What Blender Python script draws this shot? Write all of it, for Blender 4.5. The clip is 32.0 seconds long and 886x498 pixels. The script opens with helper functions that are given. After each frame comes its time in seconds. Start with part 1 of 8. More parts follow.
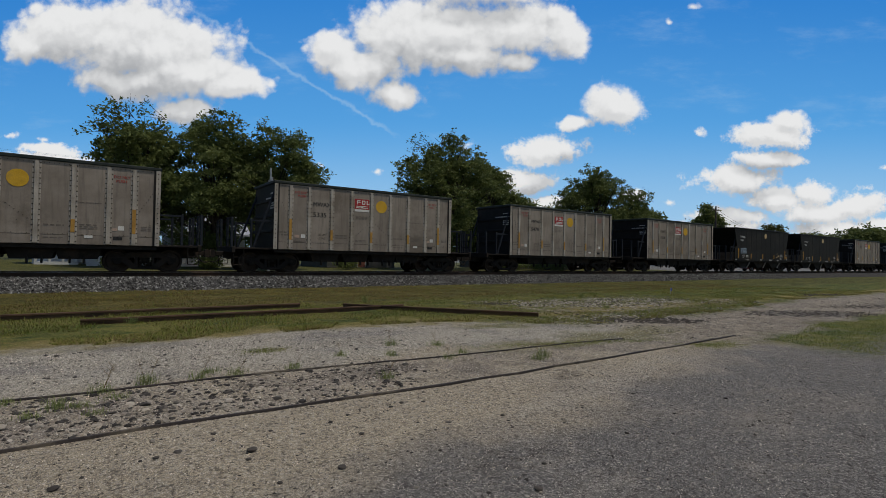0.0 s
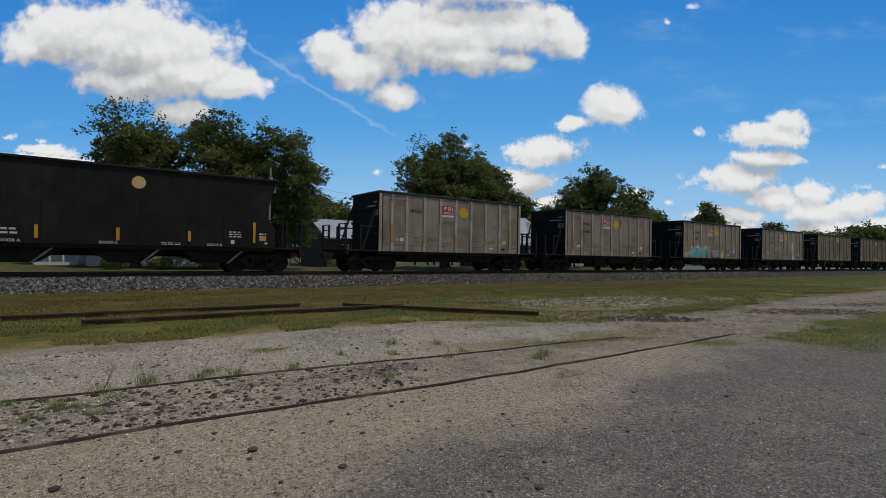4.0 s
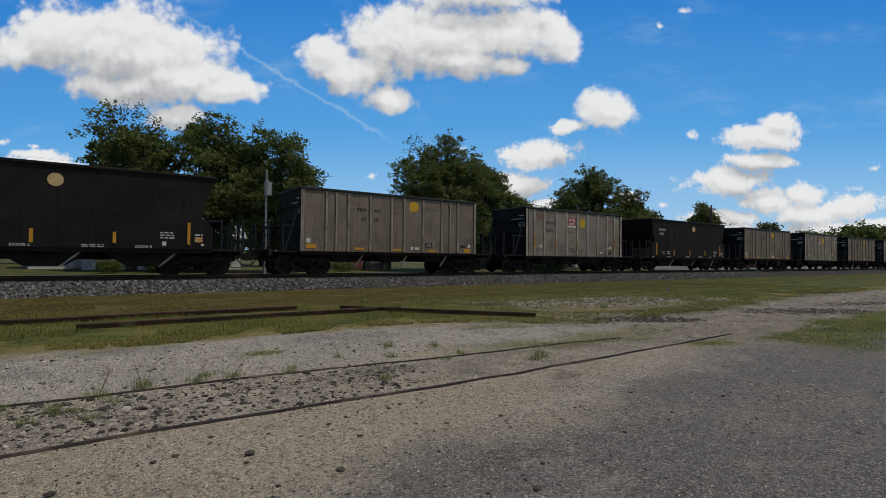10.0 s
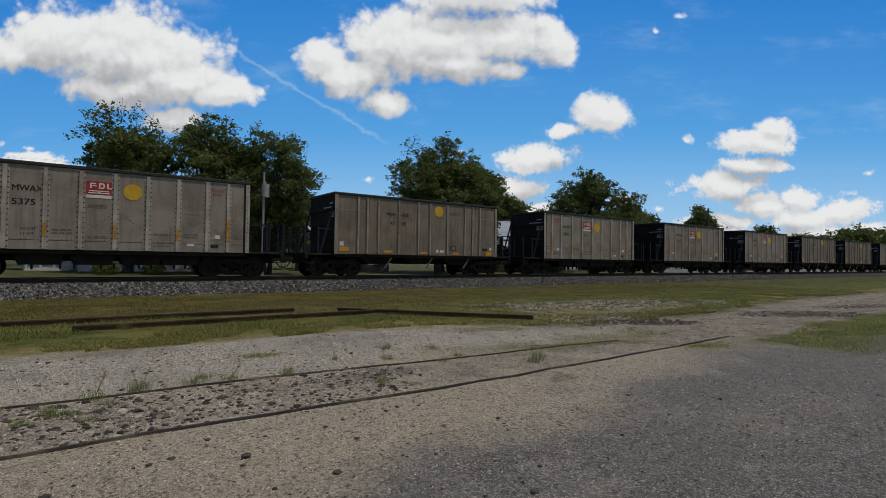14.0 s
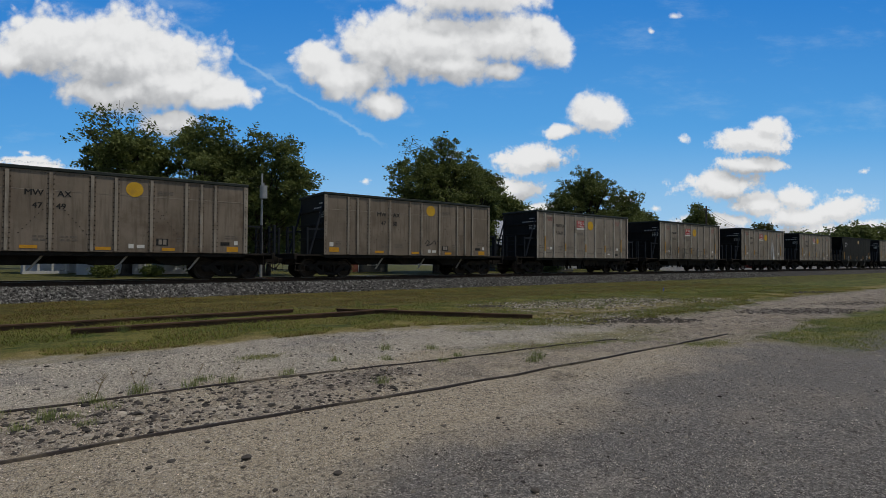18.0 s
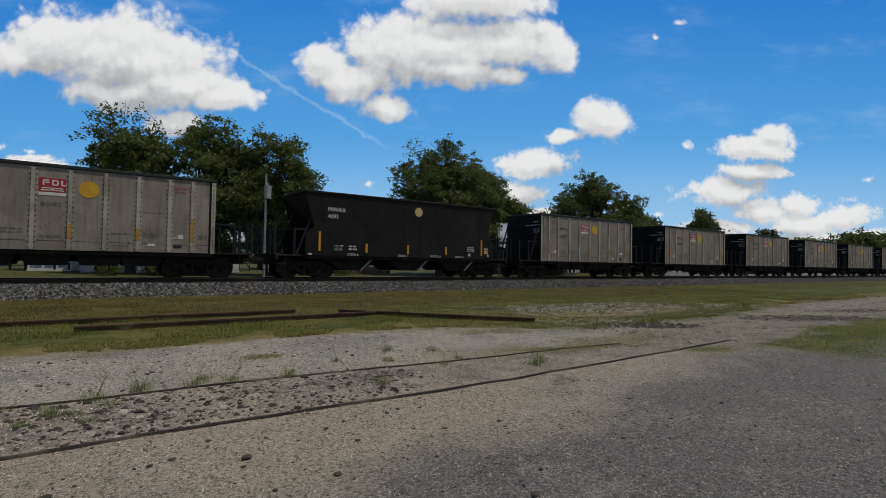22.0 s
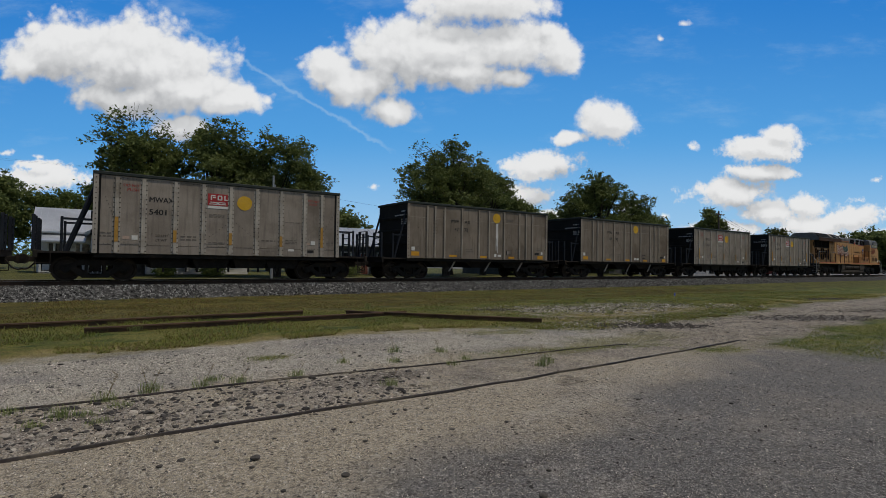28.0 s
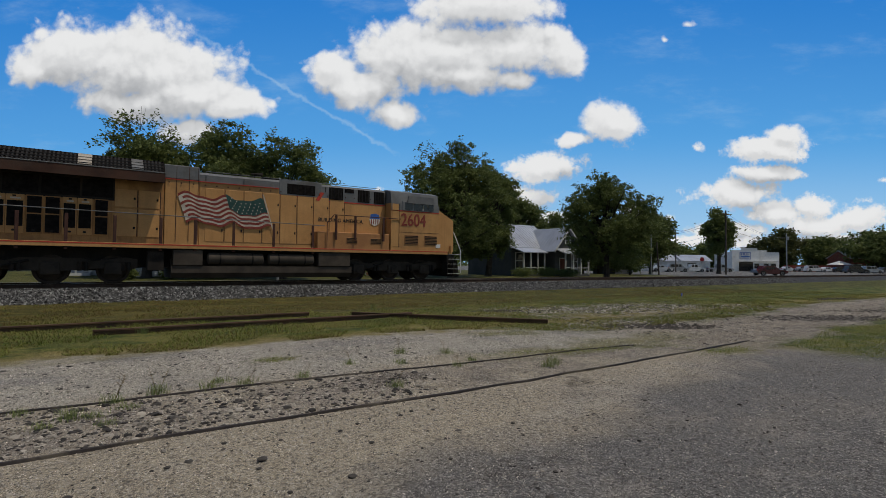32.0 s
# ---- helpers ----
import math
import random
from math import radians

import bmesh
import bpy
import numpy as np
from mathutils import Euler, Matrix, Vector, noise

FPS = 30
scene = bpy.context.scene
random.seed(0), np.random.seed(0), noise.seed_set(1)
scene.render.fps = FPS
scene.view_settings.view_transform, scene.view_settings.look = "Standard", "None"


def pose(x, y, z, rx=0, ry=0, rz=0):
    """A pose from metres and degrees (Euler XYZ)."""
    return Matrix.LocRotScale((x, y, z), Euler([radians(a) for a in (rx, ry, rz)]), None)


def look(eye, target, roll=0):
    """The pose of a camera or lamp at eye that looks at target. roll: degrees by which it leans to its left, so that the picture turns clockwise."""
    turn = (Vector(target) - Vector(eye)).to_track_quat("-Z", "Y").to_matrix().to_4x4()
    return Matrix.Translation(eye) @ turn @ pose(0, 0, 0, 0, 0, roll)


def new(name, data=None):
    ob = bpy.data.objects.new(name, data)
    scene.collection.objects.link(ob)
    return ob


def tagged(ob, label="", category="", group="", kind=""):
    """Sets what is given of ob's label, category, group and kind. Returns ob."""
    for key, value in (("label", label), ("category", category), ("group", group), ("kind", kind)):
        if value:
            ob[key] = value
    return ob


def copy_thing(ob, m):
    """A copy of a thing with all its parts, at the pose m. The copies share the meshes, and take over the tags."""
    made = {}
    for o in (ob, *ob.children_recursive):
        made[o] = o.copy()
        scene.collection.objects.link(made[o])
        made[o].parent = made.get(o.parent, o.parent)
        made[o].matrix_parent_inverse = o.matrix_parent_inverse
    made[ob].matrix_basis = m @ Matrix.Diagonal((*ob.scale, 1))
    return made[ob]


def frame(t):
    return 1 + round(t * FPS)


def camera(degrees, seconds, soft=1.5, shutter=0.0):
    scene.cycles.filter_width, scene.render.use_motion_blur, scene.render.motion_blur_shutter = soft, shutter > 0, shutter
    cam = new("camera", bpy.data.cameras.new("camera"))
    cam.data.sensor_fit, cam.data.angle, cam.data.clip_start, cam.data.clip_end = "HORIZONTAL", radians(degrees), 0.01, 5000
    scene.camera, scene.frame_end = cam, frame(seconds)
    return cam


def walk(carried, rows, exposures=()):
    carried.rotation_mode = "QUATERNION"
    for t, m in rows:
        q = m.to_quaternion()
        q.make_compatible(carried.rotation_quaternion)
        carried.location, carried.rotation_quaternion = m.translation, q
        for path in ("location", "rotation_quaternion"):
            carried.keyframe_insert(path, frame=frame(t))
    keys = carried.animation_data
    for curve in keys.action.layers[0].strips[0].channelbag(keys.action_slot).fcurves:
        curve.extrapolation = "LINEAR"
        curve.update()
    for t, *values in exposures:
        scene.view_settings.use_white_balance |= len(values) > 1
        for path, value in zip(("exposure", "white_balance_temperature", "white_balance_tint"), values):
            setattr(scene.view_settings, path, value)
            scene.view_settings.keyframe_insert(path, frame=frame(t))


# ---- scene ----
cam = camera(82.1, 32.0, soft=0.7)
EYE = (0.0, 0.0, 1.40)
# seconds, then the camera's turn in degrees; it stands on one spot
ROWS = [
    (0, 90.825, -1.174, -35.075), (0.5, 90.907, -1.144, -35.16), (1, 90.972, -1.083, -35.222), (1.5, 90.951, -1.109, -35.097),
    (2, 90.827, -1.148, -35), (2.5, 90.785, -1.213, -34.991), (3, 90.754, -1.226, -34.953), (3.5, 90.748, -1.113, -35.015),
    (5.5, 90.742, -0.841, -35.079), (6, 90.781, -0.793, -35.127), (6.5, 90.795, -0.758, -35.195), (7, 90.8, -0.734, -35.204),
    (7.5, 90.792, -0.725, -35.219), (8, 90.775, -0.711, -35.245), (8.5, 90.799, -0.709, -35.273), (9, 90.852, -0.661, -35.344),
    (9.5, 90.887, -0.634, -35.425), (10, 90.941, -0.679, -35.432), (10.5, 90.948, -0.746, -35.421), (11, 90.951, -0.756, -35.468),
    (11.5, 90.948, -0.68, -35.545), (12, 90.991, -0.628, -35.587), (12.5, 91.088, -0.619, -35.605), (13, 91.16, -0.681, -35.651),
    (13.5, 91.181, -0.764, -35.663), (14, 91.203, -0.789, -35.705), (14.5, 91.21, -0.777, -35.721), (16.5, 91.188, -0.572, -35.861),
    (17, 91.159, -0.519, -35.8), (17.5, 91.149, -0.425, -35.762), (18, 91.206, -0.325, -35.836), (18.5, 91.259, -0.284, -35.826),
    (19, 91.308, -0.308, -35.819), (19.5, 91.373, -0.47, -35.731), (20, 91.404, -0.67, -35.589), (20.5, 91.456, -0.774, -35.611),
    (21, 91.479, -0.851, -35.632), (21.5, 91.485, -0.967, -35.608), (22, 91.447, -1.037, -35.531), (22.5, 91.357, -1.039, -35.454),
    (23, 91.345, -1.007, -35.466), (23.5, 91.355, -0.893, -35.506), (24, 91.395, -0.827, -35.502), (24.5, 91.445, -0.864, -35.416),
    (25, 91.456, -0.916, -35.328), (25.5, 91.435, -0.994, -35.187), (27.5, 91.552, -0.843, -34.971), (28, 91.523, -0.815, -34.771),
    (28.5, 91.53, -0.797, -34.608), (29, 91.545, -0.759, -34.581), (29.5, 91.573, -0.642, -34.503), (30, 91.593, -0.546, -34.373),
    (30.5, 91.608, -0.535, -34.209), (31, 91.595, -0.53, -34.126), (31.5, 91.612, -0.524, -34.142), (32, 91.654, -0.587, -34.147),
]
walk(cam, [(t, pose(*EYE, rx, ry, rz)) for t, rx, ry, rz in ROWS], [(0.0, -0.45, 7100, 10), (32.0, -0.45, 7100, 10)])

# ---- light ----
SUN = Vector((0.22, -0.27, 0.935)).normalized()
world = bpy.data.worlds.new("world")
scene.world = world
world.use_nodes = True
wt = world.node_tree
sky = wt.nodes.new("ShaderNodeTexSky")
sky.sky_type = "NISHITA"
sky.sun_disc = False
sky.sun_elevation = math.asin(SUN.z)
sky.sun_rotation = math.atan2(SUN.x, SUN.y)
sky.air_density, sky.dust_density, sky.ozone_density = 1.0, 0.4, 2.5
wt.links.new(sky.outputs[0], wt.nodes["Background"].inputs[0])
wt.nodes["Background"].inputs[1].default_value = 0.085
lamp = bpy.data.lights.new("sun", "SUN")
lamp.energy, lamp.angle, lamp.color = 2.7, radians(0.53), (1.0, 0.94, 0.84)
sun = new("sun", lamp)
sun.matrix_world = look(SUN * 60, (0, 0, 0))


# ---- node helpers ----
class Tree:
    """A short way to write node sums."""

    def __init__(self, tree):
        self.t = tree

    def put(self, socket, value):
        if isinstance(value, bpy.types.NodeSocket):
            self.t.links.new(value, socket)
        else:
            socket.default_value = value

    def node(self, kind):
        return self.t.nodes.new(kind)

    def m(self, op, a, b=0.0, c=0.0, clamp=False):
        n = self.node("ShaderNodeMath")
        n.operation, n.use_clamp = op, clamp
        for s, v in zip(n.inputs, (a, b, c)):
            self.put(s, v)
        return n.outputs[0]

    def step(self, x, lo, hi):
        n = self.node("ShaderNodeMapRange")
        n.interpolation_type = "SMOOTHSTEP"
        self.put(n.inputs[0], x)
        self.put(n.inputs[1], lo)
        self.put(n.inputs[2], hi)
        return n.outputs[0]

    def mix(self, f, a, b, blend="MIX"):
        n = self.node("ShaderNodeMix")
        n.data_type, n.blend_type = "RGBA", blend
        self.put(n.inputs[0], f)
        for s, v in ((n.inputs[6], a), (n.inputs[7], b)):
            self.put(s, v if isinstance(v, bpy.types.NodeSocket) else (*v, 1.0))
        return n.outputs[2]

    def noise(self, vec, scale, detail=4.0, rough=0.55, distort=0.0):
        n = self.node("ShaderNodeTexNoise")
        self.put(n.inputs["Vector"], vec)
        for k, v in (("Scale", scale), ("Detail", detail), ("Roughness", rough), ("Distortion", distort)):
            n.inputs[k].default_value = v
        return n.outputs["Fac"]

    def voro(self, vec, scale, out="Distance"):
        n = self.node("ShaderNodeTexVoronoi")
        self.put(n.inputs["Vector"], vec)
        n.inputs["Scale"].default_value = scale
        return n.outputs[out]

    def xyz(self, vec):
        n = self.node("ShaderNodeSeparateXYZ")
        self.put(n.inputs[0], vec)
        return n.outputs

    def v(self, op, a, b=(0, 0, 0), c=(0, 0, 0)):
        n = self.node("ShaderNodeVectorMath")
        n.operation = op
        for s, x in zip(n.inputs, (a, b, c)):
            self.put(s, x)
        return n.outputs[1] if op in ("LENGTH", "DOT_PRODUCT") else n.outputs[0]

    def bump(self, height, strength, distance=0.02):
        n = self.node("ShaderNodeBump")
        self.put(n.inputs["Height"], height)
        n.inputs["Strength"].default_value = strength
        n.inputs["Distance"].default_value = distance
        return n.outputs[0]


def blank(name):
    mt = bpy.data.materials.new(name)
    mt.use_nodes = True
    return mt, Tree(mt.node_tree), mt.node_tree.nodes["Principled BSDF"]


def mat(name, c1, c2, scale=3.0, rough=0.8, metal=0.0, bump=0.15, fine=45.0, streak=0.0, dirt=None, spec=0.2, island=0.0):
    """Two colours by a broad noise, a fine grain, streaks that run down, and dirt in patches."""
    mt, t, p = blank(name)
    co = t.node("ShaderNodeTexCoord").outputs["Object"]
    rnd = t.node("ShaderNodeObjectInfo").outputs["Random"]
    vec = t.v("MULTIPLY_ADD", (17.0, 9.0, 5.0), rnd, co)
    n1 = t.noise(vec, scale, 5.0, 0.6)
    n2 = t.noise(vec, fine, 3.0, 0.6)
    f = t.step(n1, 0.32, 0.68)
    col = t.mix(f, c1, c2)
    if streak:
        long = t.v("MULTIPLY", vec, (9.0, 9.0, 0.7))
        col = t.mix(t.m("MULTIPLY", t.step(t.noise(long, 1.0, 4.0), 0.45, 0.75), streak), col, tuple(x * 0.45 for x in c1))
    if dirt:
        col = t.mix(t.m("MULTIPLY", t.step(t.noise(vec, scale * 0.45, 6.0, 0.7), 0.5, 0.68), 0.7), col, dirt)
    k = t.m("MULTIPLY_ADD", n2, 0.5, 0.75)
    if island:
        ri = t.node("ShaderNodeNewGeometry").outputs["Random Per Island"]
        k = t.m("MULTIPLY", k, t.m("MULTIPLY_ADD", ri, island, 1.0 - island / 2))
    hsv = t.node("ShaderNodeHueSaturation")
    t.put(hsv.inputs["Color"], col)
    t.put(hsv.inputs["Value"], k)
    t.put(p.inputs["Base Color"], hsv.outputs[0])
    t.put(p.inputs["Roughness"], t.m("MULTIPLY_ADD", n1, 0.2, rough - 0.1, clamp=True))
    p.inputs["Metallic"].default_value = metal
    p.inputs["Specular IOR Level"].default_value = spec
    if bump:
        t.put(p.inputs["Normal"], t.bump(n2, bump))
    return mt


# ---- mesh helpers ----
class Geo:
    """Gathers the points and faces of one mesh."""

    def __init__(self):
        self.v, self.f, self.k, self.slot = [], [], [], 0

    def add(self, vs, fs):
        o = len(self.v)
        self.v += [tuple(p) for p in vs]
        self.f += [tuple(i + o for i in q) for q in fs]
        self.k += [self.slot] * len(fs)
        return self

    def box(self, x0, x1, y0, y1, z0, z1, b=0.0):
        if x0 > x1: x0, x1 = x1, x0
        if y0 > y1: y0, y1 = y1, y0
        if z0 > z1: z0, z1 = z1, z0
        lo, hi = (x0, y0, z0), (x1, y1, z1)
        if not b:
            vs = [(lo[0] if i & 1 == 0 else hi[0], lo[1] if i & 2 == 0 else hi[1], lo[2] if i & 4 == 0 else hi[2]) for i in range(8)]
            return self.add(vs, [(0, 2, 3, 1), (4, 5, 7, 6), (0, 1, 5, 4), (2, 6, 7, 3), (0, 4, 6, 2), (1, 3, 7, 5)])
        b = min(b, 0.45 * min(h - l for l, h in zip(lo, hi)))
        idx, vs = {}, []
        for i in range(8):
            s = [(i >> a) & 1 for a in range(3)]
            for a in range(3):
                pt = [(hi[k] if s[k] else lo[k]) for k in range(3)]
                for k in range(3):
                    if k != a:
                        pt[k] += -b if s[k] else b
                idx[i, a] = len(vs)
                vs.append(pt)
        fs = []
        for a in range(3):
            u, w = (a + 1) % 3, (a + 2) % 3
            for s in (0, 1):
                q = [idx[(s << a) | (i << u) | (j << w), a] for i, j in ((0, 0), (1, 0), (1, 1), (0, 1))]
                fs.append(q if s else q[::-1])
            for i in (0, 1):
                for j in (0, 1):
                    c0, c1 = (i << u) | (j << w), (1 << a) | (i << u) | (j << w)
                    q = [idx[c0, u], idx[c1, u], idx[c1, w], idx[c0, w]]
                    fs.append(q if i == j else q[::-1])
        for i in range(8):
            q = [idx[i, a] for a in range(3)]
            fs.append(q if bin(i).count("1") % 2 else q[::-1])
        return self.add(vs, fs)

    def cyl(self, p0, p1, r, n=14, r1=None, caps=True):
        p0, p1 = Vector(p0), Vector(p1)
        r1 = r if r1 is None else r1
        ax = (p1 - p0).normalized()
        u = ax.orthogonal().normalized()
        w = ax.cross(u)
        ring = [(math.cos(2 * math.pi * i / n), math.sin(2 * math.pi * i / n)) for i in range(n)]
        vs = [p0 + (u * c + w * s) * r for c, s in ring] + [p1 + (u * c + w * s) * r1 for c, s in ring]
        fs = [(i, (i + 1) % n, n + (i + 1) % n, n + i) for i in range(n)]
        if caps:
            fs += [tuple(range(n))[::-1], tuple(range(n, 2 * n))]
        return self.add(vs, fs)

    def pipe(self, pts, r, n=8):
        for a, b in zip(pts, pts[1:]):
            self.cyl(a, b, r, n)
        return self

    def prism(self, poly, y0, y1):
        """A polygon in x and z, drawn out along y."""
        n = len(poly)
        vs = [(x, y0, z) for x, z in poly] + [(x, y1, z) for x, z in poly]
        return self.add(vs, [tuple(range(n)), tuple(range(2 * n - 1, n - 1, -1))] + [(i, n + i, n + (i + 1) % n, (i + 1) % n) for i in range(n)])

    def prism_x(self, poly, x0, x1):
        """A polygon in y and z, drawn out along x."""
        n = len(poly)
        vs = [(x0, y, z) for y, z in poly] + [(x1, y, z) for y, z in poly]
        return self.add(vs, [tuple(range(n))[::-1], tuple(range(n, 2 * n))] + [(i, (i + 1) % n, n + (i + 1) % n, n + i) for i in range(n)])

    def lathe(self, prof, c, n=24):
        """A profile of (radius, y), turned about the y axis through c."""
        k = len(prof)
        vs = [(c[0] + r * math.cos(2 * math.pi * i / n), c[1] + y, c[2] + r * math.sin(2 * math.pi * i / n)) for i in range(n) for r, y in prof]
        return self.add(vs, [(i * k + j, i * k + j + 1, ((i + 1) % n) * k + j + 1, ((i + 1) % n) * k + j) for i in range(n) for j in range(k - 1)])

    def mesh(self, name, material):
        me = bpy.data.meshes.new(name)
        me.from_pydata(self.v, [], self.f)
        for m in material if isinstance(material, tuple) else (material,):
            me.materials.append(m)
        me.polygons.foreach_set("material_index", self.k)
        bm = bmesh.new()
        bm.from_mesh(me)
        bmesh.ops.recalc_face_normals(bm, faces=bm.faces)
        bm.to_mesh(me)
        bm.free()
        me.polygons.foreach_set("use_smooth", [True] * len(me.polygons))
        me.set_sharp_from_angle(angle=radians(32))
        return me


def part(name, geo, material, parent=None, label="", m=None):
    """Links a Geo or a mesh as one object under a thing or a part."""
    me = geo.mesh(name, material) if isinstance(geo, Geo) else geo
    ob = new(name, me)
    ob.parent = parent
    if m is not None:
        ob.matrix_basis = m
    if label:
        ob["label"] = label
    return ob


def quick(name, vs, fs, material):
    """A mesh out of arrays, with no clean-up: for many small pieces."""
    me = bpy.data.meshes.new(name)
    me.from_pydata(np.asarray(vs, float).reshape(-1, 3).tolist() if not isinstance(vs, list) else vs, [], fs.tolist() if isinstance(fs, np.ndarray) else fs)
    me.materials.append(material)
    return me


WORDS = {}


def lettering(text, size, material, stretch=1.0):
    """A flat mesh of a word, upright in x and z, facing -y, its lower left corner at the origin."""
    key = (text, size, material.name, stretch)
    if key not in WORDS:
        cu = bpy.data.curves.new("lettering", "FONT")
        cu.body, cu.size, cu.resolution_u = text, size, 3
        ob = new("lettering", cu)
        bpy.context.view_layer.update()
        flat = bpy.data.meshes.new_from_object(ob.evaluated_get(bpy.context.evaluated_depsgraph_get()))
        g, fs = Geo(), [tuple(q.vertices) for q in flat.polygons]
        for k in (-1, 0, 1):
            g.add([(v.co.x + k * size * 0.022, v.co.y + k * size * 0.008, -0.0008 * k) for v in flat.vertices], fs)
        me = quick("lettering", g.v, g.f, material)
        me.transform(Matrix.Rotation(radians(90), 4, "X") @ Matrix.Diagonal((stretch, 1.0, 1.0, 1.0)))
        bpy.data.objects.remove(ob)
        WORDS[key] = me
    return WORDS[key]


# ---- materials ----
STEEL = mat("weathered_aluminium", (0.246, 0.209, 0.175), (0.348, 0.302, 0.258), 0.8, 0.66, 0.1, 0.05, 60, streak=0.4, dirt=(0.15, 0.122, 0.096))
STEEL_BROWN = mat("dirty_aluminium", (0.198, 0.161, 0.127), (0.275, 0.229, 0.185), 0.7, 0.68, 0.1, 0.05, 60, streak=0.5, dirt=(0.12, 0.085, 0.06))
POST = mat("post_aluminium", (0.37, 0.332, 0.285), (0.51, 0.462, 0.405), 1.5, 0.62, 0.1, 0.04, 60, streak=0.4, dirt=(0.22, 0.18, 0.14))
POST_BROWN = mat("dull_post_aluminium", (0.30, 0.262, 0.22), (0.40, 0.35, 0.295), 1.5, 0.64, 0.1, 0.04, 60, streak=0.5, dirt=(0.16, 0.12, 0.085))
RIVET = mat("grimy_rivet", (0.045, 0.036, 0.03), (0.09, 0.072, 0.058), 6.0, 0.7, 0.2, 0.0, 60)
STENCIL = mat("worn_stencil", (0.13, 0.112, 0.096), (0.19, 0.165, 0.142), 8.0, 0.7, 0.0, 0.0, 50)
BLACK = mat("black_paint", (0.012, 0.0115, 0.0115), (0.021, 0.020, 0.0195), 0.9, 0.6, 0.0, 0.04, 30, streak=0.25, dirt=(0.036, 0.031, 0.027), spec=0.14)
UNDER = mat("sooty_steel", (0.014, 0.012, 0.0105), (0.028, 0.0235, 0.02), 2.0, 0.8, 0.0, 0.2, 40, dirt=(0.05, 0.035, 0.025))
# black steel; the bluish sky reflection is mixed into its base colour
SKY_TINTED_BLACK = mat("sky_tinted_black_steel", (0.011, 0.014, 0.02), (0.02, 0.024, 0.032), 2.0, 0.6, 0.0, 0.1, 40)
RIM = mat("dark_green_rim", (0.022, 0.030, 0.028), (0.035, 0.042, 0.040), 2.0, 0.6, 0.0, 0.1, 40)
WHEEL = mat("wheel_steel", (0.04, 0.031, 0.026), (0.065, 0.051, 0.042), 4.0, 0.6, 0.5, 0.1, 40)
YELLOW = mat("yellow_paint", (0.62, 0.36, 0.03), (0.70, 0.42, 0.05), 3.0, 0.6, 0.0, 0.03, 50, dirt=(0.5, 0.3, 0.06))
CREAM = mat("cream_paint", (0.60, 0.42, 0.20), (0.68, 0.50, 0.26), 3.0, 0.6, 0.0, 0.03, 50)
ORANGE = mat("orange_reflector", (0.60, 0.28, 0.03), (0.66, 0.34, 0.04), 6.0, 0.5, 0.0, 0.02, 50)
OCHRE = mat("grimy_orange_paint", (0.40, 0.215, 0.05), (0.50, 0.28, 0.07), 4.0, 0.6, 0.0, 0.02, 50, dirt=(0.30, 0.18, 0.08))
RED = mat("red_paint", (0.36, 0.03, 0.035), (0.42, 0.05, 0.05), 4.0, 0.6, 0.0, 0.02, 50)
FADED_RED = mat("faded_red_paint", (0.34, 0.06, 0.05), (0.38, 0.10, 0.085), 8.0, 0.7, 0.0, 0.0, 50)
BLUSH = mat("faded_pink_plate", (0.42, 0.30, 0.24), (0.50, 0.37, 0.30), 8.0, 0.7, 0.0, 0.0, 50)
WHITE = mat("white_paint", (0.66, 0.65, 0.62), (0.74, 0.73, 0.70), 3.0, 0.6, 0.0, 0.03, 50)
INK = mat("black_lettering", (0.02, 0.02, 0.02), (0.04, 0.04, 0.04), 8.0, 0.7, 0.0, 0.0, 50)
FADED = mat("faded_lettering", (0.07, 0.06, 0.05), (0.12, 0.105, 0.09), 8.0, 0.7, 0.0, 0.0, 50)
WHITE_INK = mat("white_lettering", (0.55, 0.55, 0.55), (0.65, 0.65, 0.65), 8.0, 0.7, 0.0, 0.0, 50)
RAIL = mat("rail_steel", (0.05, 0.035, 0.027), (0.085, 0.055, 0.04), 3.0, 0.7, 0.3, 0.2, 60)
RAIL_TOP = mat("worn_rail_head", (0.22, 0.21, 0.20), (0.32, 0.31, 0.30), 3.0, 0.35, 0.8, 0.05, 60)
RUST = mat("rusty_rail", (0.075, 0.046, 0.033), (0.125, 0.076, 0.05), 2.0, 0.9, 0.0, 0.3, 60, dirt=(0.14, 0.08, 0.05))
EMBED = mat("embedded_rail", (0.026, 0.022, 0.023), (0.048, 0.04, 0.038), 3.0, 0.7, 0.1, 0.2, 60, dirt=(0.2, 0.17, 0.13))
TIE = mat("tie_wood", (0.07, 0.055, 0.045), (0.13, 0.105, 0.085), 3.0, 0.9, 0.0, 0.4, 30)
STONE = mat("ballast_stone", (0.016, 0.016, 0.017), (0.22, 0.22, 0.215), 8.0, 0.9, 0.0, 0.2, 60, island=1.8)
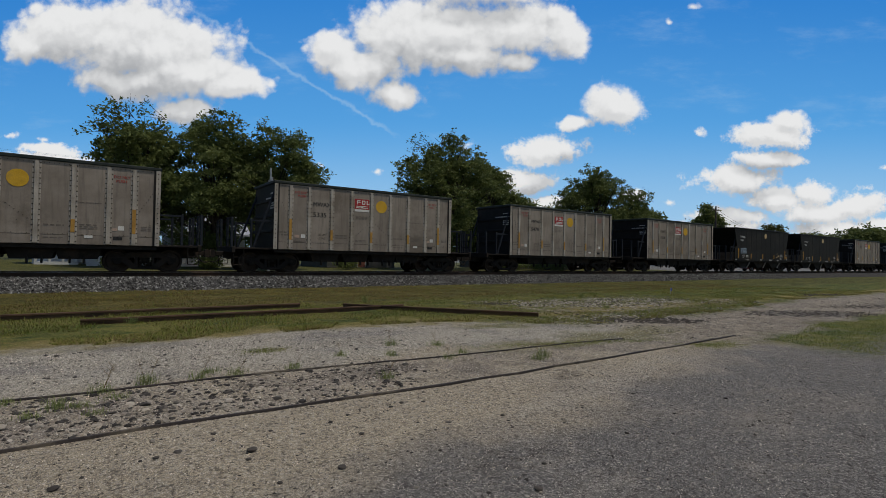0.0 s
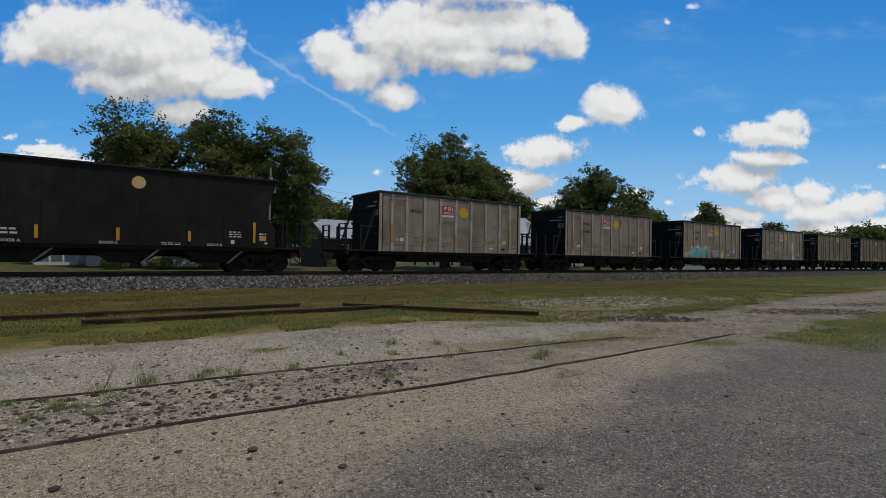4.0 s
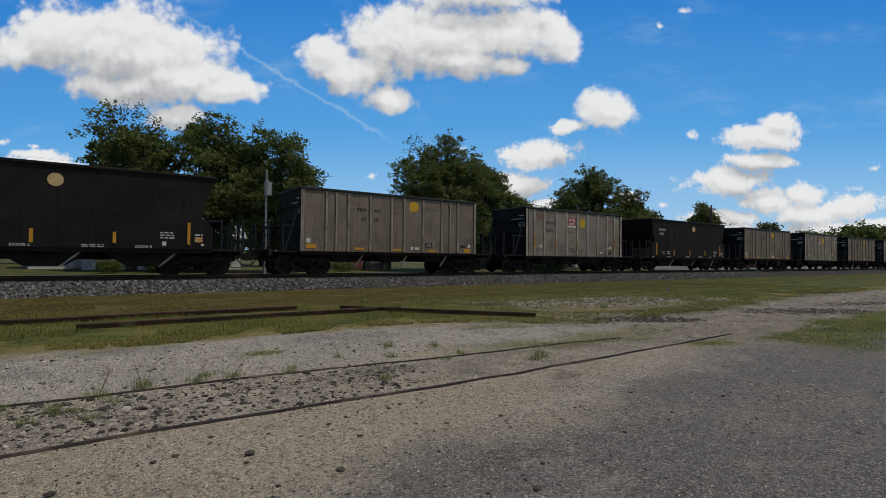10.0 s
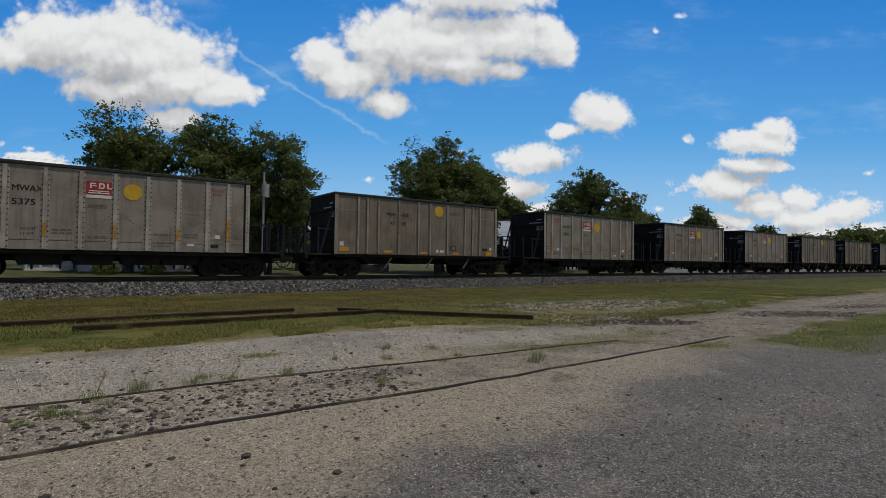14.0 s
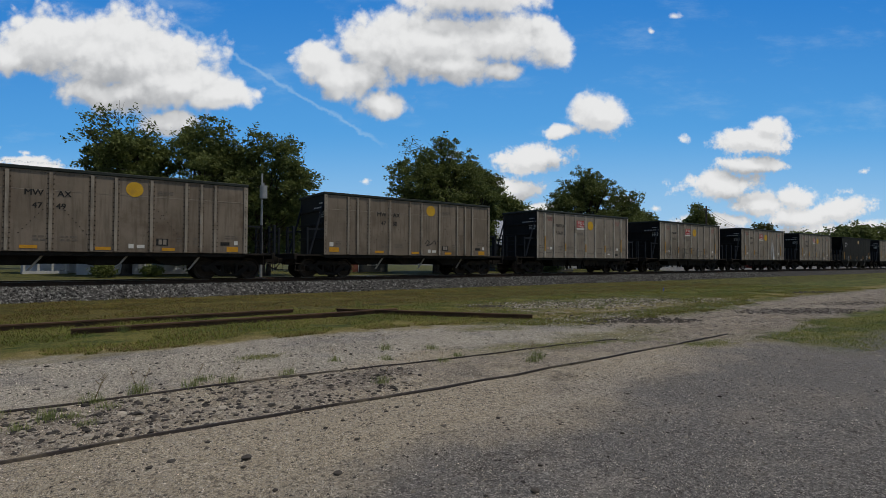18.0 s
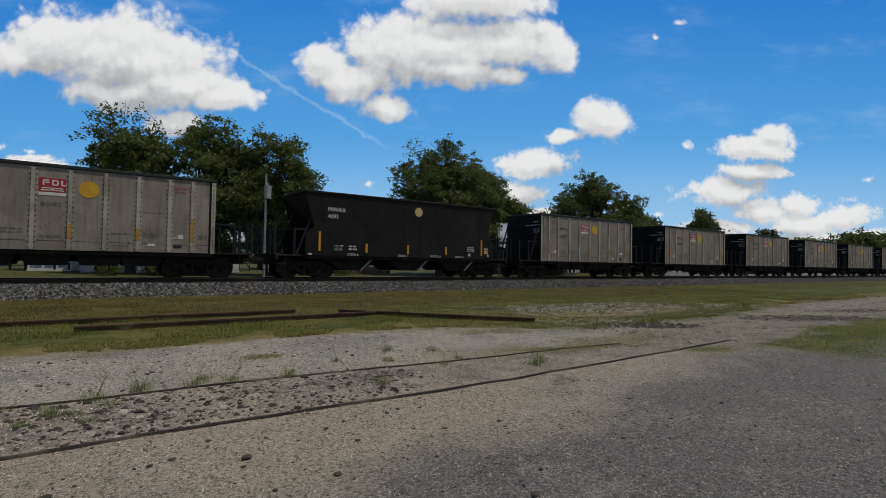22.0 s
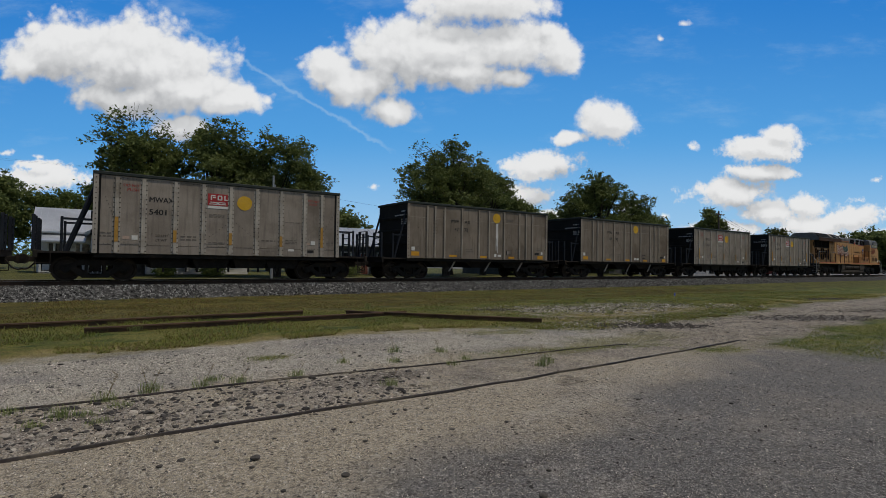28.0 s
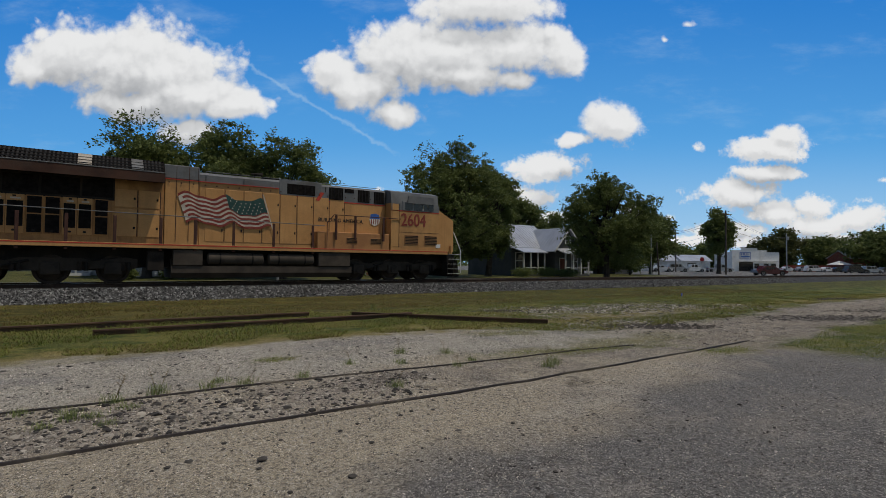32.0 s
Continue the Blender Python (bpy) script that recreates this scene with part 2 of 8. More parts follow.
def two_stone(name, dark, pale, share):
    """Stones of two kinds, dark slate and pale limestone, each a little different."""
    mt, t, p = blank(name)
    ri = t.node("ShaderNodeNewGeometry").outputs["Random Per Island"]
    co = t.node("ShaderNodeTexCoord").outputs["Object"]
    own = t.m("FRACT", t.m("MULTIPLY", ri, 37.0))
    col = t.mix(t.step(ri, share - 0.04, share + 0.04), dark, pale)
    hsv = t.node("ShaderNodeHueSaturation")
    t.put(hsv.inputs["Color"], col)
    t.put(hsv.inputs["Value"], t.m("MULTIPLY", t.m("MULTIPLY_ADD", own, 0.8, 0.6), t.m("MULTIPLY_ADD", t.noise(co, 90.0, 3.0, 0.7), 0.8, 0.6)))
    t.put(p.inputs["Base Color"], hsv.outputs[0])
    p.inputs["Roughness"].default_value = 0.95
    p.inputs["Specular IOR Level"].default_value = 0.2
    return mt


PEBBLE = two_stone("pebble", (0.055, 0.050, 0.046), (0.34, 0.305, 0.255), 0.55)
GRIT = mat("grit", (0.16, 0.145, 0.13), (0.60, 0.55, 0.48), 30.0, 0.9, 0.0, 0.2, 60, island=1.6)
RUBBLE = two_stone("crushed_stone", (0.06, 0.054, 0.048), (0.40, 0.37, 0.325), 0.4)
DARKROCK = mat("dark_rock", (0.05, 0.044, 0.04), (0.09, 0.08, 0.07), 9.0, 0.9, 0.0, 0.4, 40)
GLASS_DARK = mat("dark_window_glass", (0.012, 0.014, 0.016), (0.02, 0.022, 0.025), 2.0, 0.1, 0.0, 0.0, 10, spec=0.6)


# ---- sky with clouds: a far shell, drifting ----
def cloud_group():
    """How deep a place lies in the clouds: 1 in a core, 0 at the rim, by ellipses with a billowing rim."""
    g = bpy.data.node_groups.new("cloud_field", "ShaderNodeTree")
    g.interface.new_socket("Vector", in_out="INPUT", socket_type="NodeSocketVector")
    g.interface.new_socket("Depth", in_out="OUTPUT", socket_type="NodeSocketFloat")
    g.interface.new_socket("Soft", in_out="OUTPUT", socket_type="NodeSocketFloat")
    t = Tree(g)
    vec = t.node("NodeGroupInput").outputs[0]
    n1 = t.node("ShaderNodeTexNoise")
    t.put(n1.inputs["Vector"], vec)
    n1.inputs["Scale"].default_value, n1.inputs["Detail"].default_value = 1.1, 3.0
    wob = t.v("MULTIPLY_ADD", n1.outputs["Color"], (0.5, 0.4, 0.0), (-0.25, -0.2, 0.0))
    p = t.v("ADD", vec, wob)
    # centre and half axes in hundredths of the shell's map
    puffs = ((2.6, .85, 1.8, .72), (3.3, 1.3, 1.25, .40), (8.0, .55, 1.5, .6), (2.2, 0.6, 1.5, .85), (1.1, .5, 1.1, .65), (3.2, 1.2, 1.2, .62), (4.15, 1.5, .75, .36), (4.83, 1.5, .22, .22), (.5, .75, .5, .4), (2.4, 1.45, 1.3, .36),
             (7.2, .6, 1.3, .7), (5.9, .9, .58, .42), (9.0, .5, 1.3, .62), (10.0, .6, .45, .5), (6.4, 1.25, .9, .42), (7.0, 1.66, .6, .27), (8.3, 1.0, .9, .38), (9.2, 1.1, .5, .22), (8.6, -.3, 1.6, .5),
             (10.85, 1.9, .6, .42), (10.1, 2.2, .36, .17), (11.3, 2.05, .22, .2), (9.6, 2.68, .78, .29), (9.3, 3.2, .7, .26), (9.7, 3.6, .55, .14),
             (13.6, 2.38, .85, .28), (13.9, 2.15, .42, .22), (13.0, 3.15, .85, .28), (13.6, 2.82, .75, .17), (14.4, 3.4, .42, .26), (13.8, 3.5, .7, .3), (12.38, 2.28, .18, .1), (15.28, 3.27, .2, .1),
             (15.2, 3.6, .7, .26), (14.5, 3.75, .8, .26), (12.9, 3.85, .9, .2), (15.7, 2.95, .2, .1), (15.2, 4.05, 1.6, .22), (12.6, 4.05, 1.2, .16), (17.5, 3.5, 1.2, .4),
             (3.3, 1.95, .62, .25), (0.95, 2.88, 1.05, .24), (.2, 2.98, .8, .22), (.75, 2.66, .4, .12), (.15, 2.4, .24, .1), (.75, 2.5, .25, .08), (6.62, 3.03, .2, .09), (5.7, 2.9, .2, .14), (8.25, 2.62, .26, .2),
             (12.3, .14, .17, .08), (11.78, .36, .10, .08), (-1.0, 1.3, .9, .4), (11.2, 3.45, .3, .14), (11.85, 3.62, .2, .08), (-2.5, 2.6, 1.2, .3), (19, 1.5, 1.6, .6))
    near = None
    for cx, cy, rx, ry in puffs:
        tiny = rx < 0.3
        rx, ry = (rx * 2.0, ry * 2.0) if tiny else (rx, ry)
        d = t.v("LENGTH", t.v("MULTIPLY_ADD", p, (1 / rx, 1 / ry, 0.0), (-cx / rx, -cy / ry, 0.0)))
        d = t.m("ADD", d, 0.68) if tiny else d
        if near is None:
            near = d
        else:
            n = t.node("ShaderNodeMath")
            n.operation = "SMOOTH_MIN"
            t.put(n.inputs[0], near)
            t.put(n.inputs[1], d)
            n.inputs[2].default_value = 0.25
            near = n.outputs[0]
    big = t.noise(vec, 2.4, 2.0, 0.5)
    small = t.noise(vec, 5.5, 4.0, 0.52)
    wisp = t.noise(vec, 15.0, 4.0, 0.6)
    lobe = t.m("ADD", t.m("MULTIPLY", t.m("SUBTRACT", 0.45, t.voro(p, 2.3, "Distance")), 0.32), t.m("MULTIPLY", t.m("SUBTRACT", 0.45, t.voro(p, 5.6, "Distance")), 0.24))
    soft = t.m("ADD", t.m("SUBTRACT", 1.0, near), t.m("ADD", lobe, t.m("MULTIPLY", t.m("SUBTRACT", big, 0.5), 0.44)))
    low = t.step(t.xyz(vec)[1], 1.7, 2.7)
    out = t.node("NodeGroupOutput")
    t.put(out.inputs[0], t.m("ADD", t.m("ADD", soft, t.m("MULTIPLY", t.m("SUBTRACT", small, 0.5), 0.38)), t.m("MULTIPLY", t.m("SUBTRACT", wisp, 0.5), t.m("MULTIPLY_ADD", low, 0.42, 0.20))))
    t.put(out.inputs[1], t.m("ADD", soft, t.m("MULTIPLY", t.m("SUBTRACT", small, 0.5), 0.16)))
    return g


def sky_shell():
    """A piece of a far sphere before the camera; its map runs in the picture's plane of the first moment."""
    field = cloud_group()
    mt = bpy.data.materials.new("cloudy_sky")
    mt.use_nodes = True
    t = Tree(mt.node_tree)
    mt.node_tree.nodes.remove(mt.node_tree.nodes["Principled BSDF"])
    uv = t.node("ShaderNodeTexCoord").outputs["UV"]

    def depth(shift):
        n = t.node("ShaderNodeGroup")
        n.node_tree = field
        t.put(n.inputs[0], t.v("ADD", uv, shift))
        return n.outputs

    (d0, s0), (d1, _), (_, s2) = depth((0, 0, 0)), depth((0.05, -0.17, 0)), depth((0.10, -0.62, 0))
    mask = t.step(d0, -0.08, 0.36)
    broad = t.step(t.m("SUBTRACT", s0, s2), -0.50, 0.46)
    billow = t.step(t.m("SUBTRACT", d0, d1), -0.38, 0.36)
    lit = t.m("ADD", t.m("MULTIPLY", broad, 0.62), t.m("MULTIPLY", billow, 0.38))
    col = t.mix(lit, (0.46, 0.50, 0.565), (0.91, 0.965, 1.05))
    # thin streaks of high cloud and a trail
    x, y, _ = t.xyz(uv)
    across = t.m("SUBTRACT", t.m("SUBTRACT", t.m("MULTIPLY", x, 0.52), 1.62), t.m("MULTIPLY", y, 0.85))
    trail = t.m("MULTIPLY", t.m("SUBTRACT", 1.0, t.step(t.m("ABSOLUTE", t.m("ADD", across, t.m("MULTIPLY_ADD", t.noise(uv, 3.0), 0.3, -0.15))), 0.0, 0.055)), 0.24)
    trail = t.m("MULTIPLY", trail, t.m("MULTIPLY", t.step(x, 3.0, 3.8), t.m("SUBTRACT", 1.0, t.step(x, 6.6, 7.3))))
    thin = t.m("MULTIPLY", t.step(t.noise(t.v("MULTIPLY", uv, (0.45, 1.3, 1.0)), 1.0, 7.0, 0.65), 0.5, 0.8), 0.22)
    low = t.m("MULTIPLY", t.step(y, 2.0, 4.4), 0.5)
    veil = t.m("MAXIMUM", t.m("ADD", trail, thin), low)
    glow = t.node("ShaderNodeEmission")
    blue = t.mix(t.step(y, -1.5, 5.0), (0.014, 0.225, 0.76), (0.145, 0.54, 1.06))
    t.put(glow.inputs[0], t.mix(mask, t.mix(veil, blue, (0.62, 0.84, 1.02)), col))
    glow.inputs[1].default_value = 1.15
    t.put(mt.node_tree.nodes["Material Output"].inputs[0], glow.outputs[0])
    first = pose(0, 0, 0, *ROWS[0][1:])
    back = first.inverted()
    r, na, ne = 2600.0, 90, 44
    vs, uvs = [], []
    for j in range(ne + 1):
        for i in range(na + 1):
            az, el = radians(54.0 - 54 + 35 - 58 + 116 * i / na), radians(-3 + 44 * j / ne)
            w = Vector((math.sin(az) * math.cos(el), math.cos(az) * math.cos(el), math.sin(el)))
            vs.append(w * r)
            c = back @ w
            uvs.append(((784 + 900 * c.x / -c.z) / 100, (441 - 900 * c.y / -c.z) / 100))
    fs = [(j * (na + 1) + i, j * (na + 1) + i + 1, (j + 1) * (na + 1) + i + 1, (j + 1) * (na + 1) + i) for j in range(ne) for i in range(na)]
    me = quick("backdrop", vs, fs, mt)
    layer = me.uv_layers.new(name="map")
    for lp in me.loops:
        layer.data[lp.index].uv = uvs[lp.vertex_index]
    ob = new("backdrop", me)
    return tagged(ob, "blue summer sky with drifting white cumulus clouds", "sky", kind="structure")


backdrop = sky_shell()


# ---- ground ----
def ground_z(x, y):
    """The lie of the land, in metres."""
    near = math.exp(-((x - 4) ** 2 + (y - 5) ** 2) / 500)
    z = 0.03 * near * noise.noise((x * 0.35, y * 0.35, 3.0)) + 0.012 * near * noise.noise((x * 1.7, y * 1.7, 7.0))
    if y > 27:
        z += 0.12 * min(1.0, (y - 27) / 2)
    if 13 < y <= 22:
        z -= 0.10 * math.sin((y - 13) / 9 * math.pi)
    return z


def ground_material():
    mt, t, p = blank("yard_ground")
    co = t.node("ShaderNodeTexCoord").outputs["Object"]
    x, y, _ = t.xyz(co)
    w1 = t.m("SUBTRACT", t.noise(co, 0.55, 5.0, 0.6), 0.5)
    w2 = t.m("SUBTRACT", t.noise(co, 2.6, 4.0, 0.6), 0.5)
    yy = t.m("ADD", y, t.m("ADD", t.m("MULTIPLY", w1, 2.2), t.m("MULTIPLY", w2, 0.9)))
    xx = t.m("ADD", x, t.m("MULTIPLY", w1, 3.0))
    fine = t.noise(co, 130.0, 4.0, 0.75)
    mid = t.noise(co, 9.0, 5.0, 0.65)
    peb = t.voro(co, 95.0, "Color")
    pv, _, _ = t.xyz(peb)
    peb2 = t.voro(co, 46.0, "Color")
    pv2, _, _ = t.xyz(peb2)
    # bare soils
    tan = t.mix(mid, (0.265, 0.222, 0.160), (0.44, 0.380, 0.285))
    pale = t.mix(mid, (0.31, 0.28, 0.230), (0.44, 0.405, 0.338))
    pale = t.mix(t.m("MULTIPLY", t.step(t.noise(co, 0.9, 5.0), 0.52, 0.66), 0.6), pale, (0.19, 0.185, 0.18))
    tar = t.mix(mid, (0.103, 0.098, 0.094), (0.170, 0.162, 0.153))
    tar = t.mix(t.m("MULTIPLY", t.step(t.noise(t.v("MULTIPLY", co, (0.5, 1.0, 1.0)), 0.75, 6.0, 0.7), 0.48, 0.62), 0.34), tar, (0.24, 0.21, 0.172))
    ties = t.mix(mid, (0.19, 0.16, 0.13), (0.27, 0.23, 0.185))
    c = t.mix(t.step(yy, 5.9, 6.5), tan, pale)
    bed = t.m("MULTIPLY", t.step(y, 4.5, 4.9), t.m("SUBTRACT", 1.0, t.step(y, 5.6, 6.05)))
    c = t.mix(t.m("MULTIPLY", bed, t.step(t.noise(co, 1.4, 5.0), 0.35, 0.62)), c, ties)
    c = t.mix(t.m("MULTIPLY", bed, t.m("MULTIPLY", t.step(t.noise(co, 2.3, 6.0, 0.7), 0.5, 0.62), 0.75)), c, (0.115, 0.095, 0.072))
    lot = t.m("ADD", t.m("MULTIPLY", x, 0.17), 2.55)
    c = t.mix(t.step(t.m("SUBTRACT", lot, yy), -0.55, 0.55), c, tar)
    # the drive to the side: mottled, with a dark wet-looking stain
    drive = t.m("MULTIPLY", t.step(xx, 8.0, 10.5), t.step(yy, 3.6, 4.4))
    c = t.mix(t.m("MULTIPLY", drive, 0.85), c, t.mix(t.step(t.noise(co, 3.2, 8.0, 0.75), 0.36, 0.64), (0.115, 0.093, 0.070), (0.335, 0.282, 0.214)))
    wx = t.m("ADD", x, t.m("MULTIPLY", w2, 1.6))
    wy = t.m("ADD", y, t.m("MULTIPLY", t.m("SUBTRACT", t.noise(co, 3.1, 5.0, 0.65), 0.5), 1.2))

    def blot(cx, cy, turn, rx, ry, inner=0.45):
        """1 inside a ragged oval, 0 outside."""
        ca, sa = math.cos(radians(turn)), math.sin(radians(turn))
        dx, dy = t.m("SUBTRACT", wx, cx), t.m("SUBTRACT", wy, cy)
        u = t.m("ADD", t.m("MULTIPLY", dx, ca / rx), t.m("MULTIPLY", dy, sa / rx))
        v = t.m("ADD", t.m("MULTIPLY", dx, -sa / ry), t.m("MULTIPLY", dy, ca / ry))
        return t.m("SUBTRACT", 1.0, t.step(t.m("SQRT", t.m("ADD", t.m("MULTIPLY", u, u), t.m("MULTIPLY", v, v))), inner, 1.1))

    rough = t.step(t.noise(co, 7.0, 6.0, 0.75), 0.42, 0.6)
    # broken tar, rotten wood and an oil stain
    c = t.mix(t.m("MULTIPLY", blot(16.6, 5.75, -22, 2.3, 0.85), t.m("MULTIPLY_ADD", rough, 0.6, 0.35)), c, (0.062, 0.058, 0.060))
    c = t.mix(t.m("MULTIPLY", blot(21.5, 5.9, -15, 2.6, 0.6), t.m("MULTIPLY_ADD", rough, 0.6, 0.2)), c, (0.09, 0.07, 0.06))
    c = t.mix(t.m("MULTIPLY", blot(4.85, 4.22, -32, 0.33, 0.17), 0.7), c, (0.10, 0.08, 0.058))
    c = t.mix(t.m("MULTIPLY", blot(3.0, 5.62, -8, 0.5, 0.2), 0.75), c, (0.085, 0.065, 0.048))
    c = t.mix(t.m("MULTIPLY", blot(3.9, 8.1, -20, 1.5, 0.35), 0.55), c, (0.17, 0.165, 0.165))
    c = t.mix(t.m("MULTIPLY", blot(0.8, 8.6, 0, 0.9, 0.3), 0.5), c, (0.15, 0.145, 0.135))
    c = t.mix(t.m("MULTIPLY", blot(2.65, 2.62, 0, 0.5, 0.12), 0.6), c, (0.075, 0.066, 0.056))
    c = t.mix(t.m("MULTIPLY", blot(4.9, 3.7, 13, 2.6, 0.28), 0.55), c, (0.36, 0.32, 0.26))
    # broad unevenness of the trodden gravel
    c = t.mix(t.m("MULTIPLY", t.step(t.noise(co, 0.42, 5.0, 0.7), 0.5, 0.68), 0.35), c, (0.15, 0.135, 0.12))
    c = t.mix(t.m("MULTIPLY", t.step(t.noise(t.v("ADD", co, (31.0, 7.0, 0.0)), 0.8, 6.0, 0.7), 0.52, 0.66), 0.30), c, (0.40, 0.355, 0.295))
    # loose stones on the bare soil
    c = t.mix(t.m("MULTIPLY", t.step(pv, 0.72, 0.82), 0.45), c, (0.46, 0.43, 0.385))
    c = t.mix(t.m("MULTIPLY", t.step(pv2, 0.82, 0.88), 0.62), c, (0.075, 0.066, 0.058))
    # grass
    gn = t.noise(t.v("MULTIPLY", co, (0.45, 1.0, 1.0)), 1.3, 8.0, 0.7)
    grass = t.mix(t.step(gn, 0.40, 0.60), (0.030, 0.060, 0.008), (0.145, 0.140, 0.034))
    grass = t.mix(t.m("MULTIPLY", t.step(t.noise(t.v("MULTIPLY", co, (0.3, 1.0, 1.0)), 0.8, 6.0, 0.7), 0.5, 0.62), 0.55), grass, (0.165, 0.13, 0.042))
    grass = t.mix(t.m("MULTIPLY", t.step(yy, 13.2, 14.6), 0.7), grass, t.mix(t.step(gn, 0.35, 0.65), (0.028, 0.026, 0.007), (0.105, 0.08, 0.022)))
    grass = t.mix(t.m("MULTIPLY", t.step(t.noise(co, 14.0, 4.0), 0.5, 0.7), 0.5), grass, (0.06, 0.06, 0.02))
    straw = t.m("MULTIPLY", t.step(t.noise(t.v("MULTIPLY", co, (1.0, 0.45, 1.0)), 38.0, 4.0, 0.75), 0.47, 0.66), 0.6)
    grass = t.mix(straw, grass, (0.24, 0.195, 0.075))
    lush = t.m("MULTIPLY", t.m("MAXIMUM", t.step(t.m("ADD", x, t.m("MULTIPLY", w1, 6.0)), 10.0, 16.0), t.step(y, 26.0, 28.0)), 0.35)
    grass = t.mix(lush, grass, t.mix(t.step(gn, 0.35, 0.65), (0.030, 0.056, 0.010), (0.085, 0.105, 0.024)))
    fringe = t.m("SUBTRACT", 1.0, t.step(t.m("ABSOLUTE", t.m("SUBTRACT", yy, 9.1)), 0.1, 0.8))
    grass = t.mix(t.m("MULTIPLY", fringe, 0.6), grass, (0.26, 0.20, 0.08))
    edge = t.m("ADD", t.m("SUBTRACT", 8.9, t.m("MULTIPLY", t.step(x, 6.0, 9.0), 1.9)), t.m("MULTIPLY", t.step(x, 12.0, 25.0), 1.3))
    g1 = t.step(t.m("SUBTRACT", yy, edge), -0.35, 0.45)
    px = t.m("MULTIPLY", t.m("SUBTRACT", xx, 13.5), 0.2)
    py = t.m("MULTIPLY", t.m("SUBTRACT", yy, 10.2), 0.42)
    patch = t.m("SUBTRACT", 1.0, t.step(t.m("SQRT", t.m("ADD", t.m("MULTIPLY", px, px), t.m("MULTIPLY", py, py))), 0.55, 1.15))
    g1 = t.m("MULTIPLY", g1, t.m("SUBTRACT", 1.0, t.m("MULTIPLY", t.m("MULTIPLY", patch, 0.75), t.step(t.noise(co, 2.2, 5.0), 0.42, 0.62))))
    g2 = t.m("MULTIPLY", t.step(xx, 9.3, 11.2), t.m("MULTIPLY", t.step(yy, 2.3, 3.3), t.m("SUBTRACT", 1.0, t.step(yy, 4.2, 4.9))))
    g3 = t.m("MULTIPLY", t.m("MULTIPLY", t.step(x, 4.0, 6.5), t.m("SUBTRACT", 1.0, t.step(x, 9.0, 11.0))), t.m("MULTIPLY", t.step(yy, 5.2, 5.7), t.m("SUBTRACT", 1.0, t.step(yy, 6.0, 6.6))))
    g = t.m("MAXIMUM", t.m("MAXIMUM", g1, g2), t.m("MULTIPLY", g3, 0.6))
    for o in ((8.75, 4.42, -25, 0.75, 0.32), (6.9, 7.9, -25, 1.1, 0.5), (2.15, 7.35, -10, 0.35, 0.13)):
        g = t.m("MAXIMUM", g, t.m("MULTIPLY", blot(*o), 0.8))
    # the street and lots behind the railway
    road = t.m("MULTIPLY", t.step(yy, 28.6, 29.2), t.m("SUBTRACT", 1.0, t.step(yy, 36.0, 36.8)))
    lots = t.m("MULTIPLY", t.step(xx, 62.0, 66.0), t.m("MULTIPLY", t.step(yy, 30.0, 32.0), t.m("SUBTRACT", 1.0, t.step(xx, 230.0, 260.0))))
    rotten = t.m("MULTIPLY", blot(10.8, 6.95, -32, 1.35, 0.6), t.m("MULTIPLY_ADD", rough, 0.7, 0.3))
    g = t.m("MULTIPLY", g, t.m("SUBTRACT", 1.0, rotten))
    c = t.mix(rotten, c, t.mix(rough, (0.15, 0.12, 0.10), (0.042, 0.030, 0.027)))
    c = t.mix(g, c, grass)
    c = t.mix(t.m("MAXIMUM", road, lots), c, t.mix(mid, (0.12, 0.117, 0.112), (0.19, 0.185, 0.176)))
    hsv = t.node("ShaderNodeHueSaturation")
    t.put(hsv.inputs["Color"], c)
    t.put(hsv.inputs["Value"], t.m("MULTIPLY", t.m("MULTIPLY_ADD", t.step(fine, 0.36, 0.64), 1.40, 0.32), t.m("MULTIPLY_ADD", t.step(t.noise(co, 33.0, 4.0, 0.7), 0.36, 0.64), 0.42, 0.79)))
    t.put(p.inputs["Base Color"], hsv.outputs[0])
    p.inputs["Roughness"].default_value = 0.95
    p.inputs["Specular IOR Level"].default_value = 0.2
    h = t.m("ADD", t.m("MULTIPLY", fine, 0.5), t.m("ADD", t.m("MULTIPLY", pv, 0.35), t.m("MULTIPLY", mid, 0.6)))
    t.put(p.inputs["Normal"], t.bump(h, 0.9, 0.02))
    return mt


def ground():
    def spread(a, b, step, far, n):
        mid = list(np.arange(a, b + 1e-6, step))
        g = [step * 1.35 ** k for k in range(1, n)]
        out, x = [], b
        for s in g:
            x += s
            if x > far: break
            out.append(x)
        low, x = [], a
        for s in g:
            x -= s
            if x < -far: break
            low.append(x)
        return low[::-1] + mid + out
    xs, ys = spread(-4, 30, 0.3, 4000, 34), spread(0, 23, 0.3, 4000, 34)
    vs = [(x, y, ground_z(x, y)) for y in ys for x in xs]
    n = len(xs)
    fs = [(j * n + i, j * n + i + 1, (j + 1) * n + i + 1, (j + 1) * n + i) for j in range(len(ys) - 1) for i in range(n - 1)]
    me = quick("ground", vs, fs, ground_material())
    me.polygons.foreach_set("use_smooth", [True] * len(me.polygons))
    return tagged(new("ground", me), "gravel yard, dry grass verge and street behind the railway", "ground", kind="structure")


ground()

# ---- railway: ballast, ties, rails ----
TRACK_Y = 24.63
RAIL_Z = 0.495


def rail_profile(h=0.17):
    """Half of a flat-bottomed rail's section mirrored, y across and z up from the foot."""
    half = [(0.070, 0.0), (0.070, 0.012), (0.012, 0.028), (0.009, h - 0.045), (0.036, h - 0.034), (0.037, h - 0.006), (0.030, h)]
    return half + [(-y, z) for y, z in reversed(half)]


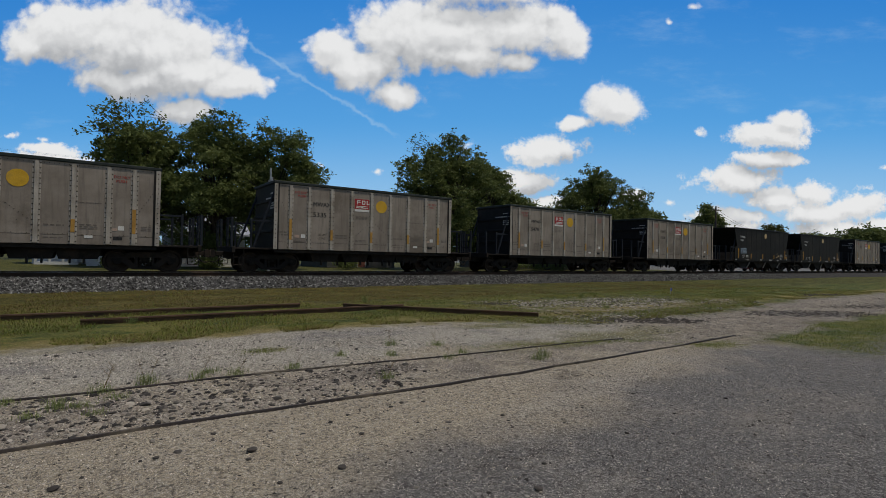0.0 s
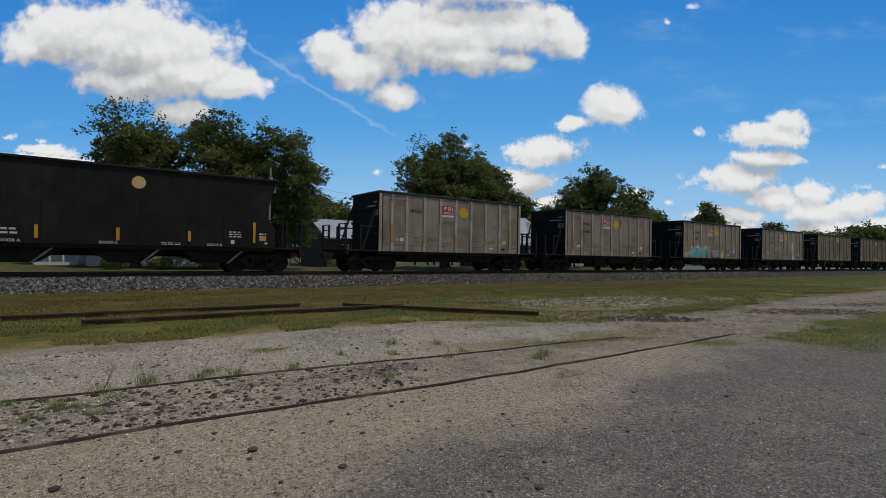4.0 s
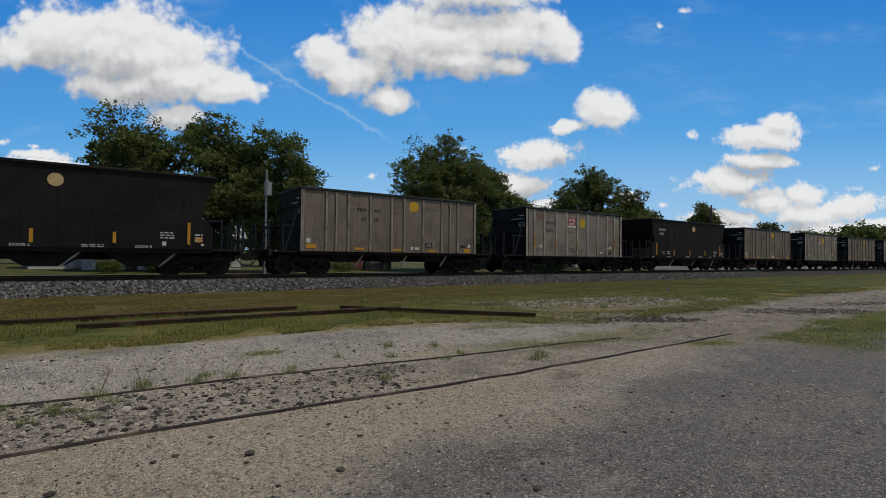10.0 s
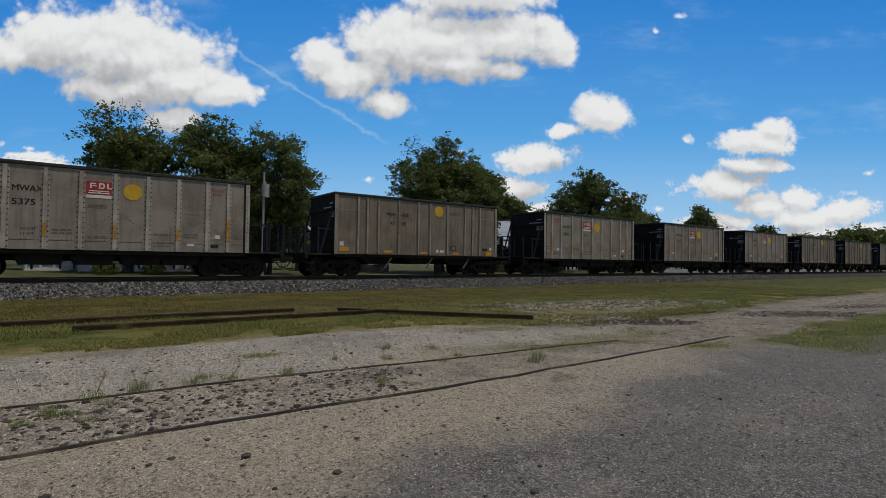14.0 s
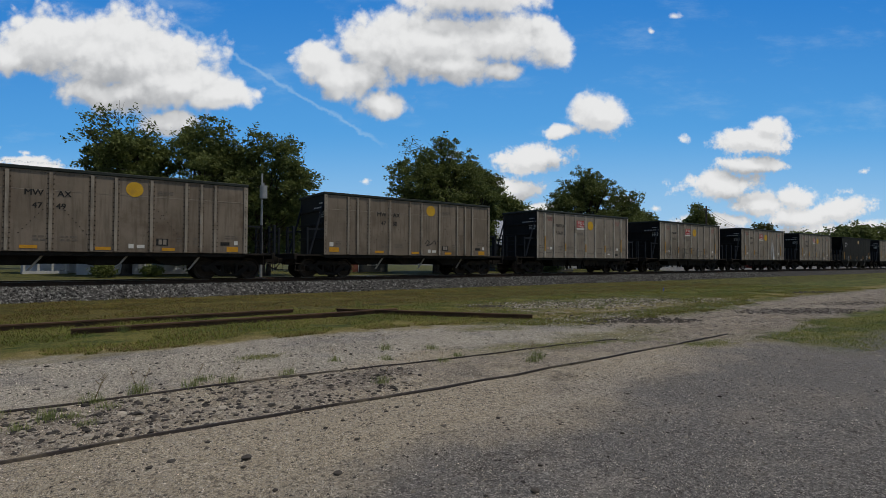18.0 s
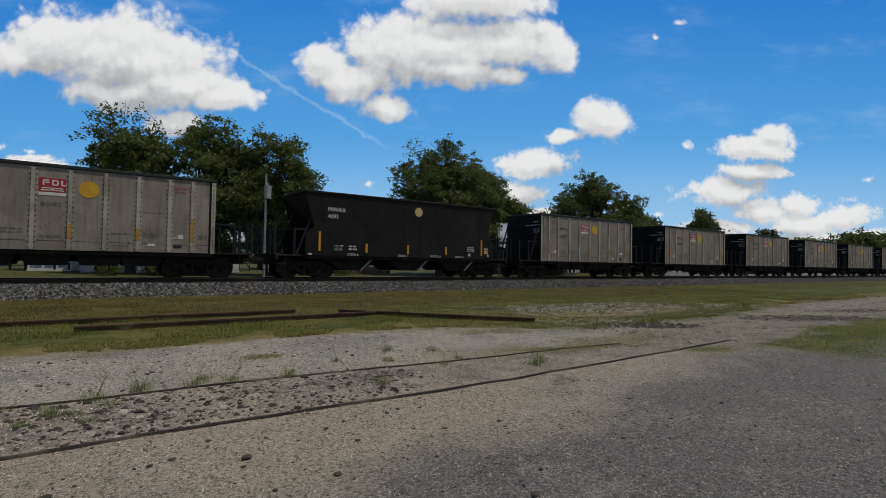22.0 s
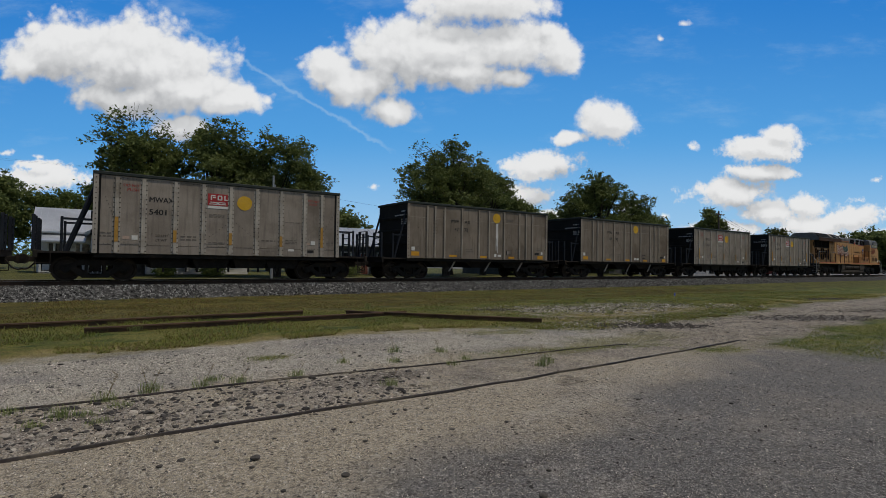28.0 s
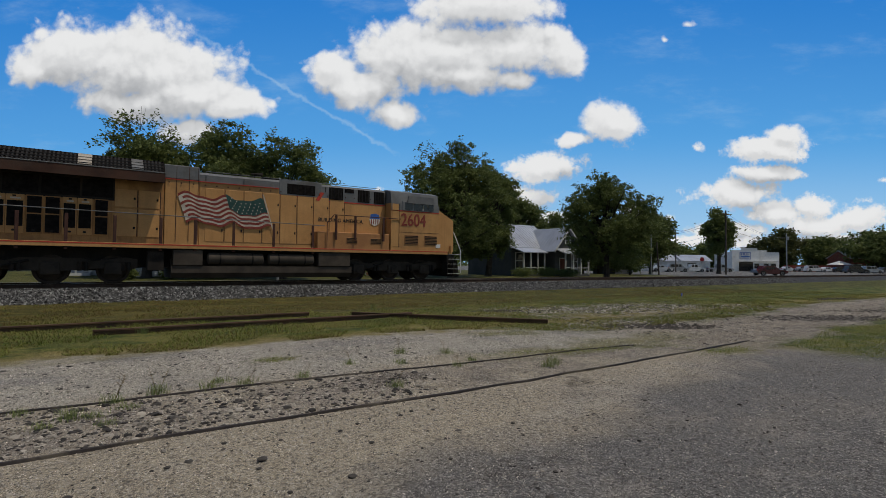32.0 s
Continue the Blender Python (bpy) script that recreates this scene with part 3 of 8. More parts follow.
def ballast():
    prof = [(-4.1, -0.12), (-3.5, 0.02), (-2.1, 0.27), (-1.6, 0.31), (1.6, 0.31), (2.1, 0.27), (3.3, 0.02), (4.1, -0.15)]
    xs = list(np.arange(-12, 120, 0.6))
    xs = [-900, -300, -60] + xs + [160, 260, 500, 1100]
    rnd = random.Random(4)
    vs = [(x, TRACK_Y + y + (rnd.uniform(-.06, .06)), z + rnd.uniform(-.015, .015)) for x in xs for y, z in prof]
    k = len(prof)
    fs = [(i * k + j, (i + 1) * k + j, (i + 1) * k + j + 1, i * k + j + 1) for i in range(len(xs) - 1) for j in range(k - 1)]
    mt, t, p = blank("ballast_bed")
    co = t.node("ShaderNodeTexCoord").outputs["Object"]
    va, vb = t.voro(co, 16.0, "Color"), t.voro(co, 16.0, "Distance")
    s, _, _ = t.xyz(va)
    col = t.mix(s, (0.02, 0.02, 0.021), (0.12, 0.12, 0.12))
    # shade in the gaps between stones, painted into the bed's colour
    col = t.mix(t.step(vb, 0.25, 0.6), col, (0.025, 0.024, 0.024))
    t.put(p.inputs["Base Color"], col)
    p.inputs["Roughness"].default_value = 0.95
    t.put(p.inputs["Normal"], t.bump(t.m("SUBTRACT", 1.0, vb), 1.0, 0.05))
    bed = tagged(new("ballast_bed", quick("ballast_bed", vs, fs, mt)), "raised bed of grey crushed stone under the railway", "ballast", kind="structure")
    # loose stones on the near shoulder
    r = np.random.default_rng(5)
    n = 15000
    px = -4 + 60 * r.random(n) ** 1.5
    py = r.uniform(-3.9, -1.2, n)
    pz = np.interp(py, [a for a, _ in prof], [b for _, b in prof])
    octa = np.array([(1, 0, 0), (-1, 0, 0), (0, 1, 0), (0, -1, 0), (0, 0, 1), (0, 0, -1)], float)
    tri = np.array([(0, 2, 4), (2, 1, 4), (1, 3, 4), (3, 0, 4), (2, 0, 5), (1, 2, 5), (3, 1, 5), (0, 3, 5)])
    size = r.uniform(0.024, 0.062, (n, 1, 1)) * r.uniform(0.6, 1.3, (n, 6, 3))
    vs = octa[None] * size
    a = r.uniform(0, 6.28, n)
    ca, sa = np.cos(a)[:, None], np.sin(a)[:, None]
    vs = np.stack([vs[..., 0] * ca - vs[..., 1] * sa + px[:, None], vs[..., 0] * sa + vs[..., 1] * ca + TRACK_Y + py[:, None], vs[..., 2] + pz[:, None] + 0.012], -1)
    fs = (tri[None] + 6 * np.arange(n)[:, None, None]).reshape(-1, 3)
    tagged(new("ballast_stones", quick("ballast_stones", vs, fs, STONE)), "loose angular grey stones on the ballast shoulder", "stones", kind="stuff")
    return bed


def railway():
    bed = ballast()
    for side in (-1, 1):
        y = TRACK_Y + side * 0.755
        g = Geo().prism_x([(y + a, RAIL_Z - 0.17 + b) for a, b in rail_profile()], -900, 1100)
        rl = tagged(part("rail", g, RAIL), "brown steel rail of the main line on wooden ties", "rail", "main line rails", "structure")
        part("rail_head", Geo().box(-900, 1100, y - 0.028, y + 0.028, RAIL_Z + 0.0005, RAIL_Z + 0.004), RAIL_TOP, rl, "shiny worn running surface")
    tie = Geo().box(-0.115, 0.115, -1.3, 1.3, 0.14, 0.322, 0.015).mesh("tie", TIE)
    rnd = random.Random(9)
    for i in range(230):
        x = -8 + i * 0.52
        ob = part("tie", tie, TIE, bed, m=pose(x, TRACK_Y + rnd.uniform(-.04, .04), rnd.uniform(-.012, .004), 0, 0, rnd.uniform(-1, 1)))


railway()


def siding():
    """The old spur in the yard: two rails sunk in the gravel that bend aside at their far end."""
    for k, pts in enumerate((((-9, 4.60), (0, 4.575), (2, 4.555), (4, 4.545), (6, 4.56), (8, 4.64), (10.3, 4.78)), ((-9, 6.12), (-0.6, 6.05), (2, 5.93), (4.3, 5.83), (6.4, 5.68), (7.9, 5.52)))):
        g = Geo()
        w = 0.017 if k == 0 else 0.013
        prof = [(w, -0.12), (w, 0.002), (w * 0.6, 0.011), (-w * 0.6, 0.011), (-w, 0.002), (-w, -0.12)]
        xs = np.arange(pts[0][0], pts[-1][0], 0.35)
        ys = np.interp(xs, [p[0] for p in pts], [p[1] for p in pts])
        rnd = random.Random(k)
        n = len(prof)
        vs = [(x, y + a + rnd.uniform(-.006, .006), ground_z(x, y) + b + 0.005 * noise.noise((x, k, 0.5)) + (0.006 if k == 0 else 0.0) + 0.006 - 0.03 * max(0.0, x - 9.7) / 2) for x, y in zip(xs, ys) for a, b in prof]
        fs = [(i * n + j, (i + 1) * n + j, (i + 1) * n + (j + 1) % n, i * n + (j + 1) % n) for i in range(len(xs) - 1) for j in range(n)]
        g.add(vs, fs)
        tagged(part("sunken_rail", g, EMBED), "old dark rail head sunk flush in gravel", "rail", "rails of the disused spur")


siding()


def loose_rails():
    def one(x0, y0, x1, y1, label):
        d = math.hypot(x1 - x0, y1 - y0)
        g = Geo().prism_x([(a, b) for a, b in rail_profile(0.15)], 0, d)
        ob = tagged(part("loose_rail", g, RUST), label, "rail", "loose rails in the grass")
        ob.matrix_basis = pose(x0, y0, ground_z((x0 + x1) / 2, (y0 + y1) / 2) - 0.032, 0, 0, math.degrees(math.atan2(y1 - y0, x1 - x0)))
    one(-0.05, 11.42, 6.9, 11.62, "rusty loose rail lying in the grass")
    one(-5.5, 12.62, 4.55, 12.86, "long rusty rail lying in the grass behind another")
    one(5.55, 12.40, 8.80, 8.55, "rusty rail lying askew in the grass beside the gravel")


loose_rails()
# ---- rolling stock: z = 0 on the rail head, the near side faces -y ----
SIDE_Y = 1.60


def wheel_mesh():
    return Geo().lathe([(0.0, -0.02), (0.10, -0.055), (0.13, -0.03), (0.16, 0.0), (0.36, 0.02), (0.39, -0.04), (0.455, -0.045), (0.458, 0.055), (0.485, 0.062), (0.485, 0.088), (0.40, 0.092), (0.37, 0.05), (0.15, 0.05), (0.0, 0.06)], (0, 0, 0), 28).mesh("wheel", WHEEL)


def side_frame_mesh():
    """A cast truck side frame with its two windows and the spring nest between."""
    g = Geo()
    y0, y1 = -0.10, 0.10
    g.prism([(-1.12, 0.42), (-1.12, 0.58), (-0.72, 0.68), (-0.5, 0.82), (0.5, 0.82), (0.72, 0.68), (1.12, 0.58), (1.12, 0.42), (0.78, 0.40), (0.55, 0.60), (-0.55, 0.60), (-0.78, 0.40)], y0, y1)
    g.prism([(-0.80, 0.44), (-0.62, 0.56), (-0.22, 0.26), (-0.22, 0.14), (-0.42, 0.14)], y0, y1)
    g.prism([(0.80, 0.44), (0.42, 0.14), (0.22, 0.14), (0.22, 0.26), (0.62, 0.56)], y0, y1)
    g.box(-0.42, 0.42, y0, y1, 0.13, 0.24, 0.02)
    g.box(-0.34, -0.24, y0, y1, 0.22, 0.62, 0.01)
    g.box(0.24, 0.34, y0, y1, 0.22, 0.62, 0.01)
    for x in (-0.15, 0.0, 0.15):
        for k in range(5):
            z = 0.25 + k * 0.055
            g.cyl((x, -0.02, z), (x, -0.02, z + 0.03), 0.062, 10)
    return g.mesh("side_frame", UNDER)


def bearing_mesh():
    return Geo().cyl((0, -0.16, 0), (0, 0.1, 0), 0.13, 16).cyl((0, -0.19, 0), (0, -0.16, 0), 0.075, 12).mesh("bearing", UNDER)


WHEEL_ME, FRAME_ME, BEAR_ME = wheel_mesh(), side_frame_mesh(), bearing_mesh()


def truck(car, x, base=0.92):
    """A two-axle truck under a car."""
    body = part("truck", Geo().box(-0.19, 0.19, -1.0, 1.0, 0.38, 0.66, 0.03).box(-0.35, 0.35, -0.2, 0.2, 0.6, 0.86, 0.03).cyl((-base, -0.75, 0.457), (-base, 0.75, 0.457), 0.085, 12).cyl((base, -0.75, 0.457), (base, 0.75, 0.457), 0.085, 12), UNDER, car, m=pose(x, 0, 0))
    for s in (-1, 1):
        part("side_frame", FRAME_ME, UNDER, body, m=pose(0, s * 1.0, 0))
        for a in (-base, base):
            part("wheel", WHEEL_ME, WHEEL, body, m=pose(a, s * 0.755, 0.457, 0, 0, 0 if s < 0 else 180))
            part("bearing", BEAR_ME, UNDER, body, m=pose(a, s * 1.0, 0.457, 0, 0, 0 if s < 0 else 180))


def coupler_mesh():
    g = Geo().box(-0.55, 0.0, -0.09, 0.09, 0.72, 0.92, 0.02)
    g.prism([(0.0, 0.66), (0.0, 0.98), (0.14, 1.0), (0.20, 0.96), (0.20, 0.68), (0.14, 0.64)], -0.14, 0.10)
    g.box(0.16, 0.26, -0.15, -0.02, 0.68, 0.96, 0.03)
    return g.mesh("coupler", UNDER)


def hose_geo():
    pts = [(0.0, -0.3, 0.78), (0.1, -0.32, 0.62), (0.22, -0.32, 0.48), (0.36, -0.3, 0.42), (0.5, -0.28, 0.46)]
    return Geo().pipe(pts, 0.028, 7)


COUPLER_ME = coupler_mesh()
HOSE_ME = hose_geo().mesh("air_hose", UNDER)


def platform(car, x0, x1, s, rail_mat):
    """An end platform from the body at x0 out to x1, with railings, ladder bars, coupler and air hose. s: the way it points."""
    pl = part("end_platform", Geo().box(min(x0, x1), max(x0, x1), -1.5, 1.5, 1.04, 1.12, 0.01).box(min(x1, x1 - s * 0.14), max(x1, x1 - s * 0.14), -1.55, 1.55, 0.88, 1.16, 0.02).box(min(x0, x1), max(x0, x1), -0.25, 0.25, 0.62, 1.04, 0.02), UNDER, car)
    for y0, y1 in ((-1.45, -0.65), (0.65, 1.45)):
        g = Geo()
        for y in (y0, y1):
            g.box(x1 - 0.05, x1 + 0.05, y - 0.05, y + 0.05, 1.12, 2.42, 0.01)
        for z in (1.45, 1.8, 2.12, 2.40):
            g.box(x1 - 0.02, x1 + 0.02, y0, y1, z - 0.02, z + 0.02)
        part("end_railing", g, rail_mat, pl)
    xm = x0 + (x1 - x0) * 0.55
    for y in (-1.45, 1.45):
        g = Geo().box(xm - 0.045, xm + 0.045, y - 0.04, y + 0.04, 1.12, 2.4, 0.01)
        g.box(min(xm, x0), max(xm, x0), y - 0.03, y + 0.03, 2.28, 2.36)
        part("grab_post", g, rail_mat, pl)
        if s < 0:
            part("brace", Geo().cyl((xm + 0.1, y, 1.12), (x0, y, 3.7), 0.055, 6), rail_mat, pl)
    for y in (-1.5, 1.5):
        g = Geo()
        g.pipe([(x1 - s * 0.5, y, 1.05), (x1 - s * 0.5, y, 0.35), (x1 - s * 0.08, y, 0.35), (x1 - s * 0.08, y, 1.05)], 0.016, 6)
        g.pipe([(x1 - s * 0.5, y, 0.68), (x1 - s * 0.08, y, 0.68)], 0.016, 6)
        part("stirrup", g, UNDER, pl)
    part("coupler", COUPLER_ME, UNDER, car, m=pose(x1 + s * 0.38, 0, 0, 0, 0, 0 if s > 0 else 180))
    part("air_hose", HOSE_ME, UNDER, car, m=pose(x1, 0, 0, 0, 0, 0 if s > 0 else 180))


def sign(car, name, x, z, w, h, material, label="", y=None):
    """A thin plate on the near side."""
    y = -SIDE_Y - 0.030 if y is None else y
    return part(name, Geo().box(x - w / 2, x + w / 2, y, y + 0.008, z - h / 2, z + h / 2), material, car, label)


def word(car, text, x, z, size, material, y=None, stretch=1.0):
    y = -SIDE_Y - 0.026 if y is None else y
    ob = part("lettering", lettering(text, size, material, stretch), material, car, m=pose(x, y, z))
    ob["kind"] = "stuff"
    return ob


def disc(car, x, z, r, material, label, y=None):
    y = -SIDE_Y - 0.030 if y is None else y
    return part("round_mark", Geo().cyl((x, y, z), (x, y + 0.008, z), r, 40), material, car, label)


def lines(g, x, z, w, h, n, y=None, rnd=None):
    """Rows of small unreadable stencil writing, as plain bars."""
    y = -SIDE_Y - 0.027 if y is None else y
    for i in range(n):
        zz = z - i * h * 2
        xx = x
        while xx < x + w:
            l = rnd.uniform(0.08, 0.22)
            g.box(xx, min(xx + l, x + w), y, y + 0.006, zz - h / 2, zz + h / 2)
            xx += l + 0.05


def rivet(g, x, z, r=0.022, y=None):
    y = -SIDE_Y - 0.02 if y is None else y
    g.add([(x - r, y, z), (x, y, z + r), (x + r, y, z), (x, y, z - r), (x, y - 0.024, z)], [(0, 1, 4), (1, 2, 4), (2, 3, 4), (3, 0, 4)])


def tub(car, xl, xr, z0, z1, skin, end_mat, posts, post_w, flange, post_mat, flange_mat):
    """The body of a coal car: two sides with posts, end walls, sloped floor sheets and a rim; open at the top."""
    for s in (-1, 1):
        side = part("side", Geo().box(xl, xr, s * SIDE_Y - 0.02, s * SIDE_Y + 0.02, z0, z1, 0.006), skin, car)
        for x in posts:
            g = Geo()
            y = s * (SIDE_Y + 0.02)
            w = post_w
            g.prism_x([(y, z0 + 0.03), (y + s * 0.05, z0 + 0.03), (y + s * 0.05, z1 - 0.04), (y, z1 - 0.04)], x - w * 0.5, x + w * 0.5)
            g.slot = 1
            for e in (-1, 1):
                g.box(x + e * w * 0.53, x + e * (w * 0.53 + flange), y - 0.001, y + s * 0.012, z0 + 0.02, z1 - 0.03)
            if s < 0:
                g.slot = 2
                for k in range(16):
                    z = z0 + 0.10 + k * (z1 - z0 - 0.20) / 15
                    for e in (-1, 1):
                        rivet(g, x + e * (w * 0.53 + flange * 0.5), z, 0.030, y - 0.013)
            part("post", g, (post_mat, flange_mat, RIVET), side)
        if s < 0:
            for x, e in ((xl, -1), (xr, 1)):
                g = Geo().box(x + e * 0.072, x - e * 0.09, -SIDE_Y - 0.062, -SIDE_Y - 0.052, z0, z1, 0.003)
                g.slot = 1
                for k in range(15):
                    rivet(g, x - e * 0.01, z0 + 0.12 + k * (z1 - z0 - 0.24) / 14, 0.026, -SIDE_Y - 0.062)
                part("corner_strip", g, (post_mat, RIVET), side, "riveted corner strip")
                if flange_mat == POST:
                    part("corner_gap", Geo().box(x - e * 0.094, x - e * 0.165, -SIDE_Y - 0.035, -SIDE_Y - 0.021, z0, z1), BLACK, side, "black gap beside the corner strip")
    for x, s in ((xl, -1), (xr, 1)):
        end = part("end_wall", Geo().box(x - 0.03, x + 0.03, -SIDE_Y + 0.02, SIDE_Y - 0.02, z0, z1, 0.006), end_mat, car)
        g = Geo()
        for z in (1.9, 2.6, 3.3):
            g.box(x + s * 0.03, x + s * 0.12, -SIDE_Y + 0.05, SIDE_Y - 0.05, z - 0.06, z + 0.06, 0.01)
        part("end_stiffener", g, end_mat, end)
        if s < 0:
            g = Geo()
            rw = random.Random(8)
            for yy, zz, ww, n in ((-0.4, 3.62, 0.5, 1), (-1.1, 3.42, 1.4, 1), (-0.4, 3.28, 0.55, 4)):
                for k in range(n):
                    a = yy
                    while a < yy + ww:
                        l = rw.uniform(0.08, 0.2)
                        g.box(x - 0.038, x - 0.031, -1.3 + 0.35 - (a + 0.4), -1.3 + 0.35 - (min(a + l, yy + ww) + 0.4), zz - k * 0.11 - 0.03, zz - k * 0.11 + 0.03)
                        a += l + 0.05
            wr = part("end_writing", g, WHITE_INK, end)
            wr["kind"] = "stuff"
        part("corner_post", Geo().box(x - 0.07, x + 0.07, -SIDE_Y - 0.05, -SIDE_Y + 0.05, z0, z1, 0.01), end_mat, end)
    g = Geo()
    xm = (xl + xr) / 2
    for a, b in ((xl + 0.05, xm), (xr - 0.05, xm)):
        g.prism([(a, 2.3), (b + (a - b) * 0.12, z0 - 0.02), (b + (a - b) * 0.12, z0 - 0.06), (a, 2.24)], -SIDE_Y + 0.03, SIDE_Y - 0.03)
    part("floor_sheet", g, UNDER, car)
    g = Geo()
    for s in (-1, 1):
        g.box(xl - 0.1, xr + 0.1, s * SIDE_Y - 0.07, s * SIDE_Y + 0.07, z1 + 0.003, z1 + 0.13, 0.02)
    g.box(xl - 0.1, xl + 0.04, -SIDE_Y + 0.07, SIDE_Y - 0.07, z1 + 0.003, z1 + 0.13, 0.02)
    g.box(xr - 0.04, xr + 0.1, -SIDE_Y + 0.07, SIDE_Y - 0.07, z1 + 0.003, z1 + 0.13, 0.02)
    part("rim", g, RIM, car)


def sill(car, xl, xr, z0):
    part("underframe", Geo().box(xl - 0.1, xr + 0.1, -0.3, 0.3, 0.66, z0 - 0.08, 0.02).box(xl, xr, -SIDE_Y + 0.06, -SIDE_Y + 0.16, z0 - 0.16, z0 - 0.004, 0.01).box(xl, xr, SIDE_Y - 0.16, SIDE_Y - 0.06, z0 - 0.16, z0 - 0.004, 0.01).box(xl, xr, -SIDE_Y + 0.16, SIDE_Y - 0.16, z0 - 0.1, z0 - 0.06), UNDER, car)


def aluminium_car(label):
    """The riveted aluminium car with a red and white plate and a yellow disc."""
    rnd = random.Random(2)
    car = new("coal_car")
    xl, xr, z0, z1 = -4.93, 4.72, 1.07, 4.04
    tub(car, xl, xr, z0, z1, STEEL, BLACK, (-4.25, -3.37, -2.26, -1.22, -0.15, 0.93, 2.0, 3.08, 3.91), 0.125, 0.06, POST, POST)
    sill(car, xl, xr, z0)
    # drop gates and their levers below the floor
    g = Geo()
    for x in (-2.4, -0.8, 0.8, 2.2):
        g.prism([(x - 0.75, z0 - 0.1), (x + 0.75, z0 - 0.1), (x + 0.6, 0.52), (x - 0.6, 0.52)], -1.25, 1.25)
    part("hopper_gate", g, UNDER, car)
    lever = Geo().box(-0.035, 0.035, -1.36, -1.25, 0.36, 0.62, 0.01).mesh("gate_lever", UNDER)
    for i in range(9):
        part("gate_lever", lever, UNDER, car, m=pose(-2.6 + i * 0.62 + (0.2 if i % 2 else 0), 0, 0))
    platform(car, xl, -6.72, -1, SKY_TINTED_BLACK)
    platform(car, xr, 6.35, 1, SKY_TINTED_BLACK)
    truck(car, -4.86)
    truck(car, 4.36)
    disc(car, 0.41, 3.34, 0.31, YELLOW, "round yellow mark")
    plate = sign(car, "emblem_plate", -0.665, 3.40, 0.80, 0.50, RED, "red plate with white figures")
    sign(plate, "emblem_strip", -0.665, 3.085, 0.80, 0.11, WHITE)
    g = Geo()
    y = -SIDE_Y - 0.036
    for x, z, w, h in ((-0.93, 3.49, 0.05, 0.2), (-0.85, 3.57, 0.16, 0.045), (-0.82, 3.49, 0.12, 0.045), (-0.66, 3.49, 0.05, 0.2), (-0.58, 3.57, 0.12, 0.045), (-0.58, 3.41, 0.12, 0.045), (-0.52, 3.49, 0.045, 0.14), (-0.40, 3.49, 0.05, 0.2), (-0.34, 3.41, 0.14, 0.045), (-0.67, 3.29, 0.62, 0.035), (-0.67, 3.215, 0.66, 0.035), (-0.67, 3.25, 0.10, 0.1)):
        g.box(x - w / 2, x + w / 2, y, y + 0.006, z - h / 2, z + h / 2)
    part("emblem_figure", g, WHITE, plate)["kind"] = "stuff"
    for x, a, b in ((-4.25, 1.52, 2.47), (-2.26, 1.55, 2.04), (-0.15, 1.50, 2.03), (2.0, 1.5, 1.98), (3.91, 1.52, 2.46)):
        part("reflector", Geo().box(x - 0.061, x + 0.061, -SIDE_Y - 0.078, -SIDE_Y - 0.072, a, b), OCHRE, car, "grimy orange reflector strip")
    for x, z, w, h, m in ((-3.93, 1.69, 0.22, 0.13, BLUSH), (-3.64, 1.70, 0.2, 0.17, WHITE), (-3.78, 1.50, 0.5, 0.1, STEEL), (3.28, 1.66, 0.2, 0.10, BLUSH), (3.50, 1.72, 0.2, 0.17, WHITE), (2.48, 1.36, 0.26, 0.1, WHITE), (3.4, 1.32, 0.3, 0.12, INK)):
        sign(car, "small_plate", x, z, w, h, m)
    word(car, "DO NOT", -4.06, 3.66, 0.15, FADED_RED)
    word(car, "PUSH", -3.93, 3.49, 0.17, FADED_RED)
    word(car, "DO NOT", 3.22, 3.62, 0.15, FADED_RED)
    word(car, "PUSH", 3.30, 3.46, 0.15, FADED_RED)
    word(car, "LD LMT", -2.93, 1.76, 0.13, FADED)
    word(car, "LT WT", -2.93, 1.58, 0.13, FADED)
    g = Geo()
    for x, z, w, h, n in ((-4.8, 1.85, 0.4, 0.06, 2), (-2.05, 1.80, 0.6, 0.06, 2), (-1.0, 2.78, 0.6, 0.028, 3), (1.15, 1.75, 0.6, 0.06, 1), (2.2, 1.80, 0.55, 0.035, 3), (4.15, 1.8, 0.35, 0.035, 3), (2.2, 2.62, 0.7, 0.02, 1), (-1.0, 1.60, 0.65, 0.03, 2), (1.15, 1.3, 0.6, 0.03, 1)):
        lines(g, x, z, w, h, n, None, rnd)
    part("stencil_writing", g, STENCIL, car)["kind"] = "stuff"
    g = Geo()
    for k in range(7):
        rivet(g, -4.62 + 0.05 * k, 3.2 - 0.13 * k)
        rivet(g, -0.95 + 0.12 * k, 1.85 + 0.1 * k)
        rivet(g, 0.1 + 0.12 * k, 2.45 - 0.1 * k)
        rivet(g, 4.1 + 0.07 * k, 2.4 + 0.12 * k)
    for k in range(66):
        rivet(g, xl + 0.14 + k * 0.1445, 3.97, 0.017)
        rivet(g, xl + 0.14 + k * 0.1445, 1.88 if k % 4 == 0 else 1.44, 0.016)
    part("rivets", g, RIVET, car)["kind"] = "stuff"
    part("seam", Geo().box(xl + 0.08, xr - 0.08, -SIDE_Y - 0.0245, -SIDE_Y - 0.0205, 1.40, 1.412), RIVET, car)
    return tagged(car, label, "coal car", "coal cars of the train")


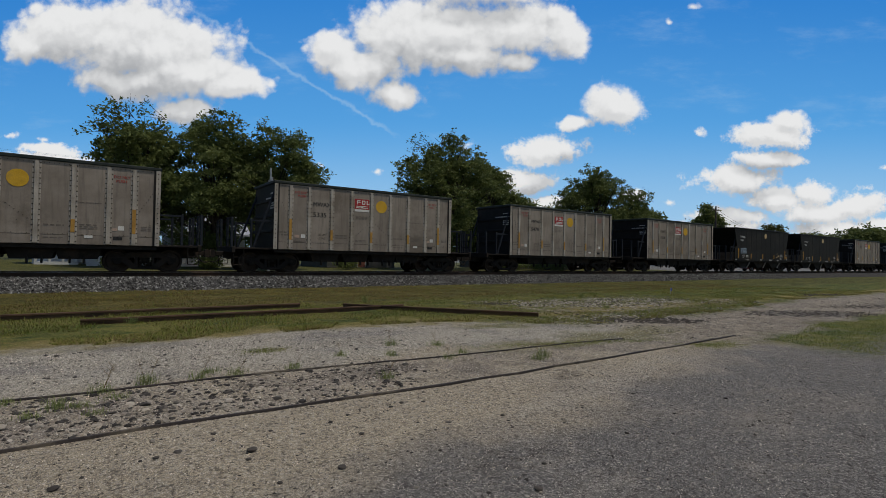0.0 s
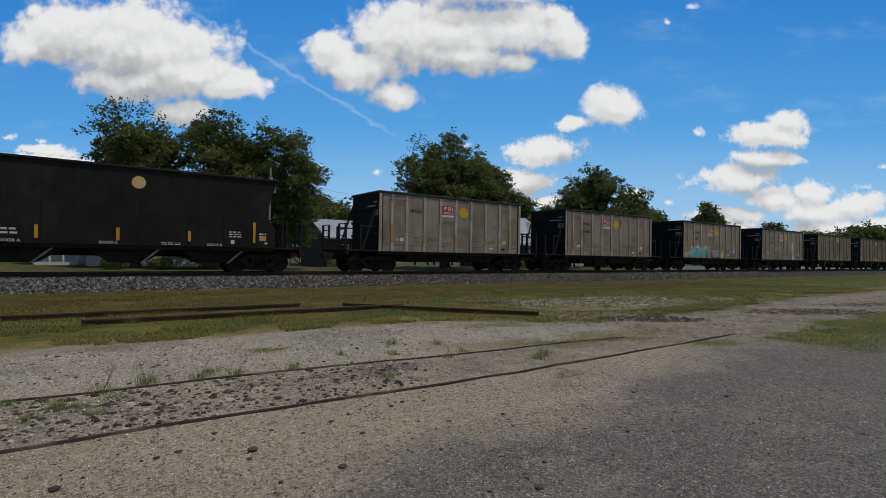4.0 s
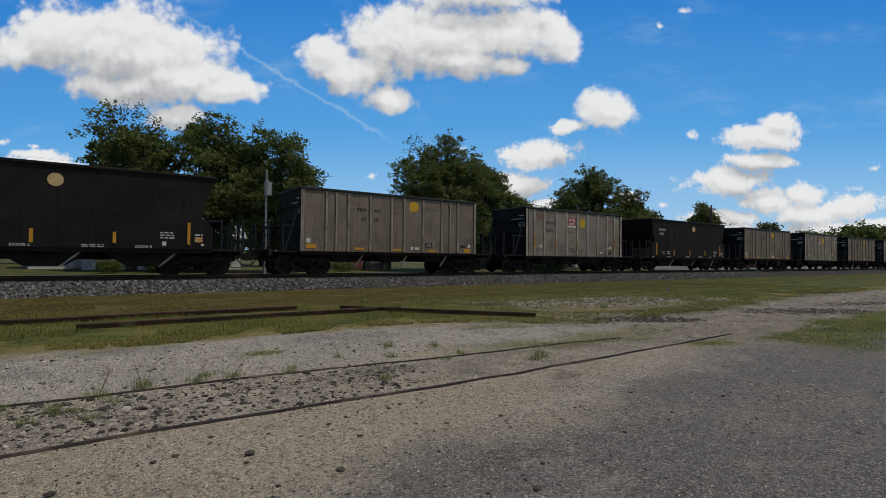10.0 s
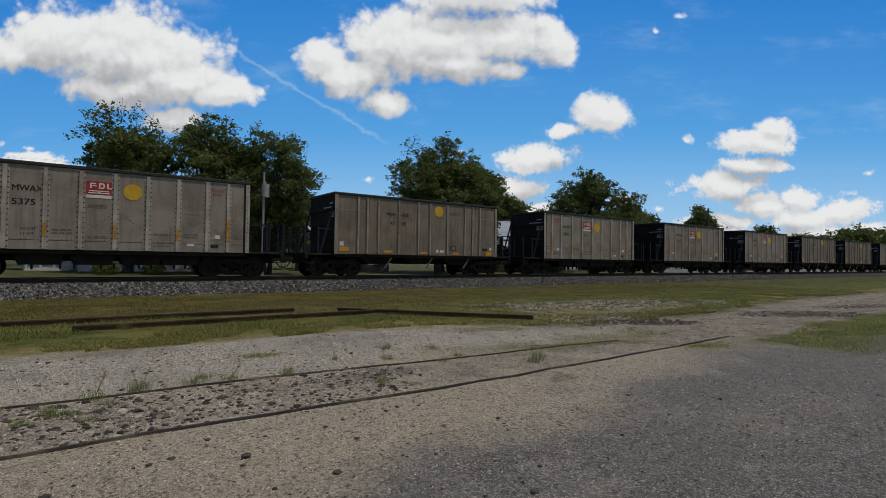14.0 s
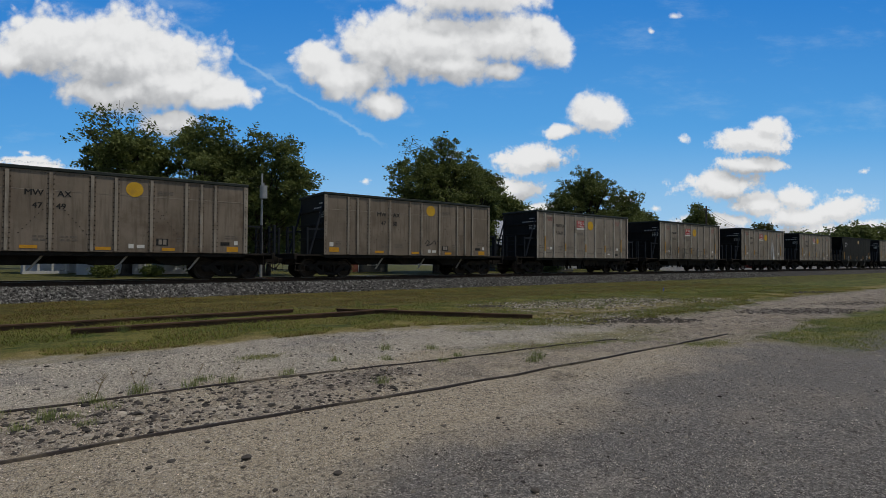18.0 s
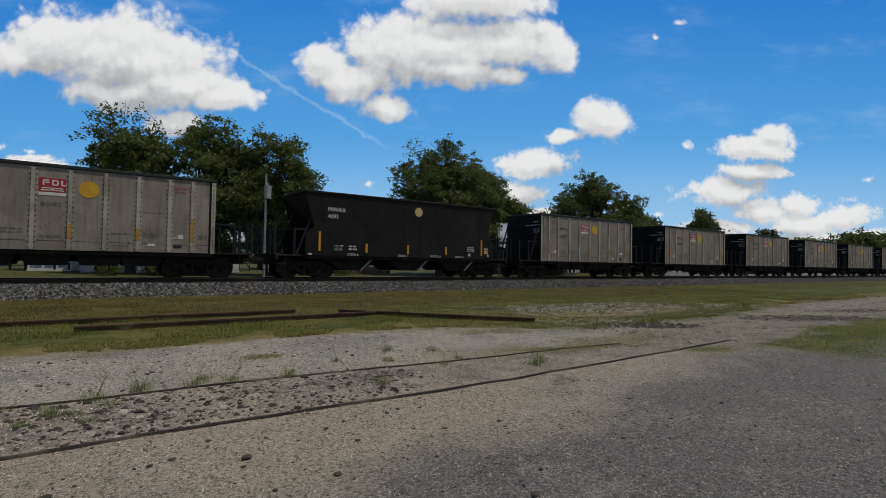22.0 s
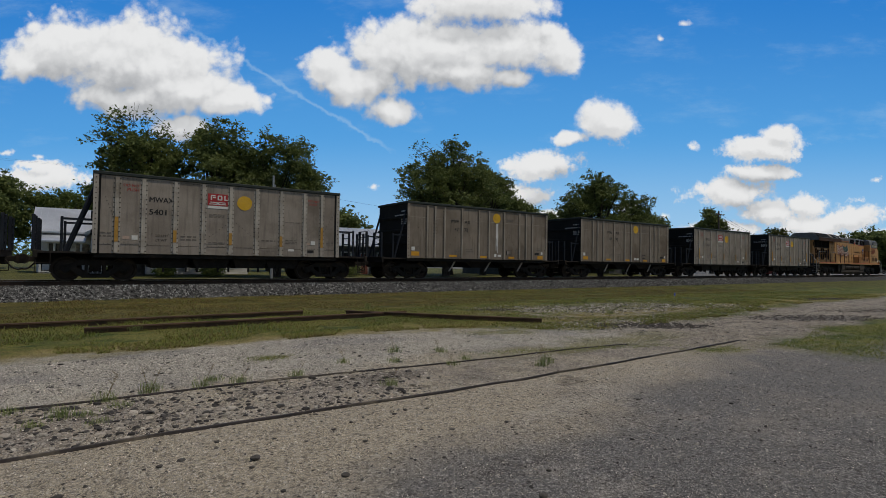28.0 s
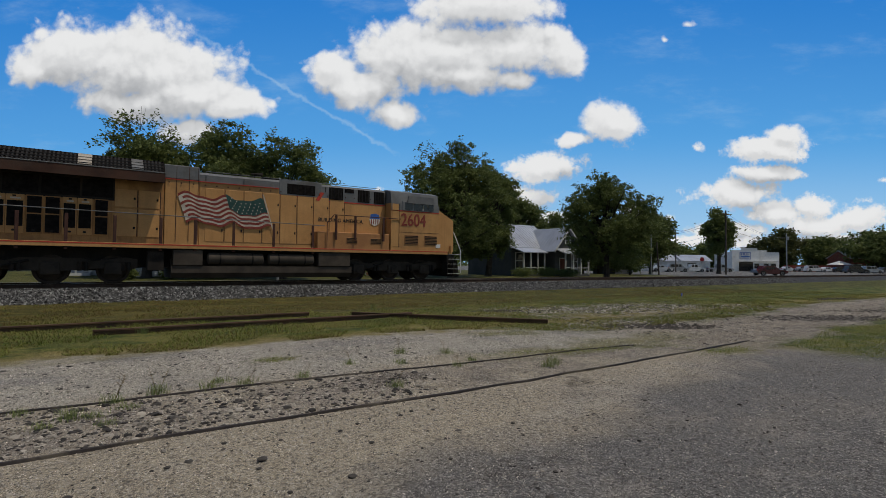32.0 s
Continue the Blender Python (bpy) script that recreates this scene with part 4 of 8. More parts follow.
def steel_car(label):
    """The older, browner car with close posts and slanting rows of rivets."""
    rnd = random.Random(3)
    car = new("coal_car")
    xl, xr, z0, z1 = -5.14, 5.14, 1.12, 4.0
    tub(car, xl, xr, z0, z1, STEEL_BROWN, BLACK, (-3.95, -3.44, -2.81, -1.61, -0.38, 0.37, 1.55, 2.79, 3.36, 3.9), 0.10, 0.06, POST_BROWN, STEEL_BROWN)
    sill(car, xl, xr, z0)
    for x in (-2.6, 0.0, 2.6):
        hp = part("hopper", Geo().prism([(x - 1.1, z0 - 0.09), (x + 1.1, z0 - 0.09), (x + 0.45, 0.62), (x - 0.45, 0.62)], -1.1, 1.1), UNDER, car)
        part("hopper_strut", Geo().prism([(x + 0.75, z0 - 0.12), (x + 0.83, z0 - 0.12), (x + 0.40, 0.42), (x + 0.32, 0.42)], -1.32, -1.26), POST, hp, "pale steel strut")
    platform(car, xl, -6.62, -1, SKY_TINTED_BLACK)
    platform(car, xr, 6.45, 1, SKY_TINTED_BLACK)
    truck(car, -4.72)
    truck(car, 4.62)
    disc(car, 0.97, 3.56, 0.29, YELLOW, "round yellow mark")
    for x, z, w, h in ((-4.68, 1.36, 0.5, 0.22), (-2.21, 1.28, 0.5, 0.12), (-0.03, 1.255, 0.5, 0.12), (2.16, 1.25, 0.46, 0.12), (4.6, 1.29, 0.46, 0.22)):
        sign(car, "reflector", x, z, w, h, ORANGE, "orange reflector plate")
    for x, z, w, h, m in ((-4.82, 1.62, 0.2, 0.2, WHITE), (0.88, 1.36, 0.17, 0.17, WHITE), (1.2, 1.35, 0.26, 0.13, WHITE), (1.94, 1.54, 0.42, 0.27, INK), (4.74, 1.56, 0.15, 0.17, WHITE), (4.3, 1.52, 0.36, 0.14, INK), (1.87, 1.54, 0.12, 0.2, STEEL), (2.03, 1.54, 0.12, 0.2, STEEL)):
        sign(car, "small_plate", x, z, w, h, m, y=-SIDE_Y - (0.037 if m == STEEL else 0.030))
    g = Geo()
    for x, z, w, h, n in ((-2.1, 1.66, 0.4, 0.06, 2), (-1.3, 1.66, 0.5, 0.06, 2), (1.75, 3.55, 0.55, 0.03, 3), (2.45, 1.7, 0.28, 0.05, 3), (3.05, 1.7, 0.25, 0.05, 3), (4.3, 1.85, 0.5, 0.05, 2), (-4.6, 1.75, 0.3, 0.05, 2)):
        lines(g, x, z, w, h, n, None, rnd)
    part("stencil_writing", g, STENCIL, car)["kind"] = "stuff"
    g = Geo()
    for x0, s in ((-4.5, 1), (-2.6, -1), (-1.3, 1), (1.2, -1), (1.8, 1), (4.9, -1)):
        for k in range(8):
            rivet(g, x0 + s * 0.11 * k if s > 0 else x0 + 0.88 - 0.0 + s * 0.11 * k, 2.75 - 0.14 * k, 0.024)
    for x in np.arange(-5.0, 5.0, 0.14):
        rivet(g, float(x), 3.93, 0.016)
    part("rivets", g, RIVET, car)["kind"] = "stuff"
    g = Geo().box(xl + 0.06, xr - 0.06, -SIDE_Y - 0.026, -SIDE_Y - 0.021, 3.30, 3.32)
    part("seam", g, POST_BROWN, car)
    return tagged(car, label, "coal car", "coal cars of the train")


def black_hopper(label):
    """The long black hopper with cut-back ends and a pale disc."""
    car = new("hopper_car")
    z0 = 1.10
    prof = [(-5.88, 4.05), (-5.42, 2.45), (-5.83, 2.12), (-5.83, z0), (5.70, z0), (5.70, 2.0), (5.25, 2.45), (5.73, 4.05)]
    for s in (-1, 1):
        side = part("side", Geo().prism(prof, s * SIDE_Y - 0.02, s * SIDE_Y + 0.02), BLACK, car)
        for i in range(10):
            x = -4.6 + i * 1.02
            part("post", Geo().box(x - 0.03, x + 0.03, s * (SIDE_Y + 0.019), s * (SIDE_Y + 0.028), z0 + 0.05, 3.98, 0.002), BLACK, side)
        part("side_rim", Geo().box(-5.95, 5.8, s * SIDE_Y - 0.08, s * SIDE_Y + 0.08, 4.052, 4.16, 0.02), BLACK, side)
    for x, s in ((-5.88, -1), (5.73, 1)):
        g = Geo().prism([(x, 4.05), (x - s * 0.06, 4.05), (x - s * 1.9, 1.9), (x - s * 1.84, 1.9)], -SIDE_Y + 0.02, SIDE_Y - 0.02)
        part("slope_sheet", g, BLACK, car)
        part("end_rim", Geo().box(x - 0.08, x + 0.08, -SIDE_Y + 0.08, SIDE_Y - 0.08, 4.052, 4.16, 0.02), BLACK, car)
    sill(car, -5.8, 5.68, z0)
    for x in (-3.3, 0.1, 3.3):
        hp = part("hopper", Geo().prism([(x - 1.5, z0 - 0.09), (x + 1.5, z0 - 0.09), (x + 0.55, 0.40), (x - 0.55, 0.40)], -1.25, 1.25), UNDER, car)
        part("hopper_strut", Geo().prism([(x + 1.05, z0 - 0.12), (x + 1.15, z0 - 0.12), (x + 0.52, 0.40), (x + 0.42, 0.40)], -1.36, -1.29), POST, hp, "pale steel strut")
    platform(car, -5.2, -7.2, -1, SKY_TINTED_BLACK)
    platform(car, 5.0, 6.95, 1, SKY_TINTED_BLACK)
    truck(car, -5.4)
    truck(car, 5.2)
    y = -SIDE_Y - 0.034
    disc(car, 0.40, 3.54, 0.24, CREAM, "round cream mark", y)
    for x, a, b in ((-5.16, 1.32, 2.24), (-2.69, 1.28, 1.75), (-0.25, 1.27, 1.75), (2.22, 1.3, 1.72), (4.78, 1.3, 2.2)):
        part("reflector", Geo().box(x - 0.055, x + 0.055, -SIDE_Y - 0.06, -SIDE_Y - 0.052, a, b), ORANGE, car, "orange reflector strip")
    for text, x, z, size in (("LD LMT", -4.4, 1.52, 0.14), ("LT WT", -4.4, 1.36, 0.14), ("DOOR A", -3.71, 1.13, 0.15), ("DOOR C", -0.84, 1.13, 0.15), ("DOOR B", 2.9, 1.13, 0.15)):
        word(car, text, x, z, size, WHITE_INK, y)
    g = Geo()
    rnd = random.Random(5)
    for x, z, w, h, n in ((-3.65, 1.58, 0.45, 0.07, 2), (1.2, 1.22, 0.7, 0.03, 2), (3.75, 1.75, 0.5, 0.05, 3), (5.0, 1.7, 0.3, 0.06, 3)):
        lines(g, x, z, w, h, n, y, rnd)
    part("stencil_writing", g, WHITE_INK, car)["kind"] = "stuff"
    for x, z, w, h, m in ((3.9, 1.32, 0.14, 0.16, WHITE), (5.3, 1.3, 0.12, 0.08, WHITE), (5.15, 1.5, 0.26, 0.2, ORANGE), (-5.6, 1.16, 0.2, 0.06, WHITE)):
        sign(car, "small_plate", x, z, w, h, m, y=y)
    return tagged(car, label, "hopper car", "coal cars of the train")


# right end of the body along the train at the start, kind, number, what sets it apart
TRAIN = ((2.30, "a", "", ""), (16.57, "a", "5335", ""), (30.80, "a", "5470", ""), (45.00, "a", "5418", ""), (60.68, "h", "4189", "tag"), (75.30, "h", "4072", ""),
         (90.20, "a", "", ""), (104.10, "a", "5468", ""), (118.45, "a", "5381", "graffiti"), (132.65, "a", "5322", "splash"), (147.16, "s", "4711", "faint"), (161.18, "s", "4776", ""),
         (176.40, "h", "4185", ""), (190.48, "s", "4714", ""), (204.33, "a", "5452", ""), (219.85, "h", "4084", ""), (234.05, "s", "4770", ""), (247.80, "a", "5375", ""),
         (262.20, "s", "4709", ""), (276.10, "a", "5495", ""), (290.10, "a", "5467", ""), (304.13, "a", "5446", ""), (318.50, "s", "4749", ""), (332.45, "s", "4730", "scrawl"),
         (346.26, "a", "5368", ""), (360.35, "a", "5474", "figures"), (374.43, "a", "5479", "splash"), (388.48, "a", "5460", ""), (404.05, "h", "4091", ""), (417.80, "a", "5497", ""),
         (432.08, "a", "5480", ""), (446.04, "a", "5412", ""), (460.20, "a", "5457", ""), (474.20, "a", "5482", ""), (488.05, "a", "5426", ""), (501.97, "a", "5401", ""),
         (516.20, "s", "4772", "drip"), (529.85, "s", "4798", ""), (543.47, "a", "5443", ""), (557.12, "a", "5423", ""))
REACH = {"a": 4.72, "s": 5.14, "h": 5.72}
CYAN = mat("cyan_spray_paint", (0.06, 0.40, 0.46), (0.10, 0.50, 0.55), 3.0, 0.6, 0.0, 0.0, 50)
PURPLE = mat("purple_spray_paint", (0.12, 0.13, 0.30), (0.30, 0.28, 0.42), 3.0, 0.6, 0.0, 0.0, 50)
PALE_BLUE = mat("pale_blue_spray_paint", (0.16, 0.22, 0.30), (0.30, 0.38, 0.46), 4.0, 0.6, 0.0, 0.0, 50)
CHALK = mat("white_drips", (0.55, 0.54, 0.53), (0.70, 0.69, 0.68), 2.0, 0.8, 0.0, 0.0, 30)


def spill_material():
    """Chalky white runs, dense along one line and thinning out to the sides."""
    mt, t, p = blank("white_spill")
    co = t.node("ShaderNodeTexCoord").outputs["Object"]
    x, _, z = t.xyz(co)
    run = t.noise(t.v("MULTIPLY", co, (1.0, 1.0, 0.06)), 16.0, 4.0, 0.7)
    off = t.m("ABSOLUTE", t.m("SUBTRACT", x, t.m("MULTIPLY_ADD", z, -0.16, 2.36)))
    wide = t.m("MULTIPLY_ADD", z, -0.16, 0.78)
    body = t.m("SUBTRACT", 1.0, t.step(t.m("DIVIDE", off, wide), 0.0, 1.0))
    top = t.m("SUBTRACT", 1.0, t.step(t.m("ADD", z, t.m("MULTIPLY", off, 2.0)), 2.6, 3.6))
    f = t.m("MULTIPLY", t.m("MULTIPLY", t.m("MULTIPLY", body, top), 1.9), t.m("MULTIPLY_ADD", t.step(run, 0.35, 0.62), 0.85, 0.15), clamp=True)
    p.inputs["Base Color"].default_value = (0.72, 0.72, 0.73, 1.0)
    p.inputs["Roughness"].default_value = 0.8
    clear = t.node("ShaderNodeBsdfTransparent")
    mx = t.node("ShaderNodeMixShader")
    t.put(mx.inputs[0], f)
    t.put(mx.inputs[1], clear.outputs[0])
    t.put(mx.inputs[2], p.outputs[0])
    t.put(mt.node_tree.nodes["Material Output"].inputs[0], mx.outputs[0])
    return mt


SPILL = spill_material()


def ribbon(g, pts, w, y):
    """A flat brush stroke through points in x and z."""
    for i, (a, b) in enumerate(zip(pts, pts[1:])):
        d = Vector((b[0] - a[0], b[1] - a[1]))
        if d.length < 1e-6:
            continue
        n = Vector((-d.y, d.x)).normalized() * w / 2
        e = d.normalized() * w * 0.3
        yy = y - 0.0004 * (i % 5)
        g.add([(a[0] - e.x + n.x, yy, a[1] - e.y + n.y), (b[0] + e.x + n.x, yy, b[1] + e.y + n.y), (b[0] + e.x - n.x, yy, b[1] + e.y - n.y), (a[0] - e.x - n.x, yy, a[1] - e.y - n.y)], [(0, 1, 2, 3)])


def stroke(g, pts, w, y):
    """A thick brush stroke with round joints."""
    for i, p in enumerate(pts):
        yy = y - 0.0007 * (i % 9)
        g.add([(p[0] + w / 2 * math.cos(0.4488 * k), yy, p[1] + w / 2 * math.sin(0.4488 * k)) for k in range(14)], [tuple(range(14))])
    for i, (a, b) in enumerate(zip(pts, pts[1:])):
        n = Vector((a[1] - b[1], b[0] - a[0])).normalized() * w / 2
        yy = y - 0.0007 * (i % 9) - 0.00035
        g.add([(a[0] + n.x, yy, a[1] + n.y), (b[0] + n.x, yy, b[1] + n.y), (b[0] - n.x, yy, b[1] - n.y), (a[0] - n.x, yy, a[1] - n.y)], [(0, 1, 2, 3)])


# strokes of the bubble letters in a unit square
BUBBLE = {"G": (((.85, .85), (.5, 1), (.12, .7), (.1, .3), (.45, .02), (.85, .1), (.88, .42), (.6, .42)),),
          "R": (((.15, 0), (.15, 1)), ((.15, 1), (.75, .95), (.8, .6), (.2, .5), (.85, 0))),
          "A": (((.05, 0), (.45, 1), (.6, 1), (.95, 0)), ((.25, .38), (.75, .38))),
          "V": (((.05, 1), (.4, .05), (.55, .05), (.98, 1)),),
          "E": (((.9, 1), (.3, .95), (.15, .5), (.3, .05), (.9, 0)), ((.2, .5), (.75, .52))),
          "1": (((.2, .8), (.6, 1), (.45, .35)),),
          "4": (((.3, 1), (.1, .4), (.9, .45)), ((.85, .9), (.6, -.1))),
          "8": (((.5, .55), (.15, .8), (.5, 1), (.85, .8), (.5, .55), (.1, .25), (.5, 0), (.9, .25), (.5, .55)),)}


# angular double outlines sprayed along one car
FIGURES = ((((0, .1), (.2, .7), (.5, 1), (.8, .7), (1, .1), (.75, .0), (.65, .3), (.35, .3), (.25, 0), (0, .1)), ((.4, .5), (.5, .72), (.62, .5), (.4, .5))),
           (((.9, .85), (.6, 1), (.2, .8), (.05, .4), (.3, .05), (.8, .0), (.95, .25), (.6, .25), (.35, .45), (.5, .72), (.9, .85)),),
           (((.05, 0), (.1, .85), (.35, .9), (.65, .4), (.62, .85), (.9, .8), (.85, 0), (.6, .02), (.32, .5), (.3, .05), (.05, 0)),),
           (((.05, .9), (.95, .95), (.95, .7), (.62, .68), (.6, .05), (.4, 0), (.38, .66), (.05, .65), (.05, .9)),),
           (((.5, .95), (.12, .7), (.1, .25), (.5, 0), (.9, .25), (.88, .7), (.5, .95)), ((.5, .65), (.36, .48), (.5, .3), (.64, .48), (.5, .65))),
           (((.1, 0), (.1, .85), (.6, .9), (.85, .65), (.6, .45), (.95, .1), (.7, 0), (.38, .3), (.35, .0), (.1, 0)), ((.4, .72), (.6, .68), (.4, .55), (.4, .72))))


def blot(g, x, z, rx, rz, y, rnd, n=18):
    vs = [(x + rx * math.cos(6.283 * i / n) * rnd.uniform(.8, 1.1), y, z + rz * math.sin(6.283 * i / n) * rnd.uniform(.8, 1.1)) for i in range(n)]
    g.add(vs, [tuple(range(n))])


def marks(car, kind, rnd):
    """What was sprayed or spilt on the near side of one car."""
    y = -SIDE_Y - 0.030
    yp = -SIDE_Y - 0.086
    if kind == "graffiti":
        base = Geo()
        for x, z, r in ((-2.85, 1.93, 0.30), (-1.55, 1.93, 0.28), (-4.55, 1.34, 0.30), (0.10, 1.62, 0.24), (1.25, 1.30, 0.30)):
            blot(base, x, z, r, r * 0.85, yp, rnd)
        gr = part("graffiti", base, CREAM, car, "cyan and purple bubble letters with white outlines")
        gr["kind"] = "stuff"
        og = Geo()
        for x, z, rx, rz in ((-4.35, 1.25, 0.22, 0.14), (-0.20, 1.22, 0.16, 0.16), (0.95, 1.24, 0.14, 0.18), (1.05, 1.45, 0.12, 0.12)):
            blot(og, x, z, rx, rz, yp - 0.003, rnd)
        part("paint_patch", og, ORANGE, gr)
        shapes = (("G", -4.10, 0.66, 0.22), ("R", -3.26, 0.44, 0.19), ("A", -2.72, 0.54, 0.19), ("V", -2.06, 0.54, 0.20), ("E", -1.30, 0.58, 0.18), ("1", -0.42, 0.18, 0.10), ("4", -0.02, 0.30, 0.12), ("8", 0.42, 0.28, 0.12))
        rim, teal, violet, ink = Geo(), Geo(), Geo(), Geo()
        for ch, x0, w, bold in shapes:
            small = ch in "148"
            z0, h = (1.28, 0.42) if small else (1.24, 0.64)
            for run in BUBBLE[ch]:
                pts = [(x0 + u * w, z0 + v * h) for u, v in run]
                stroke(rim, pts, bold + 0.085, yp - 0.006)
                stroke(teal if ch in "GRAV" else violet, pts, bold, yp - 0.016)
                if not small:
                    stroke(ink, [(u - 0.02, v - 0.03) for u, v in pts[1:3]], 0.022, yp - 0.026)
        part("outline", rim, WHITE, gr, "white outline")
        part("letters", teal, CYAN, gr)
        part("letters", violet, PURPLE, gr)
        part("inner_lines", ink, INK, gr)
        g = Geo()
        for x0, z0 in ((-4.82, 1.78), (1.15, 1.62)):
            stroke(g, [(x0, z0), (x0 + 0.02, z0 + 0.16), (x0 + 0.12, z0 + 0.06), (x0 + 0.16, z0 + 0.17), (x0 + 0.24, z0 + 0.02), (x0 + 0.34, z0 + 0.15), (x0 + 0.38, z0), (x0 + 0.5, z0 + 0.1)], 0.022, yp)
            stroke(g, [(x0 + 0.05, z0 - 0.08), (x0 + 0.45, z0 - 0.06)], 0.018, yp)
        part("scrawl", g, WHITE, gr)
    elif kind == "tag":
        g = Geo()
        y = -SIDE_Y - 0.056
        for i in range(6):
            x = -4.75 + i * 0.2
            ribbon(g, [(x, 1.75), (x + 0.02, 2.25), (x + 0.16, 2.2), (x + 0.1, 1.95), (x + 0.2, 1.72)], 0.07, y)
        gr = part("graffiti", g, PALE_BLUE, car, "pale blue spray-painted tag")
        gr["kind"] = "stuff"
        g = Geo()
        ribbon(g, [(3.0, 1.85), (2.85, 1.9), (2.9, 1.7), (3.1, 1.62), (2.95, 1.45), (2.75, 1.5), (3.15, 1.55), (3.3, 1.75), (3.2, 1.5), (3.4, 1.7), (3.45, 1.4), (3.6, 1.75), (3.4, 1.3)], 0.03, y)
        part("scrawl", g, CREAM, gr)
    elif kind == "splash":
        for k, (x0, x1, yy) in enumerate(((1.0, 1.86, y), (1.875, 2.125, yp + 0.008), (2.14, 2.95, y))):
            part("spill", Geo().box(x0, x1, yy, yy + 0.004, 1.12, 3.62), SPILL, car, "white spill running down the side")
    elif kind == "drip":
        g = Geo()
        for i in range(8):
            x = 1.0 + rnd.uniform(-.07, .07)
            w = rnd.uniform(0.015, 0.04)
            z = rnd.uniform(1.4, 2.4)
            g.add([(x - w, y - 0.0005 * i, z), (x + w, y - 0.0005 * i, z), (x + w * 0.6, y - 0.0005 * i, 3.25), (x - w * 0.6, y - 0.0005 * i, 3.25)], [(0, 1, 2, 3)])
        part("spill", g, CHALK, car, "pale drips below the disc")
    elif kind == "figures":
        g = Geo()
        yy = -SIDE_Y - 0.13
        for i, runs in enumerate(FIGURES):
            x0 = -4.0 + i * 1.10
            for run in runs:
                stroke(g, [(x0 + u * 0.82, 1.16 + v * 0.92) for u, v in run], 0.036, yy - 0.007 * i)
        part("graffiti", g, INK, car, "row of black spray-painted outlines")
    elif kind == "scrawl":
        g = Geo()
        ribbon(g, [(0.6, 1.75), (0.75, 1.95), (0.9, 1.85), (0.7, 1.65), (1.0, 1.75), (1.25, 1.95), (1.3, 1.75)], 0.04, y)
        part("graffiti", g, INK, car, "small black scrawl")
    elif kind == "faint":
        g = Geo()
        for i in range(5):
            x = 0.7 + i * 0.3
            ribbon(g, [(x, 1.35), (x + 0.05, 1.75), (x + 0.22, 1.7), (x + 0.12, 1.5), (x + 0.25, 1.32)], 0.07, y)
        part("graffiti", g, PALE_BLUE, car, "faint blue spray-painted tag")


def build_train():
    masters = {"a": aluminium_car("silver-grey aluminium coal car with riveted posts, yellow disc and red plate"), "s": steel_car("dull brown-grey coal car with close posts and a yellow disc"),
               "h": black_hopper("long black open hopper car with a cream disc")}
    tags = {"graffiti": "silver-grey coal car with cyan and purple graffiti along the sill", "splash": "silver-grey coal car with a white spill down its side", "tag": "long black hopper car with a pale blue graffiti tag",
            "figures": "silver-grey coal car with black sprayed outlines along the sill", "drip": "brown-grey coal car with pale drips below its yellow disc", "scrawl": "brown-grey coal car with a small black scrawl", "faint": "brown-grey coal car with a faint blue tag"}
    used, out = set(), []
    for i, (right, kind, number, extra) in enumerate(TRAIN):
        x = right - REACH[kind]
        m = pose(x, TRACK_Y, RAIL_Z + 0.004)
        car = masters[kind]
        last = i == max(k for k, row in enumerate(TRAIN) if row[1] == kind)
        if not last:
            car = copy_thing(car, m)
        else:
            car.matrix_basis = m
        out.append((car, x, kind, number, extra))
    for i, (car, x, kind, number, extra) in enumerate(out):
        rnd = random.Random(i)
        if kind == "a":
            word(car, "MWAX", -3.19, 3.12, 0.30, INK, stretch=0.90)
            if number:
                word(car, number, -3.19, 2.63, 0.31, INK, stretch=1.10)
        elif kind == "s":
            word(car, "MW", -2.36, 3.11, 0.30, INK, -SIDE_Y - 0.028)
            word(car, "AX", -1.42, 3.11, 0.30, INK, -SIDE_Y - 0.028)
            if number:
                word(car, number[:2], -2.13, 2.66, 0.29, INK, -SIDE_Y - 0.028)
                word(car, number[2:], -1.45, 2.66, 0.29, INK, -SIDE_Y - 0.028)
        else:
            word(car, "MWAX", -4.77, 3.23, 0.29, WHITE_INK, -SIDE_Y - 0.028)
            if number:
                word(car, number, -4.77, 2.90, 0.29, WHITE_INK, -SIDE_Y - 0.028)
        if extra:
            marks(car, extra, rnd)
            car["label"] = tags[extra]
    return [(car, x) for car, x, *_ in out]


CARS = build_train()
# ---- locomotive ----
ARMOUR = mat("faded_yellow_paint", (0.495, 0.258, 0.098), (0.575, 0.312, 0.125), 0.9, 0.5, 0.0, 0.03, 40, streak=0.18, dirt=(0.34, 0.185, 0.08))
ROOF_GREY = mat("grey_roof_paint", (0.13, 0.135, 0.14), (0.18, 0.185, 0.19), 1.2, 0.6, 0.0, 0.04, 40, dirt=(0.10, 0.09, 0.08))
STRIPE = mat("red_stripe", (0.45, 0.045, 0.03), (0.52, 0.07, 0.045), 3.0, 0.5, 0.0, 0.0, 40)
RUSTY = mat("rust_stained_brown", (0.045, 0.023, 0.017), (0.08, 0.038, 0.026), 1.2, 0.75, 0.0, 0.1, 40, dirt=(0.07, 0.045, 0.035))
RUST_SKIRT = mat("rust_washed_yellow", (0.36, 0.17, 0.075), (0.44, 0.22, 0.09), 1.2, 0.65, 0.0, 0.05, 40, dirt=(0.26, 0.12, 0.06))
